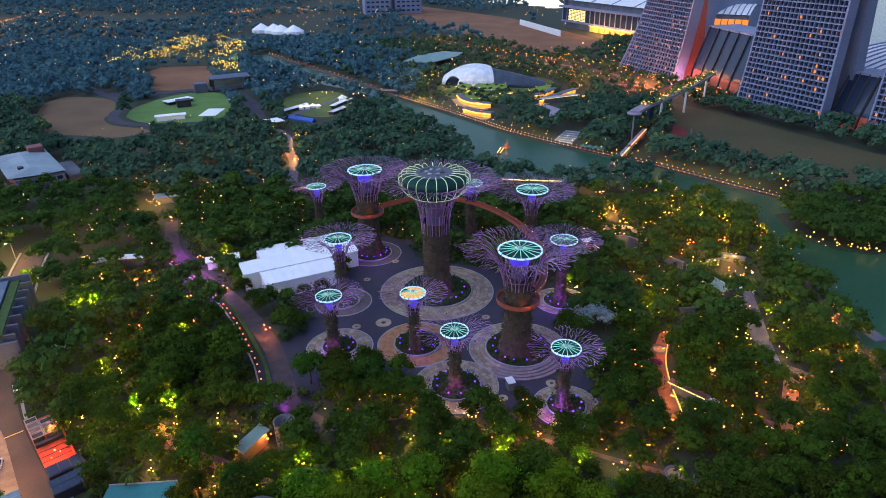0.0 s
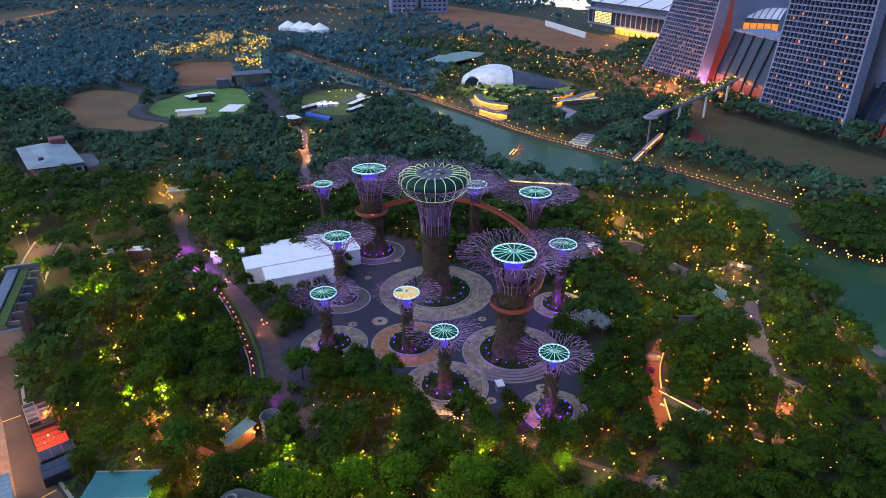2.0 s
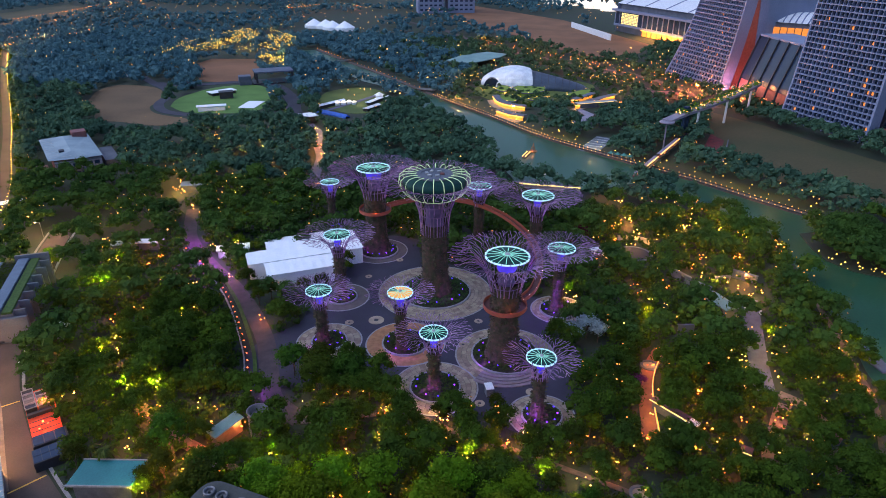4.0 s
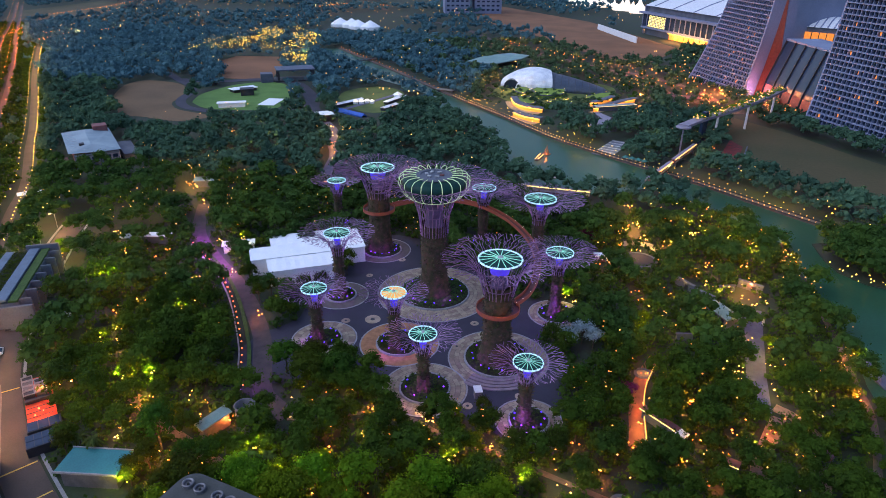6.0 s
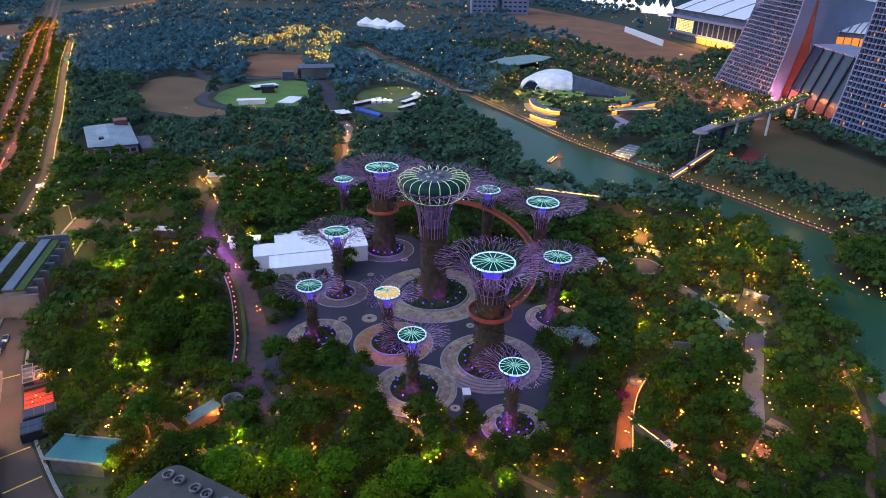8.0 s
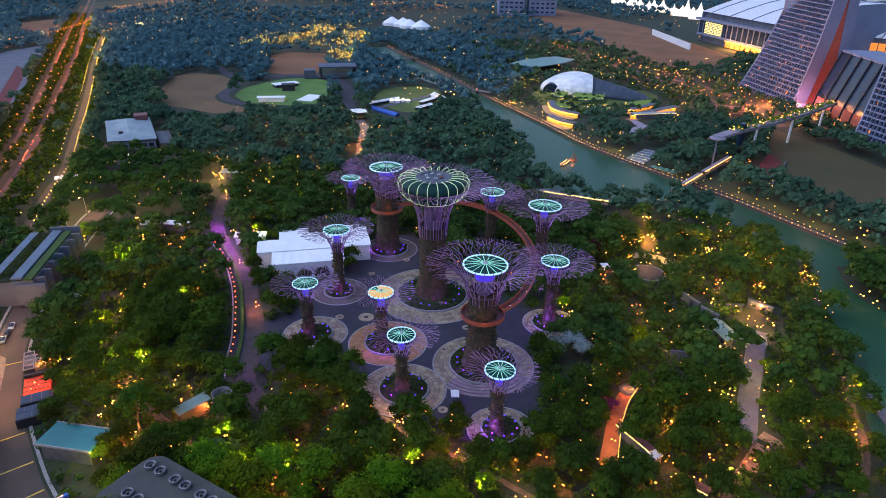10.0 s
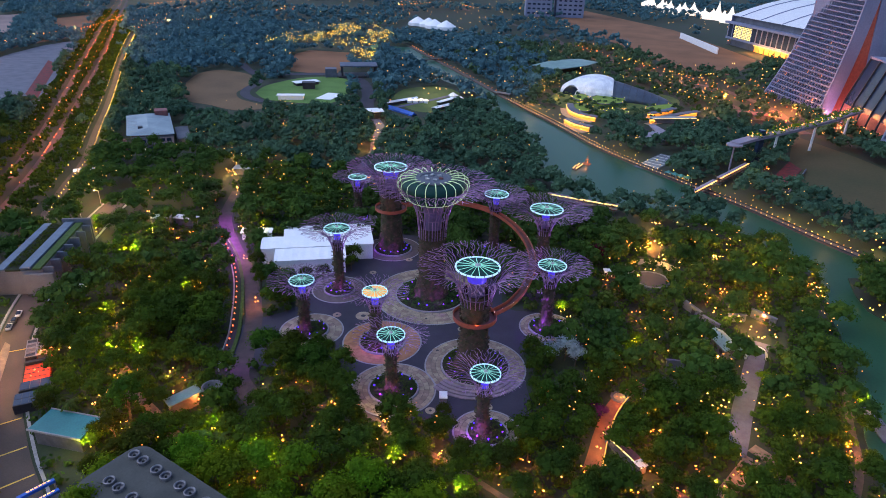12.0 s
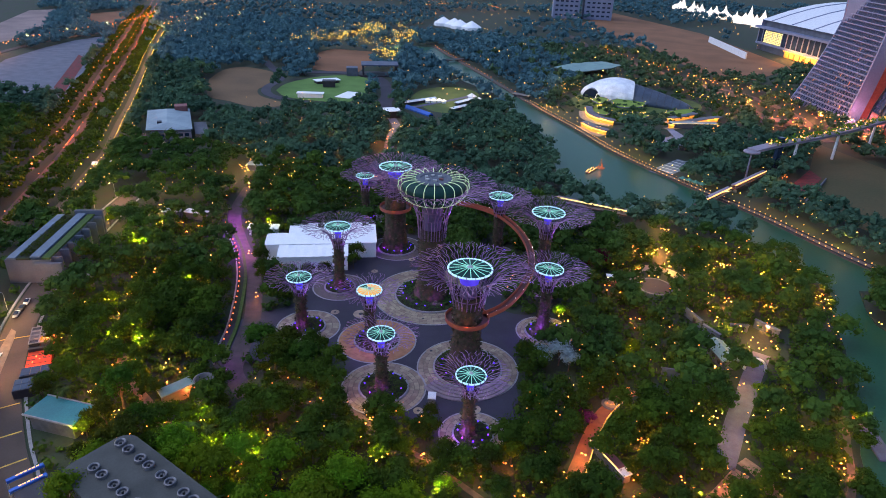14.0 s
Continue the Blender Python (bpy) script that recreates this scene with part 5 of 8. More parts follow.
vault("convention_hall", 302, 612, 323, 524, 130, 24, 22, "long convention hall with a white ribbed vault roof", 11)
t, pt, d, n, L = vault("theatre_hall", 330, 1050, 380, 1020, 80, 24, 20, "hall with a white vaulted roof and orange-lit glass front", 7)
for i in range(6):
    bm = bmesh.new()
    v = [bm.verts.new((*(d * L * u + n * -0.6), z)) for u, z in (((i + 0.06) / 6, 8), ((i + 0.94) / 6, 8), ((i + 0.94) / 6, 25), ((i + 0.06) / 6, 25))]
    bm.faces.new(v)
    part("lit_pane", bm, M["lit_hall"], t, "orange-lit tall glass")
t, pt, d, n, L = vault("exhibition_hall", 126, 1175, 222, 985, 260, 28, 46, "huge exhibition hall with a smooth white shell roof", 4)


def front(u, z, out):
    q = d * L * u - n * out
    return (q[0], q[1], z)


def front_panel(name, u0, u1, z0, z1, out, material, label=""):
    """A flat panel with depth on the hall's long front."""
    bm = bmesh.new()
    loft(bm, [[bm.verts.new(front(u, z, o)) for u, o in ((u0, out), (u1, out), (u1, out - 0.8), (u0, out - 0.8))] for z in (z0, z1)])
    part(name, bm, M[material], t, label)


for i in range(16):
    front_panel("pane", (i + 0.06) / 16, (i + 0.94) / 16, 13.5, 32.5, 1.2, "glass", "dark tall glass")
    front_panel("mullion", (i - 0.05) / 16, (i + 0.05) / 16, 10.5, 32.8, 2.2, "slab", "pale upright mullion")
    if i > 5:
        front_panel("lit_bay", (i + 0.1) / 16, (i + 0.9) / 16, 1.0, 9.0, 1.2, "lit_hall", "orange-lit open bay")
        front_panel("light_strip", (i + 0.02) / 16, (i + 0.98) / 16, 9.2, 10.2, 3.4, "strip_a")
front_panel("band", -0.01, 1.01, 10.4, 13.2, 2.6, "slab", "pale band over the open bays")
for i in range(11):
    for k in range(8):
        u = 0.09 + 0.021 * i + 0.004 * (k % 2)
        front_panel("display_lamp", u, u + 0.011, 14.2 + 2.2 * k, 15.6 + 2.2 * k, 2.4, "lit_yellow", "yellow lamp of a light display")
bm = bmesh.new()
prism(bm, [front(u, 0, o)[:2] for u, o in ((-0.03, 6), (1.03, 6), (1.03, -30), (-0.03, -30))], 33.0, 36.0)
part("eave_slab", bm, M["slab"], t, "pale flat eaves slab")
for u in (0.45, 0.56, 0.66, 0.78, 0.9):
    x, y, z = front(u, 6, 9)
    glow("forecourt_light", 126 + x, 1175 + y, 7, 26000, (1.0, 0.42, 0.08), 1.0)
t = thing("site_wall", 82, 1135, 0, "long plain white site wall beside the bare field", "wall", turn=math.degrees(math.atan2(-170, 55)))
for k in range(6):
    part("wall_bay", box(bmesh.new(), -75 + 30 * k, 0, -0.1, 29.4, 2.0, 9.0, 0, 0.1), M["white"], t)
footprint(82, 1135, 92, 3, math.degrees(math.atan2(-170, 55)))
# big-top tents, floodlit
cr = random.Random(8)
for k in range(13):
    x, y = -40 + 16 * k + cr.uniform(-8, 8), 1860 - 27 * k + cr.uniform(-40, 60)
    h, r = cr.uniform(18, 40), cr.uniform(12, 22)
    t = thing("circus_tent", x, y, 0, "floodlit white big-top tent with a pointed peak", "tent", "floodlit white tents")
    bm = bmesh.new()
    spun(bm, [(r, 0), (r * 0.98, 7), (r * 0.55, 12), (r * 0.24, h * 0.62), (0.15, h)], 18)
    part("canvas", bm, M["lit_white"], t)
# far block at the top of the view
t = thing("far_block", -214, 1462, 0, "broad pale blue-grey block beyond the gardens", "building", turn=16)
part("wall", box(bmesh.new(), -32, 0, -0.1, 54, 60, 118, 0, 0.4), M["slab"], t, "pale blue-grey wall")
part("wall", box(bmesh.new(), 34, 6, -0.1, 58, 60, 110, 0, 0.4), M["slab"], t, "pale blue-grey wall")
for k in range(12):
    for c in range(5):
        part("window", box(bmesh.new(), -52 + 10 * c, -30.2, 6 + 9 * k, 6, 0.5, 3.2), M["glass"], t)
        part("window", box(bmesh.new(), 13 + 10.5 * c, -24.2, 6 + 8.5 * k, 6, 0.5, 3.0), M["glass"], t)
part("parapet", box(bmesh.new(), -32, 0, 117.8, 55, 61, 2.0), M["slab"], t)
footprint(-214, 1462, 66, 34, 16)

# shell pavilion and teal pavilion across the lake
t = thing("shell_pavilion", -22, 684, 0, "pale faceted shell pavilion with a low blue-grey wing roof", "pavilion")
footprint(8, 676, 60, 26, -16)
bm = bmesh.new()
rows = []
for j in range(12):
    s = j / 11
    hh, ww, yc = 18.5 * math.sin(math.pi * (0.07 + 0.60 * s)) ** 0.75, 9 + 17 * math.sin(math.pi * (0.12 + 0.55 * s)), 6 - 10 * s
    x0 = -25 + 49 * s
    rows.append([bm.verts.new((x0 + 5 * math.cos(a) * (s - 0.3), yc - ww * math.cos(a) * 1.02, max(0.0, hh * math.sin(a) ** 0.8) - 0.05)) for a in (math.pi * k / 14 for k in range(15))])
for a, b in zip(rows, rows[1:]):
    for k in range(14):
        bm.faces.new((a[k], b[k], b[k + 1]))
        bm.faces.new((a[k], b[k + 1], a[k + 1]))
bmesh.ops.recalc_face_normals(bm, faces=bm.faces)
bmesh.ops.solidify(bm, geom=list(bm.faces), thickness=0.5)
part("shell", bm, M["shellwhite"], t, "pale faceted metal shell")
bm = bmesh.new()
arch = [bm.verts.new((-14 + 8.5 * math.cos(math.pi * k / 12), -19.6 - 0.5 * math.sin(math.pi * k / 12), 8.6 * math.sin(math.pi * k / 12))) for k in range(13)]
back = [bm.verts.new((q.co.x, q.co.y + 9, q.co.z)) for q in arch]
bm.faces.new(arch)
for k in range(12):
    bm.faces.new((arch[k], arch[k + 1], back[k + 1], back[k]))
part("entrance", bm, M["glass"], t, "dark arched entrance")
bm = bmesh.new()
rows = []
for j in range(10):
    s = j / 9
    hh, ww, yc = 12.5 * (1 - s) ** 0.6 + 2.0, 21 * (1 - s) ** 0.7 + 5, -2 - 26 * s
    rows.append([bm.verts.new((22 + 62 * s, yc - ww * math.cos(math.pi * k / 10), hh * math.sin(math.pi * k / 10))) for k in range(11)])
for a, b in zip(rows, rows[1:]):
    for k in range(10):
        bm.faces.new((a[k], b[k], b[k + 1], a[k + 1]))
bmesh.ops.solidify(bm, geom=list(bm.faces), thickness=0.4)
wg = part("wing", bm, M["wing"], t, "low blue-grey curved wing", True)
for j in range(1, 9):
    s = j / 9
    hh, ww, yc = 12.5 * (1 - s) ** 0.6 + 2.0, 21 * (1 - s) ** 0.7 + 5, -2 - 26 * s
    bm = bmesh.new()
    tube(bm, [(22 + 62 * s, yc - (ww + 0.3) * math.cos(math.pi * k / 10), (hh + 0.35) * math.sin(math.pi * k / 10)) for k in range(11)], 0.25, 4)
    part("seam", bm, M["concrete"], wg)
part("lit_gap", box(bmesh.new(), 24, 10, 8, 3.0, 14, 1.6, 20, 0.1), M["strip_o"], t, "warm-lit gap between the roofs")
t = thing("teal_pavilion", -66, 805, 0, "flat blue-green canopy on posts among trees", "pavilion", turn=-20)
footprint(-62, 800, 26, 42, -20)
part("roof", prism(bmesh.new(), [(-22, -42), (14, -46), (24, 10), (20, 40), (-8, 44), (-24, 6)], 7.0, 7.8), M["tealpale"], t, "blue-green roof sheet")
for px, py in ((-18, -36), (12, -40), (20, 8), (16, 34), (-6, 38), (-20, 4)):
    part("post", cone(bmesh.new(), px, py, -0.1, 0.4, 0.4, 7.2, 8), M["metal"], t)

# stage and lawn furniture
t = thing("open_air_stage", -266, 652, 0, "dark open-air stage with a canted roof", "stage", turn=30)
footprint(-266, 652, 28, 18, 30)
part("platform", box(bmesh.new(), 0, 0, -0.1, 44, 24, 1.6, 0, 0.1), M["dark"], t)
part("roof", box(bmesh.new(), 0, 2, 11.0, 40, 24, 1.4, 0, 0.2), M["stageroof"], t, "blue-grey stage roof")
for px in (-18, 18):
    for py in (-8, 12):
        part("tower", box(bmesh.new(), px, py, 1.4, 2, 2, 9.7), M["dark"], t)
part("side_wing", box(bmesh.new(), 34, 2, -0.1, 22, 10, 5, 0, 0.1), M["dark"], t)
part("side_wing", box(bmesh.new(), -30, -4, -0.1, 12, 12, 9, 0, 0.1), M["stageroof"], t)
for x, y, sx, sy, h, turn, name, text in ((-268, 519, 25, 8, 4.2, 26, "marquee_tent", "long white event tent on the lawn"), (-243, 545, 15, 27, 0.35, 4, "lawn_platform", "flat pale platform on the lawn"),
                                      (-291, 584, 26, 12, 3.2, 52, "lawn_canopy", "pale striped canopy on the lawn"), (-432, 652, 11, 6, 3.0, 10, "small_tent", "small white tent by the field"),
                                      (-173, 491, 20, 14, 6.0, 40, "shelter", "pale-roofed shelter at the head of the path"), (-135, 571, 26, 5, 3.0, 75, "market_canopy", "row of low white canopies"),
                                      (-118, 250, 15, 6, 4.0, 25, "pavilion_kiosk", "small white-roofed kiosk by the purple path")):
    t = thing(name, x, y, 0.1, text, name.replace("_", " "), turn=turn)
    if h > 1:
        part("wall", box(bmesh.new(), 0, 0, -0.1, sx * 0.9, sy * 0.8, h - 0.6), M["dark"] if "canopy" in name or "shelter" in name else M["fabric"], t)
    part("roof", box(bmesh.new(), 0, 0, h - 0.5, sx, sy, 0.6, 0, 0.15), M["fabric"], t, "white roof")
    footprint(x, y, sx / 2, sy / 2, turn)
for x, y, turn in ((-338, 606, 20), (-279, 569, 30)):
    t = thing("sound_tower", x, y, 0.1, "dark covered sound tower on the lawn", "sound tower", "sound towers", turn=turn)
    part("base", box(bmesh.new(), 0, 0, -0.1, 12, 9, 5.6, 0, 0.2), M["dark"], t)
    part("roof", box(bmesh.new(), 0, 0, 5.3, 13, 10, 0.9, 0, 0.3), M["dark"], t)
for k in range(6):
    t = thing("blue_tarpaulin", -171 + 5.2 * k, 526 - 2.8 * k, 0, "bright blue tarpaulin tent on the lawn", "tarpaulin", "blue tarpaulins", turn=-30)
    bm = bmesh.new()
    v = [bm.verts.new(p) for p in ((-3, -2.5, 1.2), (3, -2.5, 1.2), (3, 2.5, 1.2), (-3, 2.5, 1.2), (-3, 0, 3.2), (3, 0, 3.2), (-3, -2.5, 0), (3, -2.5, 0), (3, 2.5, 0), (-3, 2.5, 0))]
    for q in ((0, 1, 5, 4), (2, 3, 4, 5), (6, 7, 1, 0), (8, 9, 3, 2), (0, 4, 3), (1, 2, 5)):
        bm.faces.new([v[i] for i in q])
    part("sheet", bm, M["bluecloth"], t)
footprint(-158, 520, 20, 9, -28)
# the event lawn beside the canal: a pale walk across it, long canopies, floodlit market tents
tagged(part("path_market", strip(bmesh.new(), [(-172, 528), (-163, 549), (-153, 572), (-141, 606)], 5.0, -0.2, 0.2), M["path"]), "pale walk across the event lawn", "path", kind="structure")
for x, y, n, turn in ((-172, 552, 7, 62), (-131, 546, 4, 70)):
    t = thing("long_canopy", x, y, 0.1, "long low canopy with a white roof over dark stalls", "canopy", "canopies on the event lawn", turn=turn)
    part("stall_row", box(bmesh.new(), 0, 0, -0.1, n * 5.0, 4.4, 2.3), M["dark"], t)
    for k in range(n):
        cx = (k - (n - 1) / 2) * 5.2
        bm = bmesh.new()
        v = [bm.verts.new(p) for p in ((cx - 2.5, -3, 2.5), (cx + 2.5, -3, 2.5), (cx + 2.5, 3, 2.5), (cx - 2.5, 3, 2.5), (cx - 2.5, 0, 3.7), (cx + 2.5, 0, 3.7))]
        for q in ((0, 1, 5, 4), (2, 3, 4, 5), (0, 4, 3), (1, 2, 5), (3, 2, 1, 0)):
            bm.faces.new([v[i] for i in q])
        part("roof_bay", bm, M["fabric"] if (k + n) % 3 else M["white"], t, "white peaked roof bay")
for x, y, w, m, text in ((-166, 557, 5, "lit_white", "small market tent glowing warm white"), (-161, 559, 5, "lit_white", "small market tent glowing warm white"), (-157, 563, 4.4, "lit_white", "small market tent glowing warm white"),
                         (-152, 562, 4.0, "lit_white", "small market tent glowing warm white"), (-137, 595, 7, "fabric", "white peaked tent at the end of the walk"), (-126, 584, 6, "fabric", "white peaked tent at the end of the walk")):
    t = thing("market_tent", x, y, 0.1, text, "tent", "tents on the event lawn", turn=20)
    part("wall", box(bmesh.new(), 0, 0, -0.1, w * 0.9, w * 0.9, 2.3), M["fabric"], t)
    part("roof", cone(bmesh.new(), 0, 0, 2.15, w * 0.74, 0.15, w * 0.42, 4), M[m], t)
footprint(-140, 570, 34, 22, 10)
t = thing("event_tent", -362, 1118, 0, "white floodlit event tent among far trees", "tent", turn=-30)
for k in range(4):
    bm = bmesh.new()
    spun(bm, [(17, 0), (17, 5), (9, 10), (0.3, 15)], 12, -36 + 24 * k, 6 * (k % 2))
    part("canvas", bm, M["fabric"], t)
footprint(-362, 1118, 56, 26, -30)

# planted sky bridge to the hotel, with its landing
BRIDGE = smooth_line([(104, 460, 0), (118, 482, 0), (146, 520, 0), (176, 565, 0), (204, 612, 0)], 5)
t = thing("sky_bridge", 0, 0, 0, "long planted footbridge on white columns that leads to the hotel", "bridge")
part("deck", strip(bmesh.new(), BRIDGE, 7.0, 19.6, 21.4), M["bridge"], t, "mauve-grey bridge deck")
for i in range(8, len(BRIDGE) - 1, 5):
    x, y, _ = BRIDGE[i]
    part("column", cone(bmesh.new(), x, y, -0.1, 1.0, 0.8, 19.9, 12), M["white"], t, "white round column")
part("landing", spun(bmesh.new(), [(0.1, 19.4), (4.8, 19.4), (5.2, 20.0), (4.8, 20.6), (0.1, 20.6)], 28, 104, 459), M["bridge"], t, "round landing")
part("landing_post", cone(bmesh.new(), 104, 459, -0.1, 0.6, 0.5, 19.6, 12), M["bridge"], t)
part("lift_tower", box(bmesh.new(), 122, 488, -0.1, 3.6, 3.6, 25, 30, 0.2), M["glass"], t, "glazed lift tower")
bush = []
for k in range(900):
    i = lr.randrange(5, len(BRIDGE) - 1)
    x, y, _ = BRIDGE[i]
    c = np.array((x + lr.uniform(-4, 4), y + lr.uniform(-4.5, 4.5), 21.6 + lr.random() * 2.4))
    a, sz = lr.uniform(0, 6.28), lr.uniform(0.8, 1.8)
    u, w = np.array((math.cos(a), math.sin(a), lr.uniform(-.5, .5))) * sz, np.array((-math.sin(a), math.cos(a), lr.uniform(-.3, .9))) * sz
    bush.append([c - u / 2, c + w / 2, c + u / 2, c - w / 2])
quads("bridge_shrubs", bush, M["leaf_b"], t)
# floating garden, lakeside deck, green awnings and the red bed behind the promenade
t = thing("floating_garden", 13.5, 440, 0, "small floating garden with warm lamps on the lake", "raft")
part("raft", spun(bmesh.new(), [(0.1, -0.2), (3.0, -0.2), (3.2, 0.4), (0.1, 0.5)], 20), M["deck"], t, "round timber raft")
for k in range(5):
    bm = bmesh.new()
    tube(bm, [(1.6 * math.cos(k * 1.3), 1.6 * math.sin(k * 1.3), 0.4), (1.2 * math.cos(k * 1.3), 1.2 * math.sin(k * 1.3), 2.6), (0.2, 0.2, 4.6 + 0.5 * k)], 0.3, 6, 0.12)
    part("reed", bm, M["deck"], t, "lit timber reed")
glow("raft_light", 13.5, 437.5, 3.0, 400, ORANGE, 0.4)
t = thing("lake_pier", 9.3, 429, 0, "small lamp-lit pier on the wooded lake bank", "pier", turn=77)
part("deck", box(bmesh.new(), 0, 0, -0.1, 13, 2.6, 0.7, 0, 0.05), M["darkpath"], t)
for k in range(6):
    for e in (-1.1, 1.1):
        bm = bmesh.new()
        bmesh.ops.create_icosphere(bm, subdivisions=1, radius=0.34, matrix=pose(-5.5 + 2.2 * k, e, 1.5))
        part("lamp", bm, M["warm_bulb"], t, "small warm lamp")
t = thing("lake_sculpture", 22.2, 392.1, 0, "low white sculpture floating on the lake", "sculpture")
bm = bmesh.new()
spun(bm, [(0.1, -0.1), (2.0, -0.1), (2.3, 0.5), (1.5, 1.2), (0.1, 1.5)], 14)
part("body", bm, M["white"], t, "white low hull", True)
t = thing("lakeside_deck", 58.5, 465, 0, "dark lakeside deck with pale stripes", "deck", turn=68)
footprint(58.5, 465, 25, 11, 68)
part("floor", box(bmesh.new(), 0, 0, -0.1, 42, 14, 0.6, 0, 0.05), M["roof_blue"], t, "dark blue-grey deck floor")
for k in range(7):
    part("stripe", box(bmesh.new(), -18 + 6 * k, 0, 0.45, 0.6, 13, 0.12), M["white"], t)
for k in range(4):
    t = thing("green_awning", 66.5 + 4.0 * k, 436 - 2.0 * k, 0, "small green fabric awning by the promenade", "awning", "green awnings", turn=-30)
    footprint(66.5 + 4.0 * k, 436 - 2.0 * k, 2, 2)
    bm = bmesh.new()
    bmesh.ops.create_cone(bm, cap_ends=True, segments=4, radius1=2.8, radius2=0.1, depth=1.4, matrix=pose(0, 0, 3.6, rz=45))
    part("cover", bm, M["teal"], t, "green pyramid cover")
    for e, g in ((-1.8, -1.8), (1.8, -1.8), (1.8, 1.8), (-1.8, 1.8)):
        part("post", cone(bmesh.new(), e, g, -0.1, 0.08, 0.08, 3.1, 6), M["metal"], t)
tagged(part("flower_bed", prism(bmesh.new(), [(128, 452), (138, 446), (152, 490), (146, 507)], -0.1, 0.5), M["redbed"]), "dark red flower bed", "flower bed", kind="structure")
tagged(part("garden_wall", strip(bmesh.new(), [(137, 430), (143, 448), (154, 487)], 0.8, -0.1, 2.2), M["concrete"]), "pale wall beside the red bed", "wall", kind="structure")
footprint(142, 472, 32, 8, 70)
# low lit footbridges
for x0, y0, x1, y1, z, label in ((4, 355, 43, 352, 4.6, "straight covered footbridge glowing warm yellow"), (77, 385, 94, 423, 4.0, "lit footbridge over the green lake"), (96, 428, 115, 470, 4.0, "lit ramp beyond the promenade"),
                                 (-116, 330, -84, 345, 5, "orange-lit covered walk behind the grove"), (-237, 771, -217, 800, 3, "small bridge over the canal"), (-106, 628, -88, 624, 3, "small bridge over the lake's arm")):
    t = thing("footbridge", (x0 + x1) / 2, (y0 + y1) / 2, 0, label, "footbridge", "low footbridges", turn=math.degrees(math.atan2(y1 - y0, x1 - x0)))
    Lb = math.hypot(x1 - x0, y1 - y0)
    part("deck", box(bmesh.new(), 0, 0, z - 1.0, Lb, 3.6, 0.5, 0, 0.05), M["skyway"], t)
    for s in (-1, 1):
        part("rail", box(bmesh.new(), 0, s * 1.7, z - 0.5, Lb, 0.12, 1.1), M["metal"], t)
    if Lb < 48 and z > 3:
        part("cover", box(bmesh.new(), 0, 0, z + 1.9, Lb, 2.6, 0.2, 0, 0.05), M["bridge"], t, "slim flat cover")
        part("light_strip", box(bmesh.new(), 0, -1.4, z + 1.6, Lb, 0.5, 0.55), M["strip_y"] if "yellow" in label else M["strip_o"], t, "glowing light strip")
        for px in (-0.45, -0.15, 0.15, 0.45):
            part("post", box(bmesh.new(), px * Lb, 1.3, z - 0.6, 0.2, 0.2, 2.6), M["metal"], t)
    for px in (-0.4, 0, 0.4):
        part("pier", box(bmesh.new(), px * Lb, 0, -0.1, 0.5, 2.4, z - 0.8), M["concrete"], t)

# garden gate arch, kiosks and terraces on the right
t = thing("white_arch", 105.5, 232.5, 0, "white arched gate at the end of the pale walk", "gate", turn=16)
bm = bmesh.new()
rows = []
for i in range(15):
    a = math.pi * i / 14
    rows.append([bm.verts.new((r * math.cos(a), y, 0.05 + r * 1.25 * math.sin(a))) for r, y in ((3.5, -0.6), (4.0, -0.6), (4.0, 0.6), (3.5, 0.6))])
for a, b in zip(rows, rows[1:]):
    for k in range(4):
        bm.faces.new((a[k], a[(k + 1) % 4], b[(k + 1) % 4], b[k]))
bm.faces.new(rows[0]), bm.faces.new(rows[-1][::-1])
bmesh.ops.recalc_face_normals(bm, faces=bm.faces)
part("arch", bm, M["white"], t, "smooth white arch")
t = thing("garden_house", 94, 234, 0, "garden house with a grey-green pitched roof and round windows", "house", turn=-60)
footprint(94, 234, 7, 4, -60)
part("wall", box(bmesh.new(), 0, 0, -0.1, 12, 6, 4.2, 0, 0.1), M["concrete"], t, "pale plaster wall")
bm = bmesh.new()
v = [bm.verts.new(p) for p in ((-6.6, -3.6, 4.0), (6.6, -3.6, 4.0), (6.6, 3.6, 4.0), (-6.6, 3.6, 4.0), (-6.6, 0, 5.8), (6.6, 0, 5.8))]
for q in ((0, 1, 5, 4), (2, 3, 4, 5), (0, 4, 3), (1, 2, 5), (3, 2, 1, 0)):
    bm.faces.new([v[k] for k in q])
part("roof", bm, M["tealpale"], t, "grey-green roof")
for k in range(3):
    bm = bmesh.new()
    bmesh.ops.create_cone(bm, cap_ends=True, segments=14, radius1=0.9, radius2=0.9, depth=0.16, matrix=pose(-3.6 + 3.6 * k, -3.05, 2.2, 90, 0, 0))
    part("window", bm, M["dark"], t, "round dark window")
for x, y, sx, sy, h, turn in ((83, 258, 10, 4, 3.4, -50), (90, 249, 8, 3.5, 3.4, -40), (100, 258, 7, 4, 3.2, 20), (110, 262, 10, 3, 3.6, -30)):
    t = thing("garden_wall", x, y, 0, "pale curved garden wall with openings", "wall", "pale garden walls", turn=turn)
    part("wall", box(bmesh.new(), 0, 0, -0.1, sx, 0.8, h, 0, 0.15), M["concrete"], t)
    part("coping", box(bmesh.new(), 0, 0, h - 0.12, sx + 0.4, 1.3, 0.3, 0, 0.08), M["concrete"], t)
    part("opening", box(bmesh.new(), sx * 0.15, -0.42, 0, 1.8, 0.12, 2.3), M["dark"], t)
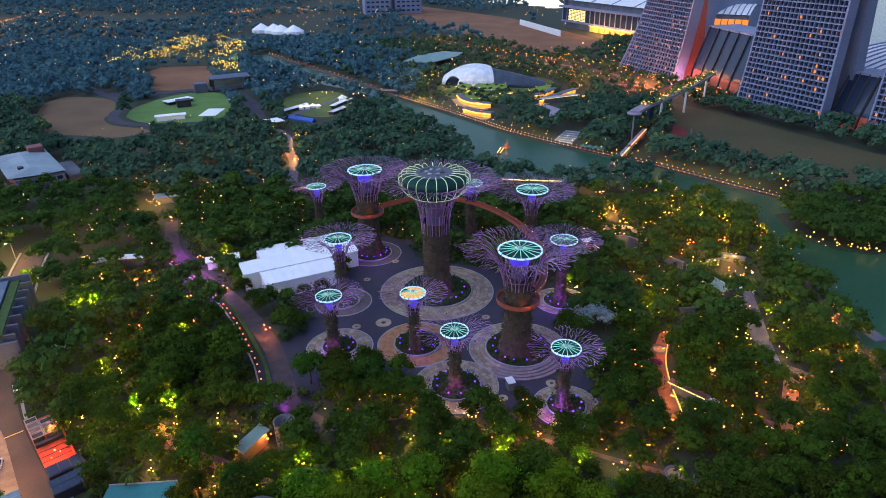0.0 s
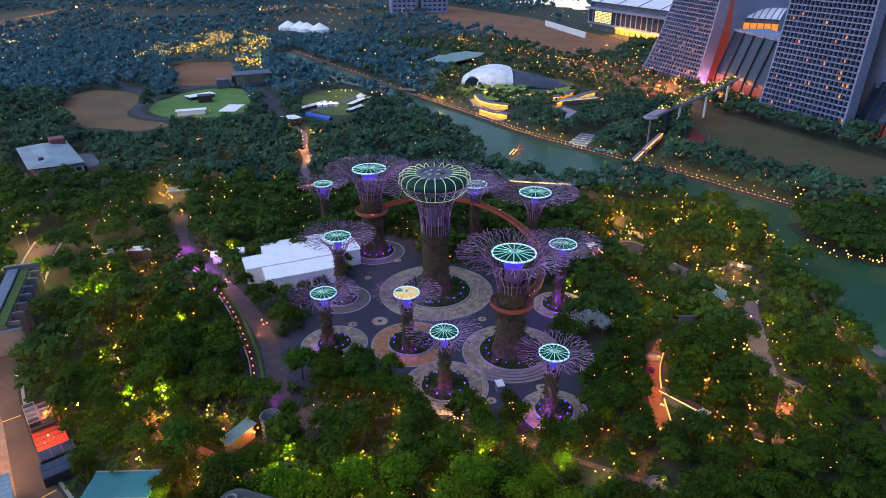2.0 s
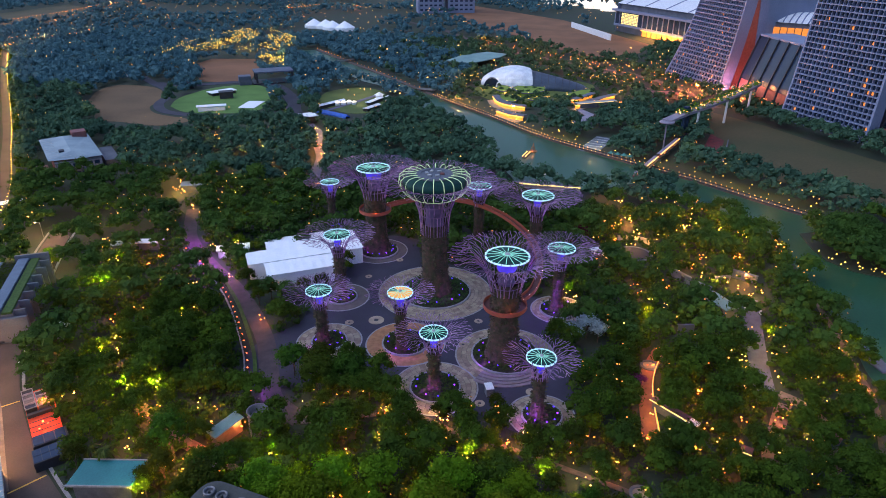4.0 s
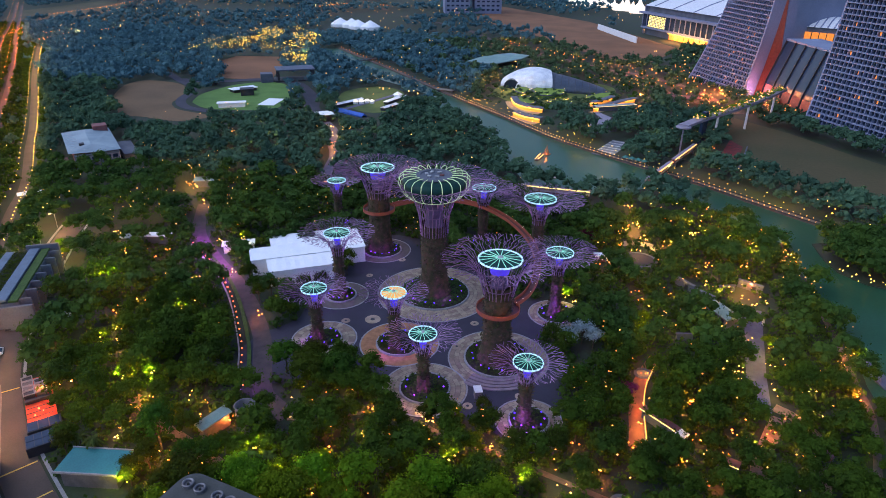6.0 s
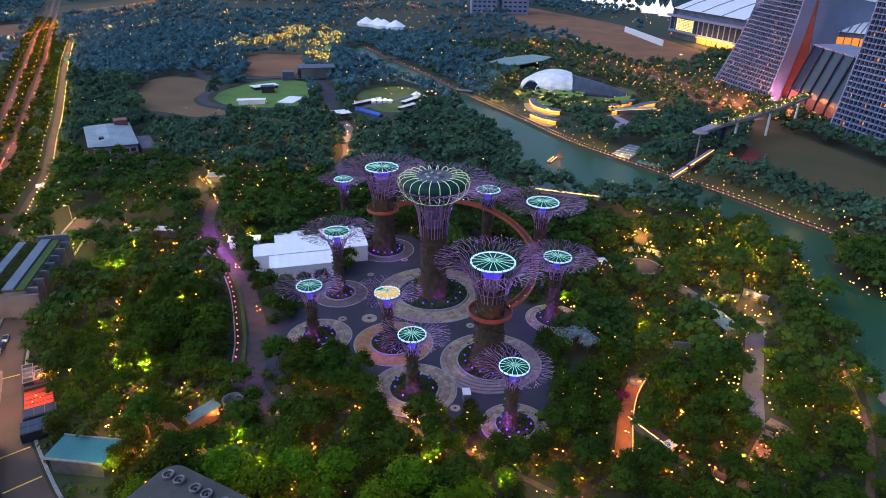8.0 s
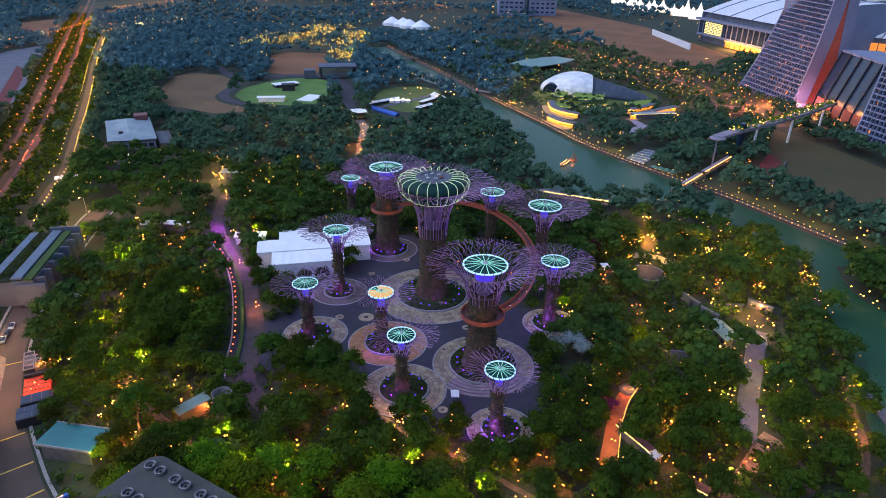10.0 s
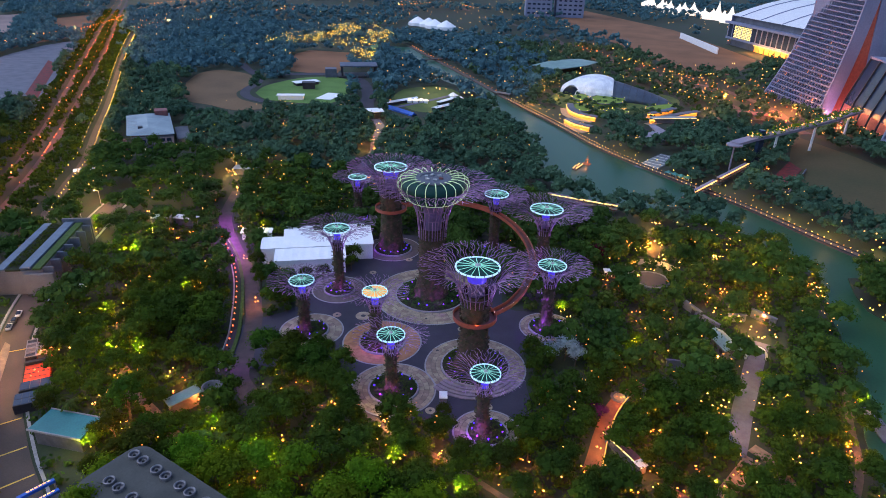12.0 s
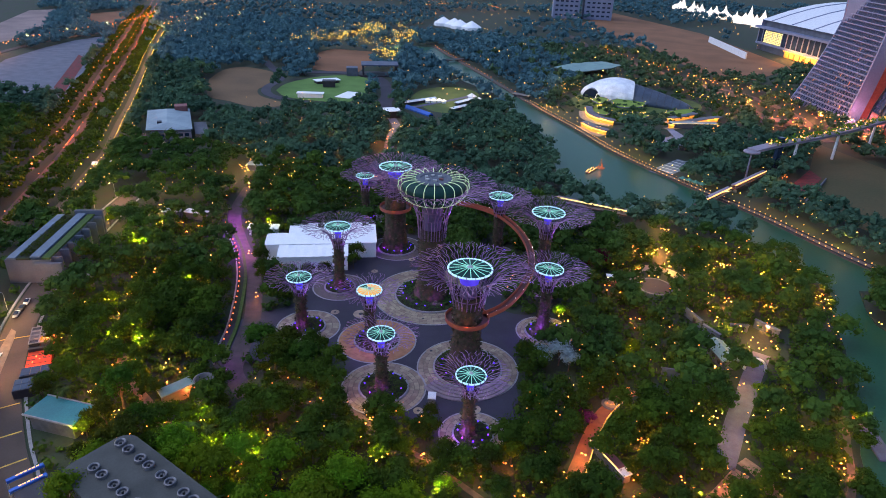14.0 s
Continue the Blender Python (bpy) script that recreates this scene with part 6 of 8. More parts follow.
for x, y, text in ((66, 281, "shallow round stone pool with a pale rim"), (52.3, 131.8, "round pale stone in the path"), (61.7, 191.1, "round pale stone in the path")):
    t = thing("stone_ring", x, y, 0, text, "stone ring")
    r = 8.0 if y > 200 else 3.0
    part("rim", spun(bmesh.new(), [(r, 0), (r, 0.5), (r - 0.9, 0.5), (r - 0.9, 0)], 36, closed=True), M["concrete"], t)
    part("inner", spun(bmesh.new(), [(0.05, 0.3), (r - 0.9, 0.3)], 36), M["asphalt"] if y > 200 else M["paving"], t)
tagged(part("stone_terrace", spun(bmesh.new(), [(8, 0.0), (8, 0.12), (13, 0.12), (13, 0.0)], 36, 66, 290), M["paving"]), "pale paving around the round pool", "paving", kind="structure")
for x, y, sx, sy, h, turn, roofm, text in ((64.5, 165, 13, 2.6, 3.4, -42, "brick", "slim red shelter edged with a light strip"), (70, 160, 4, 3, 3.0, -42, "fabric", "small white hut beside the shelter"),
                                           (108, 161, 7, 6, 3.2, -40, "brick", "dark red pavilion roof among trees"), (81, 151, 7, 3, 3.2, -25, "brick", "small dark red shelter with lit edge"),
                                           (-148.5, 174.5, 3.6, 3.6, 3.0, 0, "white", "small white dome-like hut"), (9.0, 166.8, 2.6, 3.6, 3.4, 20, "white", "pale blue-white kiosk on the plaza"),
                                           (-172, 246, 10, 5, 4.0, 30, "roof", "pale-roofed garden hut among dark trees"), (-160, 250, 12, 5, 4.0, 10, "fabric", "white garden canopy among dark trees"), (-181, 329, 14, 8, 4, 20, "roof", "pale-roofed lodge under trees"),
                                           (-264, 285, 12, 6, 4, 45, "fabric", "white roadside canopy under the trees"), (130, 640, 26, 14, 4.5, 5, "brick", "red-roofed drop-off pavilion near the hotel"), (49, 516, 6, 34, 4.5, -14, "roof", "angular pale canopy by the lake"), (57, 522, 6, 24, 4.6, 24, "roof", "angular pale canopy by the lake"),
                                           (64, 590, 40, 7, 4.5, 28, "roof", "long flat canopy lit from below"), (78, 216, 7, 0.8, 3.0, 10, "path", "short pink garden wall under trees")):
    t = thing("garden_hut", x, y, 0, text, "hut", turn=turn)
    part("wall", box(bmesh.new(), 0, 0, -0.1, sx * 0.86, sy * 0.8, h - 0.2, 0, 0.05), M["concrete"], t)
    part("roof", box(bmesh.new(), 0, 0, h - 0.3, sx, sy, 0.35, 0, 0.1), M[roofm], t)
    if "lit" in text or "light" in text:
        part("light_strip", box(bmesh.new(), 0, -sy / 2 - 0.12, h - 0.3, sx, 0.2, 0.25), M["strip_y"], t, "glowing strip")
    footprint(x, y, sx / 2 - 1, sy / 2 - 1, turn)
t = thing("lake_jetty", 139, 208, 0, "pale timber jetty on the lake edge", "jetty", turn=15)
part("deck", box(bmesh.new(), 0, 0, 0.0, 5, 17, 0.6, 0, 0.1), M["path"], t)
footprint(139, 208, 3, 10, 15)
# lit terrace walls across the lake
for pts, text in (([(-29, 604), (-23, 581), (-12, 568), (2, 563)], "curved terrace wall glowing amber"), ([(-21, 546), (-11, 534), (2, 527)], "curved terrace wall glowing amber"),
                  ([(46, 577), (57, 591), (70, 611), (83, 627)], "long amber-lit canopy front"), ([(43, 598), (55, 616), (62.5, 630)], "long amber-lit canopy front")):
    t = thing("lit_terrace", 0, 0, 0, text, "terrace", "amber-lit terraces")
    ln = smooth_line(pts, 4)
    part("lit_front", strip(bmesh.new(), ln, 1.2, -0.1, 2.6), M["terrace_glow"], t, "amber-lit glazed front")
    part("light_strip", strip(bmesh.new(), ln, 2.6, 2.62, 3.0), M["strip_a"], t, "glowing amber strip")
    part("canopy_roof", strip(bmesh.new(), [(x + 1.6, y + 4.2) for x, y in ln], 6.0, 3.05, 3.7), M["concrete"], t, "pale canopy roof")
    for x, y in ln[::2]:
        glow("terrace_light", x - 1.0, y - 3.5, 2.4, 500, (1.0, 0.42, 0.06), 0.5)
    part("floor", strip(bmesh.new(), [(x - 2, y - 4) for x, y in ln], 7.0, -0.1, 0.3), M["paving"], t)
# planted lawn tiers in front of the shell
for ring_pts, h in (([(-32, 640), (-26, 658), (-16, 648), (-21, 627)], 3.0), ([(-14, 645), (-3, 667), (15, 660), (17, 634), (-2, 620)], 3.4), ([(-26, 608), (-19, 617), (-7, 609), (-8, 588), (-18, 591)], 2.2), ([(39, 628), (50, 646), (64, 654), (64, 633), (42, 617)], 2.6), ([(4, 600), (14, 612), (26, 606), (20, 590)], 2.0)):
    t = thing("lawn_tier", 0, 0, 0, "raised tier of bright lawn with a pale edge", "terrace", "lawn tiers round the pavilion")
    ln = smooth_line(ring_pts + ring_pts[:1], 4)
    part("turf", prism(bmesh.new(), ln[:-1], -0.1, h), M["tier"], t, "bright green turf")
    part("edge", strip(bmesh.new(), ln, 0.9, h - 0.6, h + 0.25), M["concrete"], t)
    bulbs_at = [(x, y, h + 0.8) for x, y in ln[::3]]
    for x, y, z in bulbs_at:
        bm = bmesh.new()
        bmesh.ops.create_icosphere(bm, subdivisions=1, radius=0.36, matrix=pose(x, y, z))
        part("lamp", bm, M["yellow_bulb"], t, "small yellow lamp")
footprint(-10, 625, 26, 36, 0)
t = thing("angled_shelter", 0, 0, 0, "angled grey shelter roof with an orange-lit inside", "shelter")
part("roof", prism(bmesh.new(), [(41.5, 509), (54, 518), (60, 539), (50.4, 556), (46, 554), (53, 533), (42, 521)], 4.2, 4.8), M["bridge"], t, "angled grey roof")
for px, py in ((43, 512), (53, 519), (58, 538), (50, 553), (45, 519)):
    part("post", cone(bmesh.new(), px, py, -0.1, 0.3, 0.3, 4.4, 8), M["metal"], t)
footprint(50, 532, 12, 26, 0)
glow("shelter_light", 47, 533, 3.2, 5000, ORANGE, 0.6)
tagged(part("hedge_strip", strip(bmesh.new(), [(x + 2.1, y + 1.2) for x, y in BOLLARDS], 1.3, -0.1, 0.8), M["hedge"]), "dark clipped hedge beside the walk", "hedge", kind="structure")
tagged(part("low_wall", strip(bmesh.new(), [(x - 0.9, y - 0.6) for x, y in BOLLARDS], 0.5, -0.1, 0.8), M["kerb"]), "low pale wall along the bollards", "wall", kind="structure")
t = thing("walk_rail", 0, 0, 0, "curved lit handrail beside the red walk", "rail")
rl = smooth_line([(60.2, 150), (60.4, 160), (60.6, 172), (62.2, 184), (66, 196)], 5)
part("rail", strip(bmesh.new(), rl, 0.25, 0.0, 1.0), M["metal"], t)
part("light_strip", strip(bmesh.new(), rl, 0.22, 1.02, 1.2), M["strip_a"], t)

# small lit stall behind the grove
t = thing("lit_stall", 48, 276.5, 0, "small stall with white and orange light bars", "stall", turn=20)
part("counter", box(bmesh.new(), 0, 0, -0.1, 5, 2.4, 1.2, 0, 0.1), M["brick"], t)
part("canopy", box(bmesh.new(), 0, 0, 3.4, 5.6, 3.2, 0.25, 0, 0.05), M["fabric"], t)
for px in (-2.6, 2.6):
    for py in (-1.4, 1.4):
        part("post", cone(bmesh.new(), px, py, -0.1, 0.08, 0.08, 3.6, 6), M["metal"], t)
part("light_bar", box(bmesh.new(), 0, -1.7, 3.2, 5.6, 0.2, 0.3), M["lit_white"], t)
part("light_bar", box(bmesh.new(), 2.9, -4, 1.2, 0.25, 5.0, 0.25), M["strip_o"], t)
for k in range(3):
    part("light_bar", box(bmesh.new(), -1.5 + 1.6 * k, -2.2 - k, 2.0, 0.22, 0.22, 1.6), M["lit_white"], t)

# amphitheatre steps below the skyway tree
for k in range(4):
    bm = bmesh.new()
    rr = 12.6 + 1.35 * k
    zz = 1.25 - 0.27 * k
    rows = []
    for i in range(17):
        a = radians(-118 + 110 * i / 16)
        rows.append([bm.verts.new((11.7 + r * math.cos(a), 188.6 + r * math.sin(a), z)) for r, z in ((rr, 0.1), (rr, zz), (rr + 1.2, zz), (rr + 1.2, 0.1))])
    for a, b in zip(rows, rows[1:]):
        for q in range(4):
            bm.faces.new((a[q], a[(q + 1) % 4], b[(q + 1) % 4], b[q]))
    bm.faces.new(rows[0]), bm.faces.new(rows[-1][::-1])
    bmesh.ops.recalc_face_normals(bm, faces=bm.faces)
    tagged(part("seat_step", bm, M["step"]), "curved mauve stone seat step", "step", kind="structure")
# pale round insets in the plaza
for x, y, r in ((-38, 204.5, 3.0), (-47.8, 201.3, 1.7), (-14.6, 212.2, 1.6), (0.8, 210.2, 1.6), (-50.4, 239, 1.5), (22.5, 170, 1.9), (-40.6, 257, 1.6), (6.6, 161.7, 1.6), (-2.9, 193.4, 1.7)):
    tagged(part("plaza_inset", spun(bmesh.new(), [(0.05, 0.22), (r, 0.22), (r, 0.1)], 28, x, y), M["paving"]), "pale round inset in the dark plaza", "paving", kind="structure")
    tagged(part("drain_cover", spun(bmesh.new(), [(0.05, 0.24), (r * 0.3, 0.24), (r * 0.3, 0.1)], 16, x, y), M["dark"]), "small dark drain cover", "drain", kind="structure")
# bay beyond the hotel
sheet("water_bay", [(430, 900), (520, 620), (1500, 700), (2600, 1800), (2400, 4000), (700, 4000), (620, 1900), (520, 1300)], 0.05, M["bay"], "open grey-blue bay water", "water")

# cars on the service road
def car(x, y, turn, paint):
    t = thing("car", x, y, 0.16, "white car parked on the service road" if paint == "car_w" else "dark car parked on the service road", "car", "cars on the service road", turn=turn)
    bm = box(bmesh.new(), 0, 0, 0.35, 1.8, 4.4, 0.65, 0, 0.15)
    part("body", bm, M[paint], t)
    bm = box(bmesh.new(), 0, -0.2, 0.95, 1.55, 2.4, 0.55, 0, 0.2)
    part("cabin", bm, M["glass"], t)
    for sx in (-0.85, 0.85):
        for sy in (-1.4, 1.4):
            bm = bmesh.new()
            bmesh.ops.create_cone(bm, cap_ends=True, segments=12, radius1=0.33, radius2=0.33, depth=0.22, matrix=pose(sx, sy, 0.33, 0, 90, 0))
            part("wheel", bm, M["tyre"], t)
    for sx in (-0.6, 0.6):
        part("headlight", box(bmesh.new(), sx, 2.2, 0.6, 0.35, 0.1, 0.2), M["white_bulb"], t)


for k, (x, y) in enumerate(((-153.5, 146.5), (-156, 150.5), (-158.5, 154.5), (-152, 158), (-168, 168), (-187, 199), (-134, 125), (-201, 226))):
    car(x, y, 40 if k < 5 else 30, "car_w" if k % 3 != 1 else "car_d")


# ---- trees ----
def leaf_cloud(rnd, clumps, leaves, size, core=0.72):
    """Corners of the leaf quads of a crown, from clumps of (centre, radii)."""
    out, cube, div = [], [], 1
    for ax in range(3):
        for s in (-1, 1):
            for i in range(div):
                for j in range(div):
                    c = []
                    for di, dj in ((0, 0), (1, 0), (1, 1), (0, 1)):
                        v = [0, 0, 0]
                        v[ax], v[(ax + 1) % 3], v[(ax + 2) % 3] = s, 2 * (i + di) / div - 1, 2 * (j + dj) / div - 1
                        v = np.array(v, float)
                        c.append(v / np.linalg.norm(v))
                    cube.append(c if s > 0 else c[::-1])
    cube = np.array(cube)
    for (c, r) in clumps:
        c, r = np.array(c), np.array(r)
        if core:
            m = np.linalg.qr(rnd.normal(size=(3, 3)))[0]
            out.append((cube @ (m * np.linalg.det(m))) * r * core + c)
        n = leaves
        d = rnd.normal(size=(n, 3))
        d[:, 2] = d[:, 2] * 0.8 + 0.25
        d /= np.linalg.norm(d, axis=1)[:, None]
        p = c + d * r * rnd.uniform(0.6, 1.34, (n, 1))
        nn = d + rnd.normal(scale=0.36, size=(n, 3))
        nn /= np.linalg.norm(nn, axis=1)[:, None]
        u = np.cross(nn, rnd.normal(size=(n, 3)))
        u /= np.linalg.norm(u, axis=1)[:, None]
        v = np.cross(nn, u)
        s = size * rnd.uniform(0.6, 1.35, (n, 1))
        u, v = u * s, v * s * 0.7
        out.append(np.stack([p - u * 0.5, p + v * 0.5, p + u * 0.5, p - v * 0.5], axis=1))
    return np.concatenate(out)


def crown_clumps(rnd, w, h, n):
    """Clump places of a broad crown about w wide and h high over its fork."""
    out = []
    for i in range(n):
        a = 2.4 * i + rnd.uniform(-0.5, 0.5)
        k = math.sqrt((i + 0.4) / n)
        x, y = w * 0.36 * k * math.cos(a), w * 0.36 * k * math.sin(a)
        z = h * (0.80 - 0.42 * k * k) + rnd.uniform(-0.08, 0.08) * h
        r = w * rnd.uniform(0.62, 0.95) / math.sqrt(max(n, 13))
        out.append(((x, y, z), (r, r, r * rnd.uniform(0.7, 0.95))))
    return out


def make_tree(kind, seed):
    """Meshes of one broadleaf tree, its foot at the origin: trunk with limbs, and crown."""
    rnd = np.random.RandomState(seed)
    w, h, fork = {"round": (9.5, 5.6, 4.5), "tall": (8.0, 8.0, 4.5), "wide": (13.0, 5.4, 6.0), "column": (4.0, 9.0, 2.0)}[kind]
    n = {"round": 15, "tall": 16, "wide": 22, "column": 8}[kind]
    cl = crown_clumps(rnd, w, h, n)
    if kind == "column":
        cl = [((rnd.uniform(-0.5, 0.5), rnd.uniform(-0.5, 0.5), 0.8 + i * 1.1), (1.9 - 0.16 * i, 1.9 - 0.16 * i, 1.2)) for i in range(8)]
    cl = [((c[0], c[1], c[2] + fork), r) for c, r in cl]
    crown = leaf_cloud(rnd, cl, 74, 0.56, 0.66)
    bm = bmesh.new()
    tube(bm, [(0, 0, -0.2), (0.1, 0.05, fork * 0.5), (0.0, 0.15, fork + 0.8)], 0.32, 7, 0.20)
    for c, r in cl[::2]:
        tube(bm, [(0, 0.1, fork * 0.85), (c[0] * 0.5, c[1] * 0.5, fork + (c[2] - fork) * 0.55), (c[0], c[1], c[2])], 0.15, 5, 0.05)
    return bm, crown


def make_palm(seed):
    rnd = np.random.RandomState(seed)
    h = rnd.uniform(6, 9)
    bm = bmesh.new()
    tube(bm, [(0, 0, -0.2), (0.15, 0, h * 0.5), (0.1, 0.2, h)], 0.22, 7, 0.14)
    fr = []
    for i in range(18):
        a, up = 2.4 * i, rnd.uniform(-0.2, 1.0)
        d = np.array((math.cos(a), math.sin(a), 0))
        s = np.array((-math.sin(a), math.cos(a), 0))
        last, L = np.array((0.1, 0.2, h)), rnd.uniform(2.6, 3.6)
        for k in range(1, 6):
            t = k / 5
            q = np.array((0.1, 0.2, h)) + d * L * t + np.array((0, 0, L * (up * t - 0.9 * t * t)))
            wd = 0.55 * (1 - 0.7 * abs(t - 0.4))
            for sg in (-1, 1):
                fr.append([last, q, q + s * sg * wd - np.array((0, 0, 0.25)), last + s * sg * wd - np.array((0, 0, 0.25))])
            last = q
    return bm, np.array(fr)


TREE_KINDS = [("round", 1), ("round", 2), ("round", 3), ("tall", 4), ("tall", 5), ("wide", 6), ("wide", 7), ("column", 8)]
TREES = {}


def tree_prototype(kind, seed, leafmat, label, category="tree"):
    key = (kind, seed, leafmat)
    if key not in TREES:
        bm, crown = make_palm(seed) if kind == "palm" else make_tree(kind, seed)
        me = bpy.data.meshes.new("trunk")
        bm.to_mesh(me)
        bm.free()
        me.materials.append(M["bark"])
        ob = quads("crown", crown, M[leafmat])
        TREES[key] = (me, ob.data)
        bpy.data.objects.remove(ob)
    return TREES[key]


def plant(kind, seed, leafmat, x, y, scale, turn, label, z=0.0, stretch=1.0):
    trunk, crown = tree_prototype(kind, seed, leafmat, label)
    t = thing("palm_tree" if kind == "palm" else "tree", x, y, z, label, "palm" if kind == "palm" else "tree", "trees of the near garden", turn=turn)
    t.scale = (scale, scale, scale * stretch)
    for name, me in (("trunk", trunk), ("crown", crown)):
        o = new(name, me)
        o.parent = t
    return t


TARPS = [(-180, 534), (-142, 504), (-124, 512), (-150, 540)]
TERRACE_FRONTS = (TARPS, [(-60, 598), (-42, 545), (8, 503), (26, 520), (8, 560), (-22, 606)], [(38, 560), (60, 540), (104, 604), (92, 634)], [(-44, 668), (-52, 640), (0, 600), (40, 600), (40, 640)])
FAR_PLOTS = ([(-953, 862), (-947, 935), (-872, 878), (-764, 749), (-797, 738)], [(-760, 560), (-860, 610), (-1060, 840), (-1040, 905), (-930, 780), (-800, 665)], [(-1010, 1040), (-930, 1100), (-930, 1230), (-1010, 1400), (-1150, 1500), (-1130, 1200)])


def clear(x, y, low=False):
    """True where no tree may stand, or no low shrub."""
    bad = inside(PLAZA, x, y) | (inside(LAKE, x, y) & ~inside(ISLAND, x, y)) | inside(STAGE_LAWN, x, y) | inside(FIELD, x, y) | inside(BROWN, x, y) | inside(WEST_LAWN, x, y)
    bad |= inside(MUD, x, y) | inside(BROWNFIELD, x, y) | inside(CARPARK, x, y)
    for area in (*FAR_PLOTS, *TERRACE_FRONTS):
        bad |= inside(area, x, y)
    for line, r in ((ROAD, 7.2), (EXPRESS, 14.0), (EXPRESS_B, 14.0), (GARDEN_ROAD, 9.0), (PATH_WEST, 4.6), (BOLLARDS, 3.4), (GATE_WALK, 4.2), (ORANGE_WALK, 3.6), (SOUTH_WALK, 0.9), (LEFT_WALK, 1.2),
                    (NORTH_WALK, 5), (STAGE_PATH, 7), (STAGE_DRIVE, 8), (ROAD_EAST, 8), (ROAD_LOOP, 7), (EAST_WALK, 0.6), (PINK_WALK, 0.8), (LAKE_WALK, 1.6), (PROMENADE, 6)):
        bad |= near_line(line, x, y, r)
    for row in SUPER:
        bad |= np.hypot(x - row[0], y - row[1]) < row[6] + 1.5
    for cx, cy, hx, hy, turn in KEEP_OUT:
        a = radians(turn)
        dx, dy = x - cx, y - cy
        bad |= (abs(dx * math.cos(a) + dy * math.sin(a)) < hx + 1) & (abs(-dx * math.sin(a) + dy * math.cos(a)) < hy + 1)
    if low:
        for px, py, pc, pk in POOLS:
            bad |= np.hypot(x - px, y - py) < 1.3
        for px, py, r in SIGHTS:
            for s in (0, 4, 8):
                bad |= np.hypot(x + (x - 36) / np.hypot(x - 36, y - 7) * s - px, y + (y - 7) / np.hypot(x - 36, y - 7) * s - py) < r * 0.8
        return bad
    d = np.hypot(x - 36, y - 7)
    ux, uy = (x - 36) / d, (y - 7) / d
    for px, py, pc, pk in POOLS:
        bad |= np.hypot(x - px, y - py) < (2.2 if pc == GREEN else 3.0)
        if py < 470:
            for s in (4.5, 8.5):
                bad |= np.hypot(x + ux * s - px, y + uy * s - py) < (2.0 if pk > 0.5 else 1.3)
    for px, py, r in SIGHTS:
        for s in (5, 10, 15, 20):
            bad |= np.hypot(x + ux * s - px, y + uy * s - py) < r
    for cx, cy, r in GLADES:
        bad |= np.hypot(x - cx, y - cy) < r
    return bad


# low ground kept open in front of the pool, the stall, the garden house and its walls, the silver trees and the sheds
SIGHTS = [(-92, 111, 4.0), (-84, 112, 3.5), (-114, 122, 4.0), (-122, 132, 5.0), (99, 198, 3.5), (60, 176, 4.0), (66, 281, 8), (48, 276, 4), (94, 235, 5), (86, 260, 5), (108, 260, 5), (41, 205, 6), (-64, 134, 2.0), (-55.6, 137.6, 1.5), (-184, 316, 7), (-178, 383, 6), (-147, 175.6, 3), (61, 195, 3.5), (77, 219, 3), (66, 318, 4), (60, 337, 4)]
GLADES = [(66, 281, 9), (95, 232, 4), (104, 258, 5), (94, 252, 4), (52, 131, 8), (78, 215, 4), (113, 160, 6), (-60, 133, 6), (-95, 250, 6), (8, 346, 8), (18, 346, 8), (28, 345, 8), (38, 344, 8), (80, 384, 8), (86, 384, 6), (48, 275, 6), (-184, 316, 9), (-170, 262, 7), (-178, 383, 8), (105, 448, 13), (98, 425, 9), (112, 466, 9)]


def open_ground(x, y):
    """Clear of the lawns and fields, and of the low strip kept open in front of them."""
    d = np.hypot(x - 36, y - 7)
    ux, uy = (x - 36) / d, (y - 7) / d
    bad = np.zeros(x.shape, bool)
    for s in (12, 24, 36, 48):
        for area in (STAGE_LAWN, FIELD, BROWN, WEST_LAWN, TARPS):
            bad |= inside(area, x + ux * s, y + uy * s)
    return ~bad


def scatter(rnd, x0, x1, y0, y1, step):
    xs, ys = np.meshgrid(np.arange(x0, x1, step), np.arange(y0, y1, step))
    xs, ys = xs.ravel() + rnd.uniform(-0.42, 0.42, xs.size) * step, ys.ravel() + rnd.uniform(-0.42, 0.42, ys.size) * step
    return xs, ys


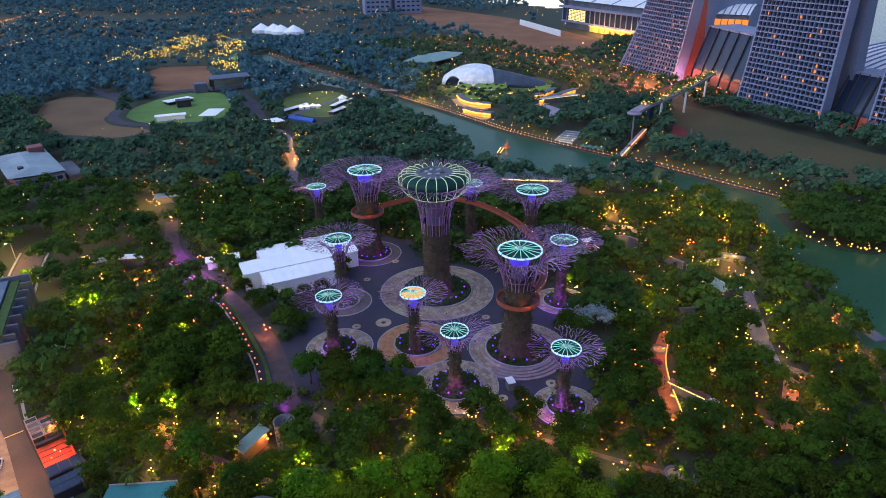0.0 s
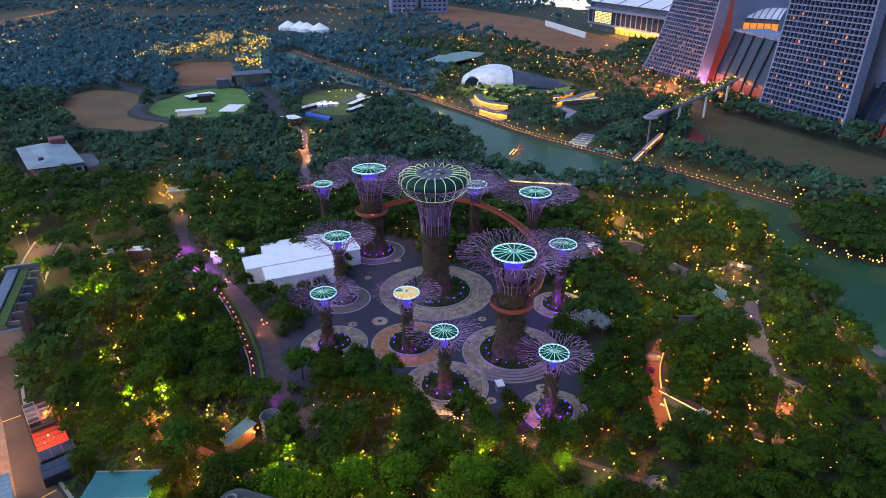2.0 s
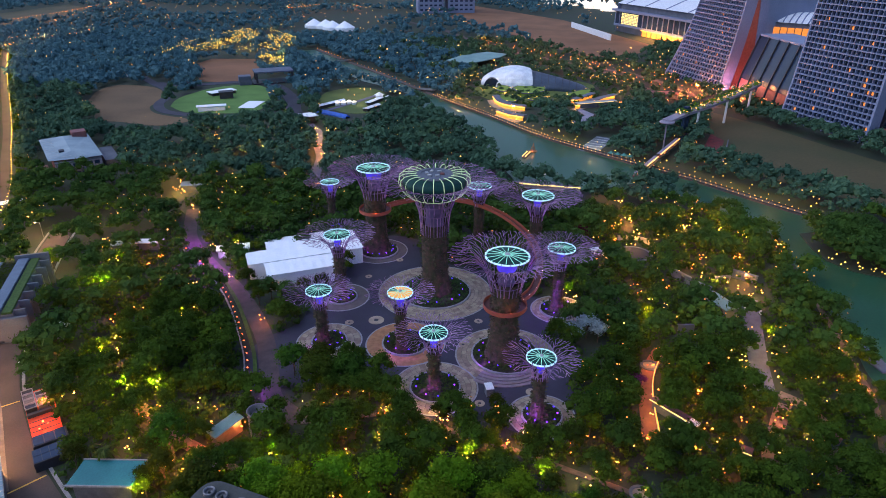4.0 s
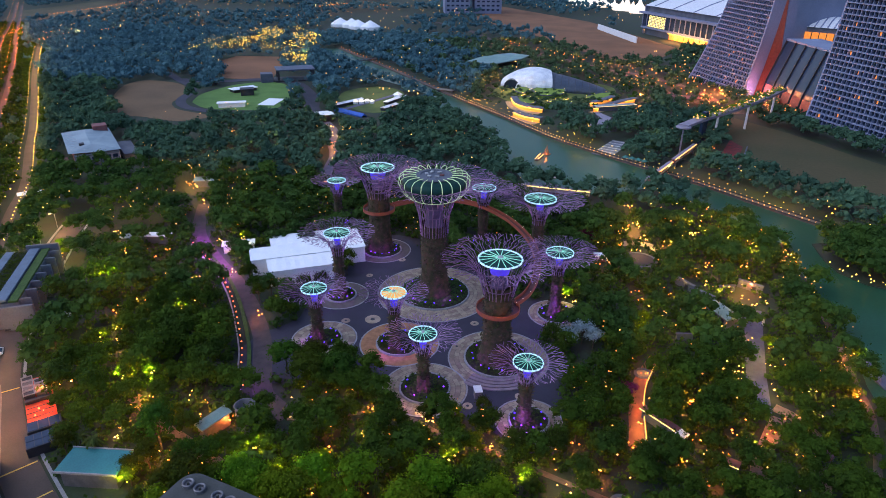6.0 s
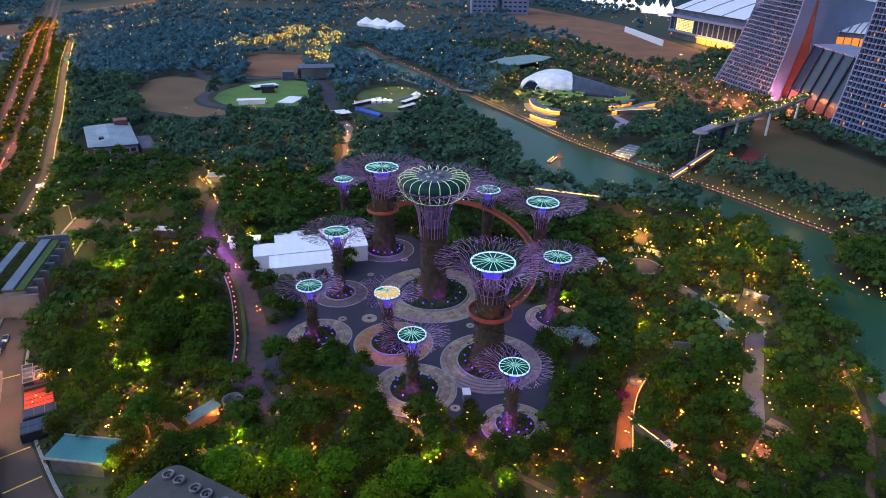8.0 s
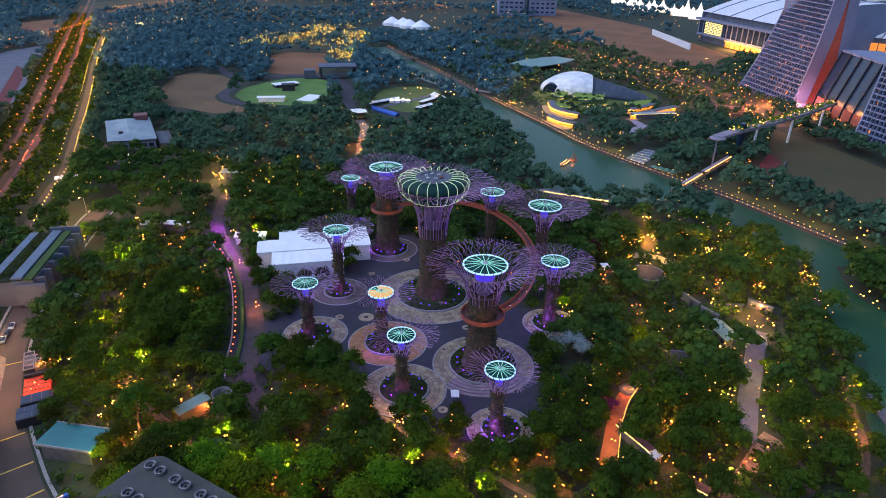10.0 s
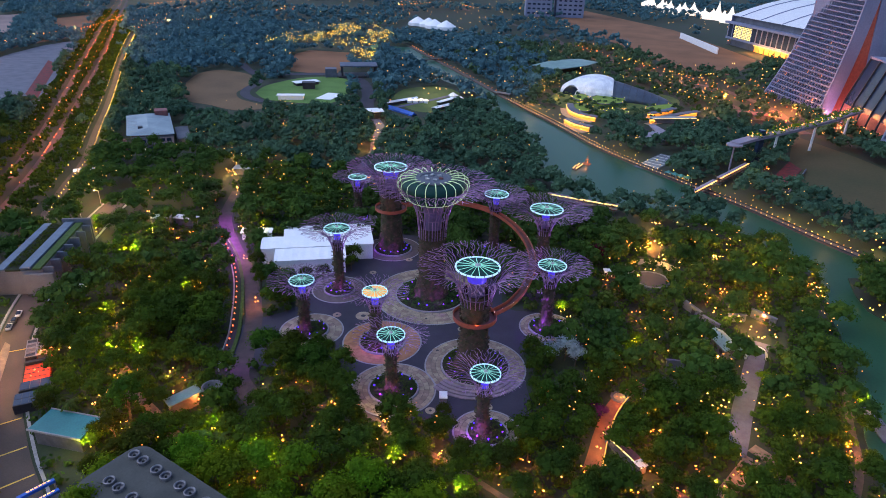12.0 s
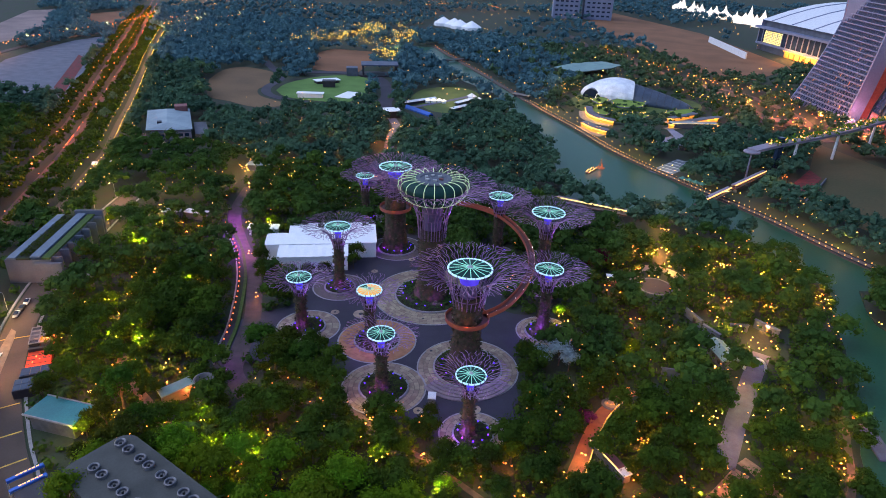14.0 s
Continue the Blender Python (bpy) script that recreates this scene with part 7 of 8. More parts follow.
prnd = np.random.RandomState(3)
GARDEN_OPEN = [(-50, 700), (-64, 640), (-50, 565), (-24, 520), (20, 500), (64, 515), (92, 580), (90, 670), (70, 720), (-20, 735)]
xs, ys = scatter(prnd, -125, 140, 76, 200, 6.1)
wedge = (np.abs(xs - 18) < (ys + 60) * 0.86) & ~clear(xs, ys)
order = np.argsort(ys[wedge])
NEAR = list(zip(xs[wedge][order], ys[wedge][order]))
xs_n, ys_n = np.array(NEAR[262:]).T if len(NEAR) > 262 else (np.zeros(0), np.zeros(0))
NEAR = NEAR[:262]
for x, y in NEAR:
    k = prnd.rand()
    turn = prnd.uniform(0, 360)
    # noise picks the near trees that take the leaf colour with lamplight in it
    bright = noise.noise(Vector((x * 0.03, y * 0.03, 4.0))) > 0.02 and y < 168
    if k < 0.16:
        plant("palm", prnd.randint(20, 23), "leaf_p", x, y, prnd.uniform(0.85, 1.25), turn, "slim palm with arching dark green fronds")
    else:
        kind, seed = TREE_KINDS[prnd.randint(0, len(TREE_KINDS) - (1 if k < 0.9 else 0))]
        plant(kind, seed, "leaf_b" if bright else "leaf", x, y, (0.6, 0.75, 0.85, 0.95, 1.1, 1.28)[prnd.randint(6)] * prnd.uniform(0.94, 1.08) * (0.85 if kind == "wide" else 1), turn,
              "broadleaf tree with garden light put into its yellow-green leaves" if bright else "dark green broadleaf tree with a dense crown")
for x, y, m, kd, sc in ((2.7, 152.5, "leaf_b", "round", 0.8), (12, 159, "leaf", "round", 0.62), (14.7, 151, "leaf", "round", 0.9), (33.9, 144, "leaf", "wide", 0.8), (23.4, 142, "leaf", "round", 1.0),
                        (11.6, 140, "leaf_b", "wide", 0.7), (-3.5, 150, "leaf", "round", 0.8), (40, 152, "leaf_b", "round", 0.85), (42, 162, "leaf", "round", 0.9), (-20, 154, "leaf", "round", 0.8), (40, 176, "leaf", "tall", 0.9)):
    plant(kd, {"round": 2, "wide": 7, "tall": 4}[kd], m, x, y, sc, x * 11, "broadleaf tree at the edge of the plaza")
# the rain trees in front of the plaza
for x, y, s in ((-56, 166, 1.0), (-46, 160, 1.1), (-36, 163, 1.05), (-28, 158, 0.9), (-48, 170, 0.9)):
    plant("wide", 6, "leaf", x, y, s, x * 7, "broad dark rain tree with slim bare stems")
for x, y, s in ((36, 201, 0.9), (41, 205, 1.0), (45, 203, 0.8)):
    plant("round", 2, "leaf_s", x, y, s, x * 9, "pale silver-leaved tree beside the plaza")
plant("round", 3, "leaf_r", 41, 284, 1.1, 20, "dark red-leaved tree beside a path")
for x, y, s in ((57, 178, 0.5), (54.5, 181, 0.42)):
    plant("round", 2, "leaf_m", x, y, s, x * 9, "small magenta-flowering tree beside the red walk")
plant("round", 1, "leaf_r", 38, 281, 0.9, 20, "dark red-leaved tree beside a path")

for x, y, s in ((-84, 213, 0.78), (-78, 215.5, 0.75), (-72, 219, 0.78), (-91, 213, 0.85), (-98, 222, 0.85), (-66, 223, 0.8), (-62.2, 243, 0.95), (-60, 237, 0.75), (-87, 208, 0.8), (-102, 231, 0.8)):
    plant("round", 1, "leaf", x, y, s, x * 5, "small dark tree in front of the marquee")

# the rest of the woods, joined
templates = []
for s in range(6):
    r = np.random.RandomState(60 + s)
    cl = [((c[0], c[1], c[2] + 3.5), q) for c, q in crown_clumps(r, (9.5, 8.5, 11)[s % 3], (6.5, 8, 6)[s % 3], 10)]
    templates.append(leaf_cloud(r, cl, 28, 0.78, 0.74))
back_t = []
for s in range(6):
    r = np.random.RandomState(70 + s)
    cl = [((c[0], c[1], c[2] + 3.5), q) for c, q in crown_clumps(r, (9.5, 8.5, 11)[s % 3], (6.5, 8, 6)[s % 3], 8)]
    back_t.append(leaf_cloud(r, cl, 15, 1.05, 0.8))
far_t = []
for s in range(4):
    r = np.random.RandomState(80 + s)
    cl = [((c[0], c[1], c[2] + 2.5), (q[0] * 1.3, q[1] * 1.3, q[2] * 1.3)) for c, q in crown_clumps(r, 10, 5, 3)]
    far_t.append(leaf_cloud(r, cl, 14, 2.2, 0.86))

dist_t = []
for s in range(4):
    r = np.random.RandomState(85 + s)
    cl = [((c[0], c[1], c[2] + 2.5), (q[0] * 1.4, q[1] * 1.4, q[2] * 1.3)) for c, q in crown_clumps(r, 10, 5, 2)]
    dist_t.append(leaf_cloud(r, cl, 9, 2.8, 0.88))


def woods(name, pts, shapes, rnd, label, low, high):
    out = []
    for x, y in pts:
        q = shapes[rnd.randint(len(shapes))]
        a, s = rnd.uniform(0, 6.283), rnd.uniform(low, high)
        c, d = math.cos(a) * s, math.sin(a) * s
        p = np.stack([q[..., 0] * c - q[..., 1] * d + x, q[..., 0] * d + q[..., 1] * c + y, q[..., 2] * s * rnd.uniform(0.85, 1.2)], axis=-1)
        out.append(p)
    # far, back and lakeside woods take the haze-tinted leaf colours
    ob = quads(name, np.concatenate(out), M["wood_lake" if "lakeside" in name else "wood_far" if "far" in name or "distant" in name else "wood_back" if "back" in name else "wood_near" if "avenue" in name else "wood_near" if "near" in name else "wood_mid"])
    return tagged(ob, label, "woods", kind="stuff")


xs, ys = scatter(prnd, -620, 330, 84, 560, 8.8)
view = (xs > 20 - (ys + 70) * 1.16) & (xs < 20 + (ys + 70) * 0.9) & ~clear(xs, ys) & ~((xs > -125) & (xs < 140) & (ys < 200)) & open_ground(xs, ys)
left = list(zip(xs[view], ys[view]))
rest = list(zip(xs_n, ys_n))
xi, yi = scatter(prnd, 148, 216, 270, 328, 6.0)
ok = inside(ISLAND, xi, yi)
left += list(zip(xi[ok], yi[ok]))
crowns = []
for s, (w, h, fork) in enumerate(((9.5, 5.6, 4.2), (8.0, 7.5, 4.0), (11.0, 5.2, 5.0), (6.5, 5.0, 3.0), (8.8, 6.2, 4.4))):
    r = np.random.RandomState(130 + s)
    crowns.append(leaf_cloud(r, [((c[0], c[1], c[2] + fork), q) for c, q in crown_clumps(r, w, h, 15)], 48, 0.64, 0.68))
woods("near_woods", rest, crowns, prnd, "dense mixed broadleaf trees of the near garden", 0.65, 1.15)
woods("middle_woods", [p for p in left if p[1] < 340], templates, prnd, "dense dark green trees of the garden", 0.85, 1.35)
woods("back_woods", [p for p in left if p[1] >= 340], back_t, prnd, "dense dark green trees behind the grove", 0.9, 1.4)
xs, ys = scatter(prnd, -1200, 420, 560, 1000, 12.5)
thin = (xs > -75) & (xs < 175) & (ys > 490)
view = (xs > 20 - (ys + 70) * 1.16) & (xs < 20 + (ys + 70) * 0.9) & ~clear(xs, ys) & (~thin | (prnd.rand(xs.size) < 0.8)) & ~inside(GARDEN_OPEN, xs, ys) & open_ground(xs, ys) & (~inside(FESTOON, xs, ys) | (prnd.rand(xs.size) < 0.3))
across = xs > -60 - (ys - 560) * 0.25 + prnd.normal(0, 45, xs.size)
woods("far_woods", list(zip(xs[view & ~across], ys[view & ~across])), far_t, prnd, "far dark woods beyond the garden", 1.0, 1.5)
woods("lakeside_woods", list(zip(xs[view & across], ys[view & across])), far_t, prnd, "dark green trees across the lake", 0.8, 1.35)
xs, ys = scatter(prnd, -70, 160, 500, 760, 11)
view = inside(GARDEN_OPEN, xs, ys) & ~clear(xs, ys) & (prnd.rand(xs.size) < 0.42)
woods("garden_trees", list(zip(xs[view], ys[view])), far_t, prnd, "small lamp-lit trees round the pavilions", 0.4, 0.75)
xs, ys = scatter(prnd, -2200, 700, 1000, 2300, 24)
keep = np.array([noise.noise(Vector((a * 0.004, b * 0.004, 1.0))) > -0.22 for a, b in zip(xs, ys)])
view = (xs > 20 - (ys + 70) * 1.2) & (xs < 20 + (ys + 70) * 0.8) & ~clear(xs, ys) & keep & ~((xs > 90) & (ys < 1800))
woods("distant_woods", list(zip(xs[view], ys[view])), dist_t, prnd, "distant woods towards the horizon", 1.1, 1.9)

# rows of low street trees along the expressway and the garden road
av_t = []
for s in range(4):
    r = np.random.RandomState(95 + s)
    cl = [((c[0], c[1], c[2] + 1.6), q) for c, q in crown_clumps(r, 6.5, 4.5, 6)]
    av_t.append(leaf_cloud(r, cl, 7, 1.3, 0.8))
rows = []
for line, offs, gap in ((EXPRESS, (-11.5, -6.5, 6.5, 11.5), 8.0), (EXPRESS_B, (-14, -7.5, 6.5, 11.5), 8.0), (GARDEN_ROAD, (7.0, -8.5), 8.0)):
    for off in offs:
        rows += [(x + prnd.uniform(-1.2, 1.2), y + prnd.uniform(-1.2, 1.2)) for x, y, z in along(line, gap, off) if y < 1000]
rows = [p for p in rows if not any(near_line(q, [p[0]], [p[1]], 4.6)[0] for q in (EXPRESS, EXPRESS_B, GARDEN_ROAD)) and not inside(CARPARK, [p[0]], [p[1]])[0]]
woods("avenue_woods", rows, av_t, prnd, "rows of low yellow-green street trees along the roads", 0.8, 1.3)

# small trees and shrubs set about the pavilion lawns
xs, ys = prnd.uniform(-70, 95, 900), prnd.uniform(585, 735, 900)
a = radians(-16)
off_shell = (abs((xs - 8) * math.cos(a) + (ys - 676) * math.sin(a)) > 57) | (abs(-(xs - 8) * math.sin(a) + (ys - 676) * math.cos(a)) > 25)
off_front = ~near_line([(-29, 596), (-21, 574), (-12, 561), (2, 556)], xs, ys - 2, 9) & ~near_line([(44, 578), (82, 622)], xs, ys - 2, 12)
ok = off_shell & off_front & (prnd.rand(900) < 0.42)
woods("lakeside_shrubs", list(zip(xs[ok], ys[ok])), av_t, prnd, "small lamp-lit trees and shrubs round the shell pavilion", 0.45, 0.95)

# low shrubs that fill the ground under the near trees
bush_t = []
for s in range(4):
    r = np.random.RandomState(90 + s)
    bush_t.append(leaf_cloud(r, [((r.uniform(-1, 1), r.uniform(-1, 1), 0.9), (1.3, 1.3, 1.0)) for k in range(2)], 12, 0.9, 0.6))
xs, ys = scatter(prnd, -170, 150, 76, 340, 4.3)
view = (np.abs(xs - 20) < (ys + 70) * 0.92) & ~clear(xs, ys, True)
ob = woods("undergrowth", list(zip(xs[view], ys[view])), bush_t, prnd, "low dark shrubs under the garden trees", 0.8, 1.9)


# ---- garden lights ----
def bulbs(name, pts, r, material, label):
    """Small round bulbs, too many to count, as one joined mesh of octahedra."""
    o = ((1, 0, 0), (0, 1, 0), (-1, 0, 0), (0, -1, 0), (0, 0, 1), (0, 0, -1))
    f = [(k, (k + 1) % 4, 4) for k in range(4)] + [((k + 1) % 4, k, 5) for k in range(4)]
    co, fa = [], []
    for i, (x, y, z) in enumerate(pts):
        q = r * lrnd.uniform(0.7, 1.25)
        co += [(x + q * a, y + q * b, z + q * c) for a, b, c in o]
        fa += [tuple(6 * i + k for k in t) for t in f]
    me = bpy.data.meshes.new(name)
    me.from_pydata(co, [], fa)
    return tagged(link(name, me, M[material]), label, "lights", kind="stuff")


lrnd = np.random.RandomState(17)


# promenade bulbs in two rows, on short posts
PROM_LIT = [p for p in PROMENADE if -95 < p[0] < 215]
for off in (-2.3, 2.3):
    bulbs("promenade_bulbs", along(PROM_LIT, 3.6, off, 2.0), 0.33, "warm_bulb", "row of warm bulbs on the promenade rail")
    rail = []
    for i, p in enumerate(PROM_LIT):
        a, b = np.array(PROM_LIT[max(i - 1, 0)]), np.array(PROM_LIT[min(i + 1, len(PROM_LIT) - 1)])
        d = (b - a) / np.linalg.norm(b - a)
        rail.append((p[0] - d[1] * off, p[1] + d[0] * off))
    tagged(part("promenade_rail", strip(bmesh.new(), rail, 0.12, 0.9, 1.5), M["dark"]), "grey rail along the promenade", "rail", kind="structure")
bulbs("promenade_bulbs", along([p for p in PROMENADE if p[0] <= -95], 11.0, 2.0, 2.0), 0.45, "orange_bulb", "sparse orange bulbs along the far canal")

# red bollards along the western path
def bollard(x, y, m):
    t = thing("bollard_light", x, y, 0.1, "short path bollard with a glowing red-orange head", "bollard", "bollards along the western path")
    if "bollard" not in TREES:
        a = cone(bmesh.new(), 0, 0, -0.1, 0.12, 0.10, 1.0, 8)
        b = bmesh.new()
        bmesh.ops.create_icosphere(b, subdivisions=1, radius=0.30, matrix=pose(0, 0, 1.1))
        me = []
        for nm, q, mt in (("post", a, M["dark"]), ("head", b, M[m])):
            d = bpy.data.meshes.new(nm)
            q.to_mesh(d)
            q.free()
            d.materials.append(mt)
            me.append(d)
        TREES["bollard"] = me
    for nm, me in zip(("post", "head"), TREES["bollard"]):
        link(nm, me, None, t)


for p in along(BOLLARDS, 4.4, 0.0, 0):
    bollard(p[0], p[1], "red_bulb")

# street lamps on the roads
def street_lamp(x, y, turn, h=8.0):
    t = thing("street_lamp", x, y, 0.1, "slim street lamp with a glowing warm head", "street lamp", "street lamps", turn=turn)
    if "lamp" not in TREES:
        a = bmesh.new()
        tube(a, [(0, 0, -0.1), (0, 0, 7.6), (0.5, 0, 8.0), (1.6, 0, 8.1)], 0.09, 6, 0.06)
        b = box(bmesh.new(), 1.9, 0, 7.95, 0.9, 0.45, 0.22, 0, 0.05)
        me = []
        for nm, q, mt in (("pole", a, M["metal"]), ("head", b, M["street"])):
            d = bpy.data.meshes.new(nm)
            q.to_mesh(d)
            q.free()
            d.materials.append(mt)
            me.append(d)
        TREES["lamp"] = me
    for nm, me in zip(("pole", "head"), TREES["lamp"]):
        link(nm, me, None, t)


M["street"] = lit("street_lamp_head", (1.0, 0.58, 0.24), 9.0)
for i, p in enumerate(along(ROAD_NEAR, 24, 7.4, 0)):
    street_lamp(p[0], p[1], -130)
    if p[1] < 300:
        glow("street_light", p[0] + 1.2, p[1] - 1.4, 7.6, 9500, (1.0, 0.50, 0.16), 0.4)
for line, m in ((EXPRESS, "orange_bulb"), (EXPRESS_B, "orange_bulb")):
    bulbs("road_lights", along(line, 38, 4.5, 8.0) + along(line, 57, -4.5, 8.0), 0.5, m, "far orange road lamps")
    for p in along(line, 48, 0.0, 9.0)[:20]:
        glow("road_light", p[0], p[1], 9, 3800 + 11 * p[1], (1.0, 0.24, 0.05), 1.5)
for line, y0, y1, n in ((EXPRESS, 640, 860, 16), (EXPRESS_B, 600, 830, 16), (EXPRESS, 300, 345, 12)):
    spots = [p for p in along(line, 3.0, lrnd.uniform(-1.6, 1.6), 0.9) if y0 < p[1] < y1]
    bulbs("vehicle_lights", [spots[q] for q in sorted(lrnd.choice(len(spots), min(n, len(spots)), replace=False))], 0.42, "red_bulb", "red tail lights of queuing traffic")
bulbs("road_lights", along(GARDEN_ROAD, 5.5, -4.4, 5.0) + along(GARDEN_ROAD, 13, 3.6, 5.0), 0.42, "yellow_bulb", "yellow lamps along the garden road")
for p in along(GARDEN_ROAD, 30, -2.0, 7.0)[1:]:
    glow("garden_road_light", p[0], p[1], 8, 2200 + 7 * p[1], (1.0, 0.55, 0.10), 1.5)

bulbs("lawn_lights", [(-184, 662, 8), (-170, 655, 8), (-183, 625, 8), (-169, 600, 5), (-159, 608, 5), (-154, 604, 5), (-149, 608, 5), (-158, 584, 4), (-122, 598, 6), (-126, 595, 6), (-113, 578, 8), (-177, 538, 5), (-154, 604, 6)], 0.62, "warm_bulb", "warm lamps round the event lawn")
for x, y, w in ((-166, 598, 3600), (-150, 600, 2600), (-145, 566, 2200), (-124, 590, 2400)):
    glow("lawn_lamp", x, y, 6.0, w, (1.0, 0.66, 0.22), 0.6)

# roads that cross the far woods
FAR_ROADS = ([(-950, 1078), (-960, 1248), (-1000, 1438), (-965, 1547)], [(-705, 795), (-715, 843), (-716, 870)], [(-716, 880), (-700, 912), (-705, 982)], [(-686, 1130), (-678, 1178)], [(-690, 515), (-720, 580), (-743, 664), (-752, 740), (-800, 850)],
             [(-1012, 905), (-1016, 1030)], [(-543, 1404), (-479, 1542), (-398, 1456)], [(-840, 905), (-800, 850), (-752, 868)])
for line in FAR_ROADS:
    ln = smooth_line(line, 4)
    tagged(part("road_far", strip(bmesh.new(), ln, 9.0, -0.1, 0.3), M["road"]), "far road glowing orange under its lamps", "road", kind="structure")
    bulbs("road_lights", along(ln, 10, 3.0, 9.0) + along(ln, 23, -4.0, 9.0), 0.75, "orange_bulb", "far orange road lamps")
    for p in along(ln, 75, 0.0, 9.0):
        glow("road_light", p[0], p[1], 11, 30000, (1.0, 0.34, 0.10), 2.0)

for line in (ROAD_EAST, ROAD_LOOP):
    near = [p for p in line if p[1] < 1000]
    bulbs("road_lights", along(near, 14, 5.0, 7.0) + along(near, 19, -6.0, 7.0), 0.6, "orange_bulb", "orange lamps along the hotel road")
    for p in along(near, 55, 0.0, 9.0):
        glow("road_light", p[0], p[1], 10, 11000, (1.0, 0.34, 0.10), 1.5)

# scattered garden lamps under and between the trees
def sprinkle(n, x0, x1, y0, y1, z0, z1, grid=0.02, cut=-0.1):
    x, y = lrnd.uniform(x0, x1, n * 6), lrnd.uniform(y0, y1, n * 6)
    ok = (np.abs(x - 20) < (y + 60) * 0.9) & ~clear(x, y)
    ok &= np.array([noise.noise(Vector((a * grid, b * grid, 7.7))) > cut for a, b in zip(x, y)])
    x, y = x[ok][:n], y[ok][:n]
    return list(zip(x, y, lrnd.uniform(z0, z1, len(x))))


bulbs("garden_lights", sprinkle(90, -180, 150, 95, 330, 1.5, 7.0), 0.22, "warm_bulb", "small warm garden lamps among the trees")
bulbs("garden_lights", sprinkle(70, 40, 150, 120, 400, 2.0, 9.0), 0.27, "warm_bulb", "small warm garden lamps among the trees")
bulbs("garden_lights", sprinkle(90, -180, 150, 95, 330, 1.5, 7.5), 0.25, "orange_bulb", "small orange garden lamps among the trees")
bulbs("garden_lights", sprinkle(330, -420, 260, 330, 700, 6, 11), 0.40, "warm_bulb", "small warm lamps in the farther garden")
bulbs("garden_lights", sprinkle(190, -90, 130, 470, 820, 4, 9), 0.42, "yellow_bulb", "yellow lamps around the pavilions")
bulbs("garden_lights", sprinkle(420, -1100, 300, 640, 1700, 9, 13, 0.01, -0.3), 0.75, "warm_bulb", "far warm lamps beyond the garden")
bulbs("garden_lights", sprinkle(150, -250, -60, 245, 470, 8, 12), 0.30, "warm_bulb", "small warm lamps in the farther garden")
bulbs("garden_lights", sprinkle(110, 80, 260, 560, 790, 6, 11), 0.5, "orange_bulb", "orange lamps round the hotel drive")
bulbs("garden_lights", sprinkle(30, 44, 150, 150, 335, 6, 10), 0.30, "orange_bulb", "small orange garden lamps among the trees")
bulbs("garden_lights", sprinkle(24, 44, 150, 190, 335, 6, 10), 0.30, "warm_bulb", "small warm garden lamps among the trees")
bulbs("garden_lights", sprinkle(70, -140, 60, 100, 250, 6, 10), 0.26, "orange_bulb", "small orange garden lamps among the trees")
fx, fy = lrnd.uniform(-480, -270, 5200), lrnd.uniform(695, 1020, 5200)
dense = np.array([noise.noise(Vector((a * 0.022, b * 0.013, 3.3))) for a, b in zip(fx, fy)])
ok = inside(FESTOON, fx, fy) & ~inside(BROWN, fx, fy) & (dense > -0.06)
bulbs("festoon_lights", list(zip(fx[ok], fy[ok], lrnd.uniform(8, 15, ok.sum())))[:700], 0.46, "yellow_bulb", "mass of yellow festoon lights around the bare field")
edge = FESTOON[:6]
bulbs("festoon_lights", along(edge, 9, 0.0, 11.0), 0.5, "yellow_bulb", "strings of yellow festoon lights round the garden")
for x, y in ((-450, 800), (-440, 880), (-430, 960), (-390, 850), (-350, 860), (-310, 780), (-300, 730)):
    glow("festoon_glow", x, y, 12, 3500, (1.0, 0.72, 0.14), 2.0)
bulbs("island_lights", [(150 + 50 * (k / 40) + lrnd.uniform(-2, 2), 288 - 16 * math.sin(math.pi * min(1, k / 32)) + lrnd.uniform(-3, 5), lrnd.uniform(1.5, 5)) for k in range(40)], 0.4, "yellow_bulb", "yellow lamps on the lake bank")
bulbs("bridge_lights", [(BRIDGE[i][0] + lrnd.uniform(-3, 3), BRIDGE[i][1] + lrnd.uniform(-3, 3), 23.0) for i in range(4, len(BRIDGE)) for k in range(4)], 0.5, "warm_bulb", "warm lamps among the bridge planting")
for p in along([q for q in PROMENADE if 20 < q[0] < 215], 26, 10.0, 3.0):
    glow("promenade_light", p[0], p[1], 4.0, 2600, (1.0, 0.55, 0.10), 0.5)
bulbs("lakeside_lights", along(PROM_LIT, 12, 8.0, 3.0) + along(PROM_LIT, 19, 12.0, 4.0), 0.42, "yellow_bulb", "yellow lamps behind the promenade")

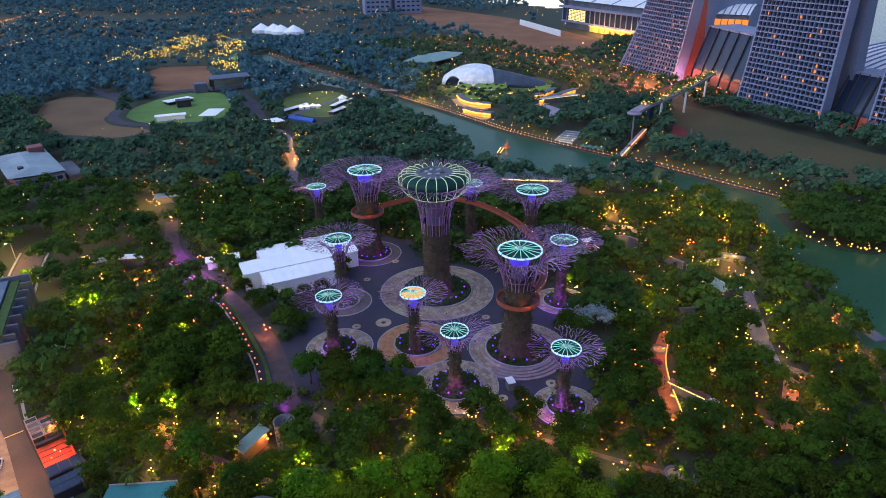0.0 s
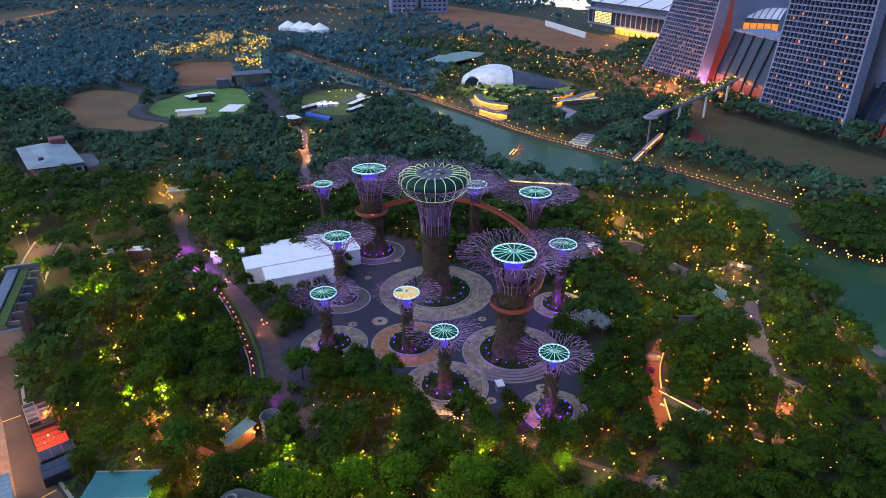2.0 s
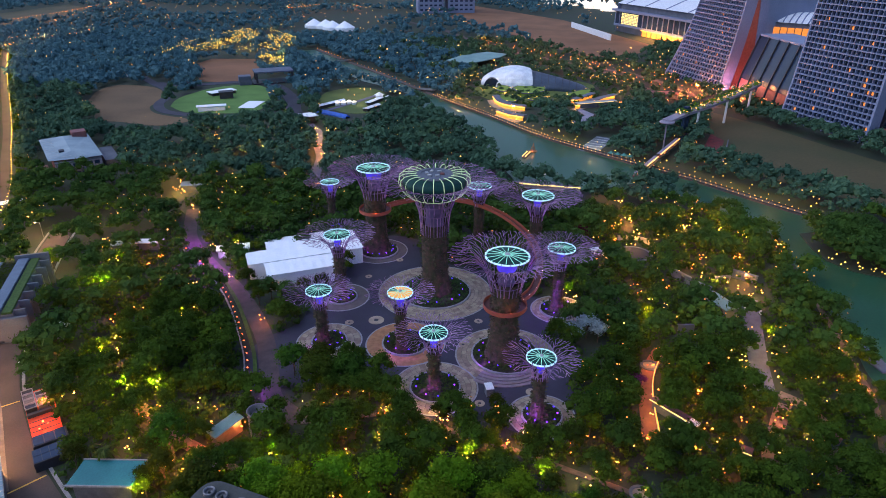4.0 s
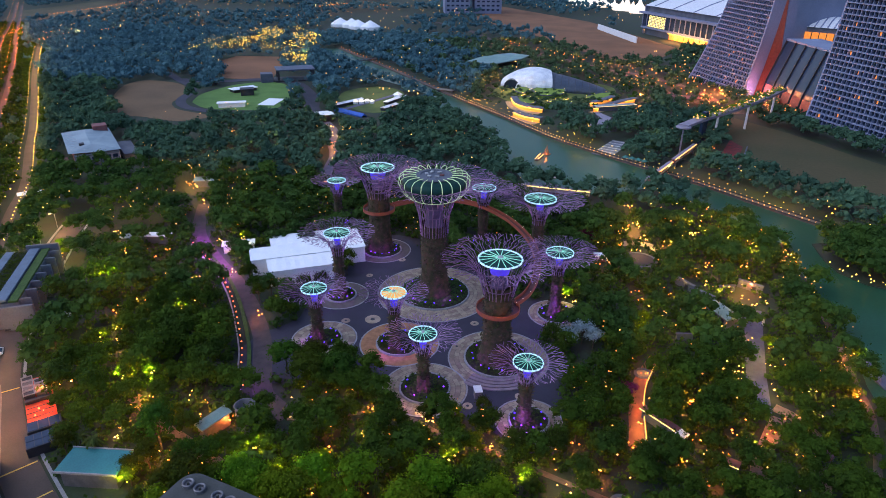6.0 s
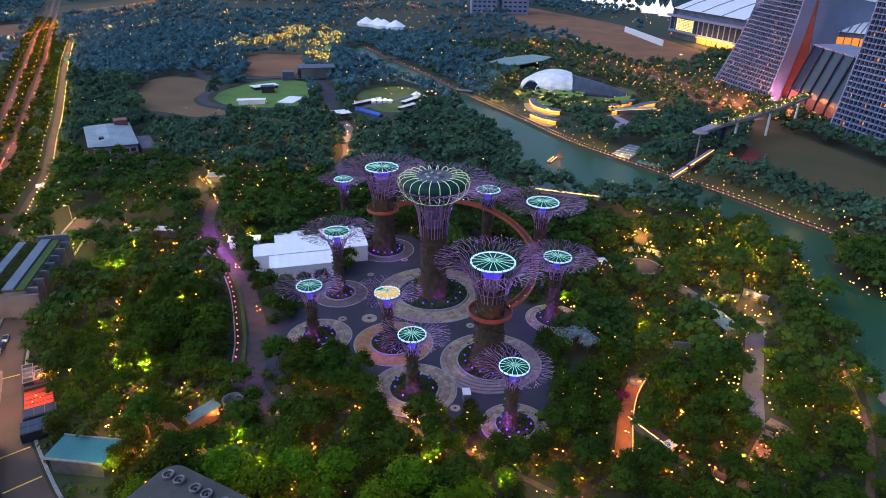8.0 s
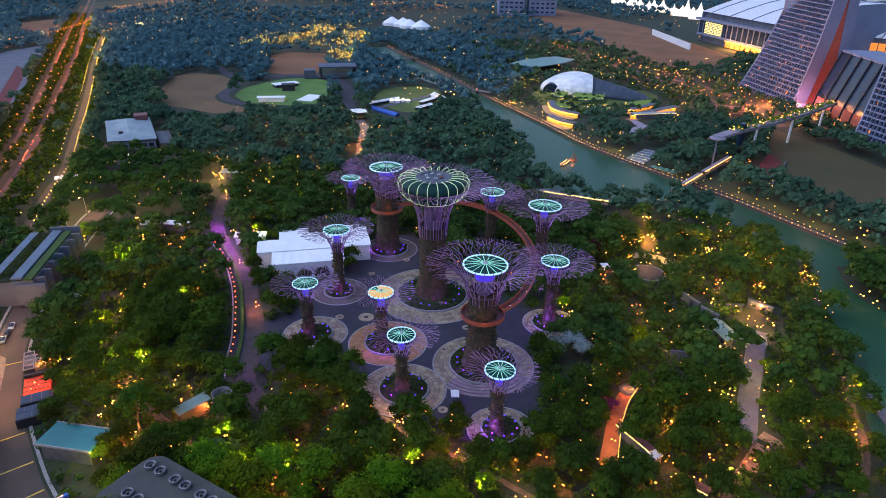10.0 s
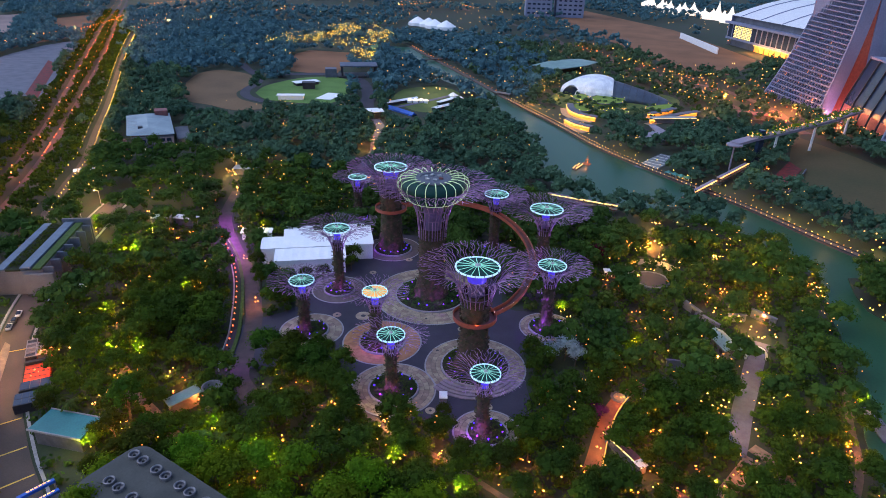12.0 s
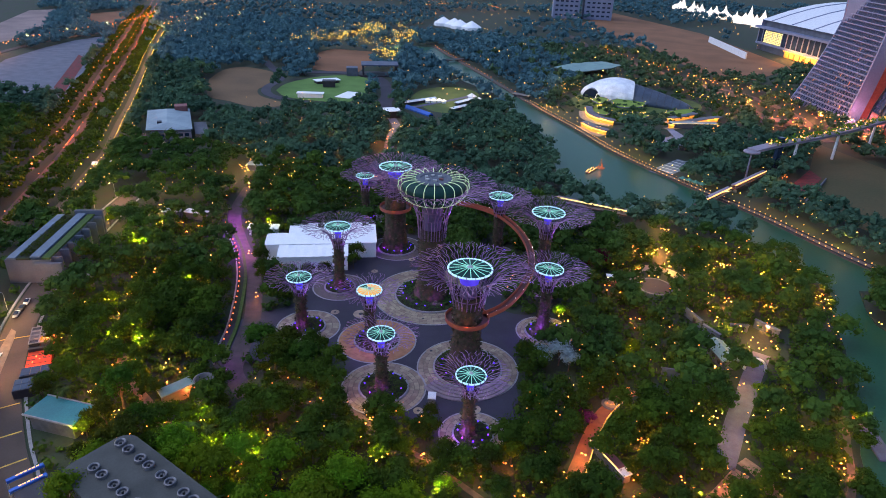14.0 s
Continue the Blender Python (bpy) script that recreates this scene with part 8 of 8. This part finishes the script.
# larger pools of light in the planting
heads = {}
for x, y, c, k in POOLS:
    if c == GREEN and y < 300:
        plant("round", 2, "leaf_b", x, y + 1.2, 0.62 + 0.06 * k, x * 13, "small tree in the lit leaf tint, brightened by lamps before its crown")
        # added lamps float before the crown, well above where a spotlight would stand
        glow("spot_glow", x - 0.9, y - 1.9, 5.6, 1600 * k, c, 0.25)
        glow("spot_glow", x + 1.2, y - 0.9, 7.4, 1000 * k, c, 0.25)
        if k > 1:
            plant("round", 3, "leaf_b", x + 3.0, y - 0.8, 0.46, x * 17, "small tree in the lit leaf tint, brightened by lamps before its crown")
            glow("spot_glow", x + 2.6, y - 2.8, 4.2, 850 * k, c, 0.25)
    else:
        glow("garden_glow", x, y - 0.8, 3.4, 2600 * k, c, 0.4)
    heads.setdefault(c, []).append((x, y, 2.6))
    if c != GREEN:
        heads[c] += [(x + lrnd.uniform(-2.4, 2.4), y + lrnd.uniform(-2.4, 2.4), lrnd.uniform(1.2, 4.0)) for q in range(2 if k < 1 else 5)]
    # extra bulbs among the leaves stand for the glow of lit foliage
    if c == GREEN:
        heads[c] += [(x + lrnd.uniform(-1.5, 1.5), y + lrnd.uniform(-1.2, 1.8), lrnd.uniform(3.2, 5.6)) for q in range(3)]
for c, pts in heads.items():
    m = "yellow_bulb" if c == GREEN or c == (1.0, 0.75, 0.10) else "warm_bulb" if c == AMBER else "orange_bulb" if c == ORANGE else "red_bulb"
    if c != VIOLET:
        bulbs("spotlights", pts, 0.34, m, "spotlights in the planting")

# garden lamps that wash the planting round them
wash = sprinkle(24, -150, 0, 100, 260, 1.6, 2.6, 0.03, -0.2) + sprinkle(26, 0, 150, 110, 340, 1.6, 2.6, 0.03, -0.2) + sprinkle(20, -260, 60, 260, 440, 2, 3, 0.02, -0.2)
wash += along(SOUTH_WALK, 6.5, 1.8, 1.4) + along(GATE_WALK, 23.0, 4.4, 1.4) + along(LAKE_WALK, 12, 2.4, 1.6)
for i, (x, y, z) in enumerate(wash):
    c = (AMBER, ORANGE, (1.0, 0.75, 0.10), AMBER)[i % 4]
    glow("garden_lamp_light", x, y, z + 1.0, 200 * lrnd.uniform(0.5, 1.8) * (1.0 if y < 260 else 2.4), c, 0.3)
for m, k in (("warm_bulb", 0), ("orange_bulb", 1)):
    bulbs("garden_lamps", [p for i, p in enumerate(wash) if i % 2 == k], 0.26, m, "low garden lamps in the planting")
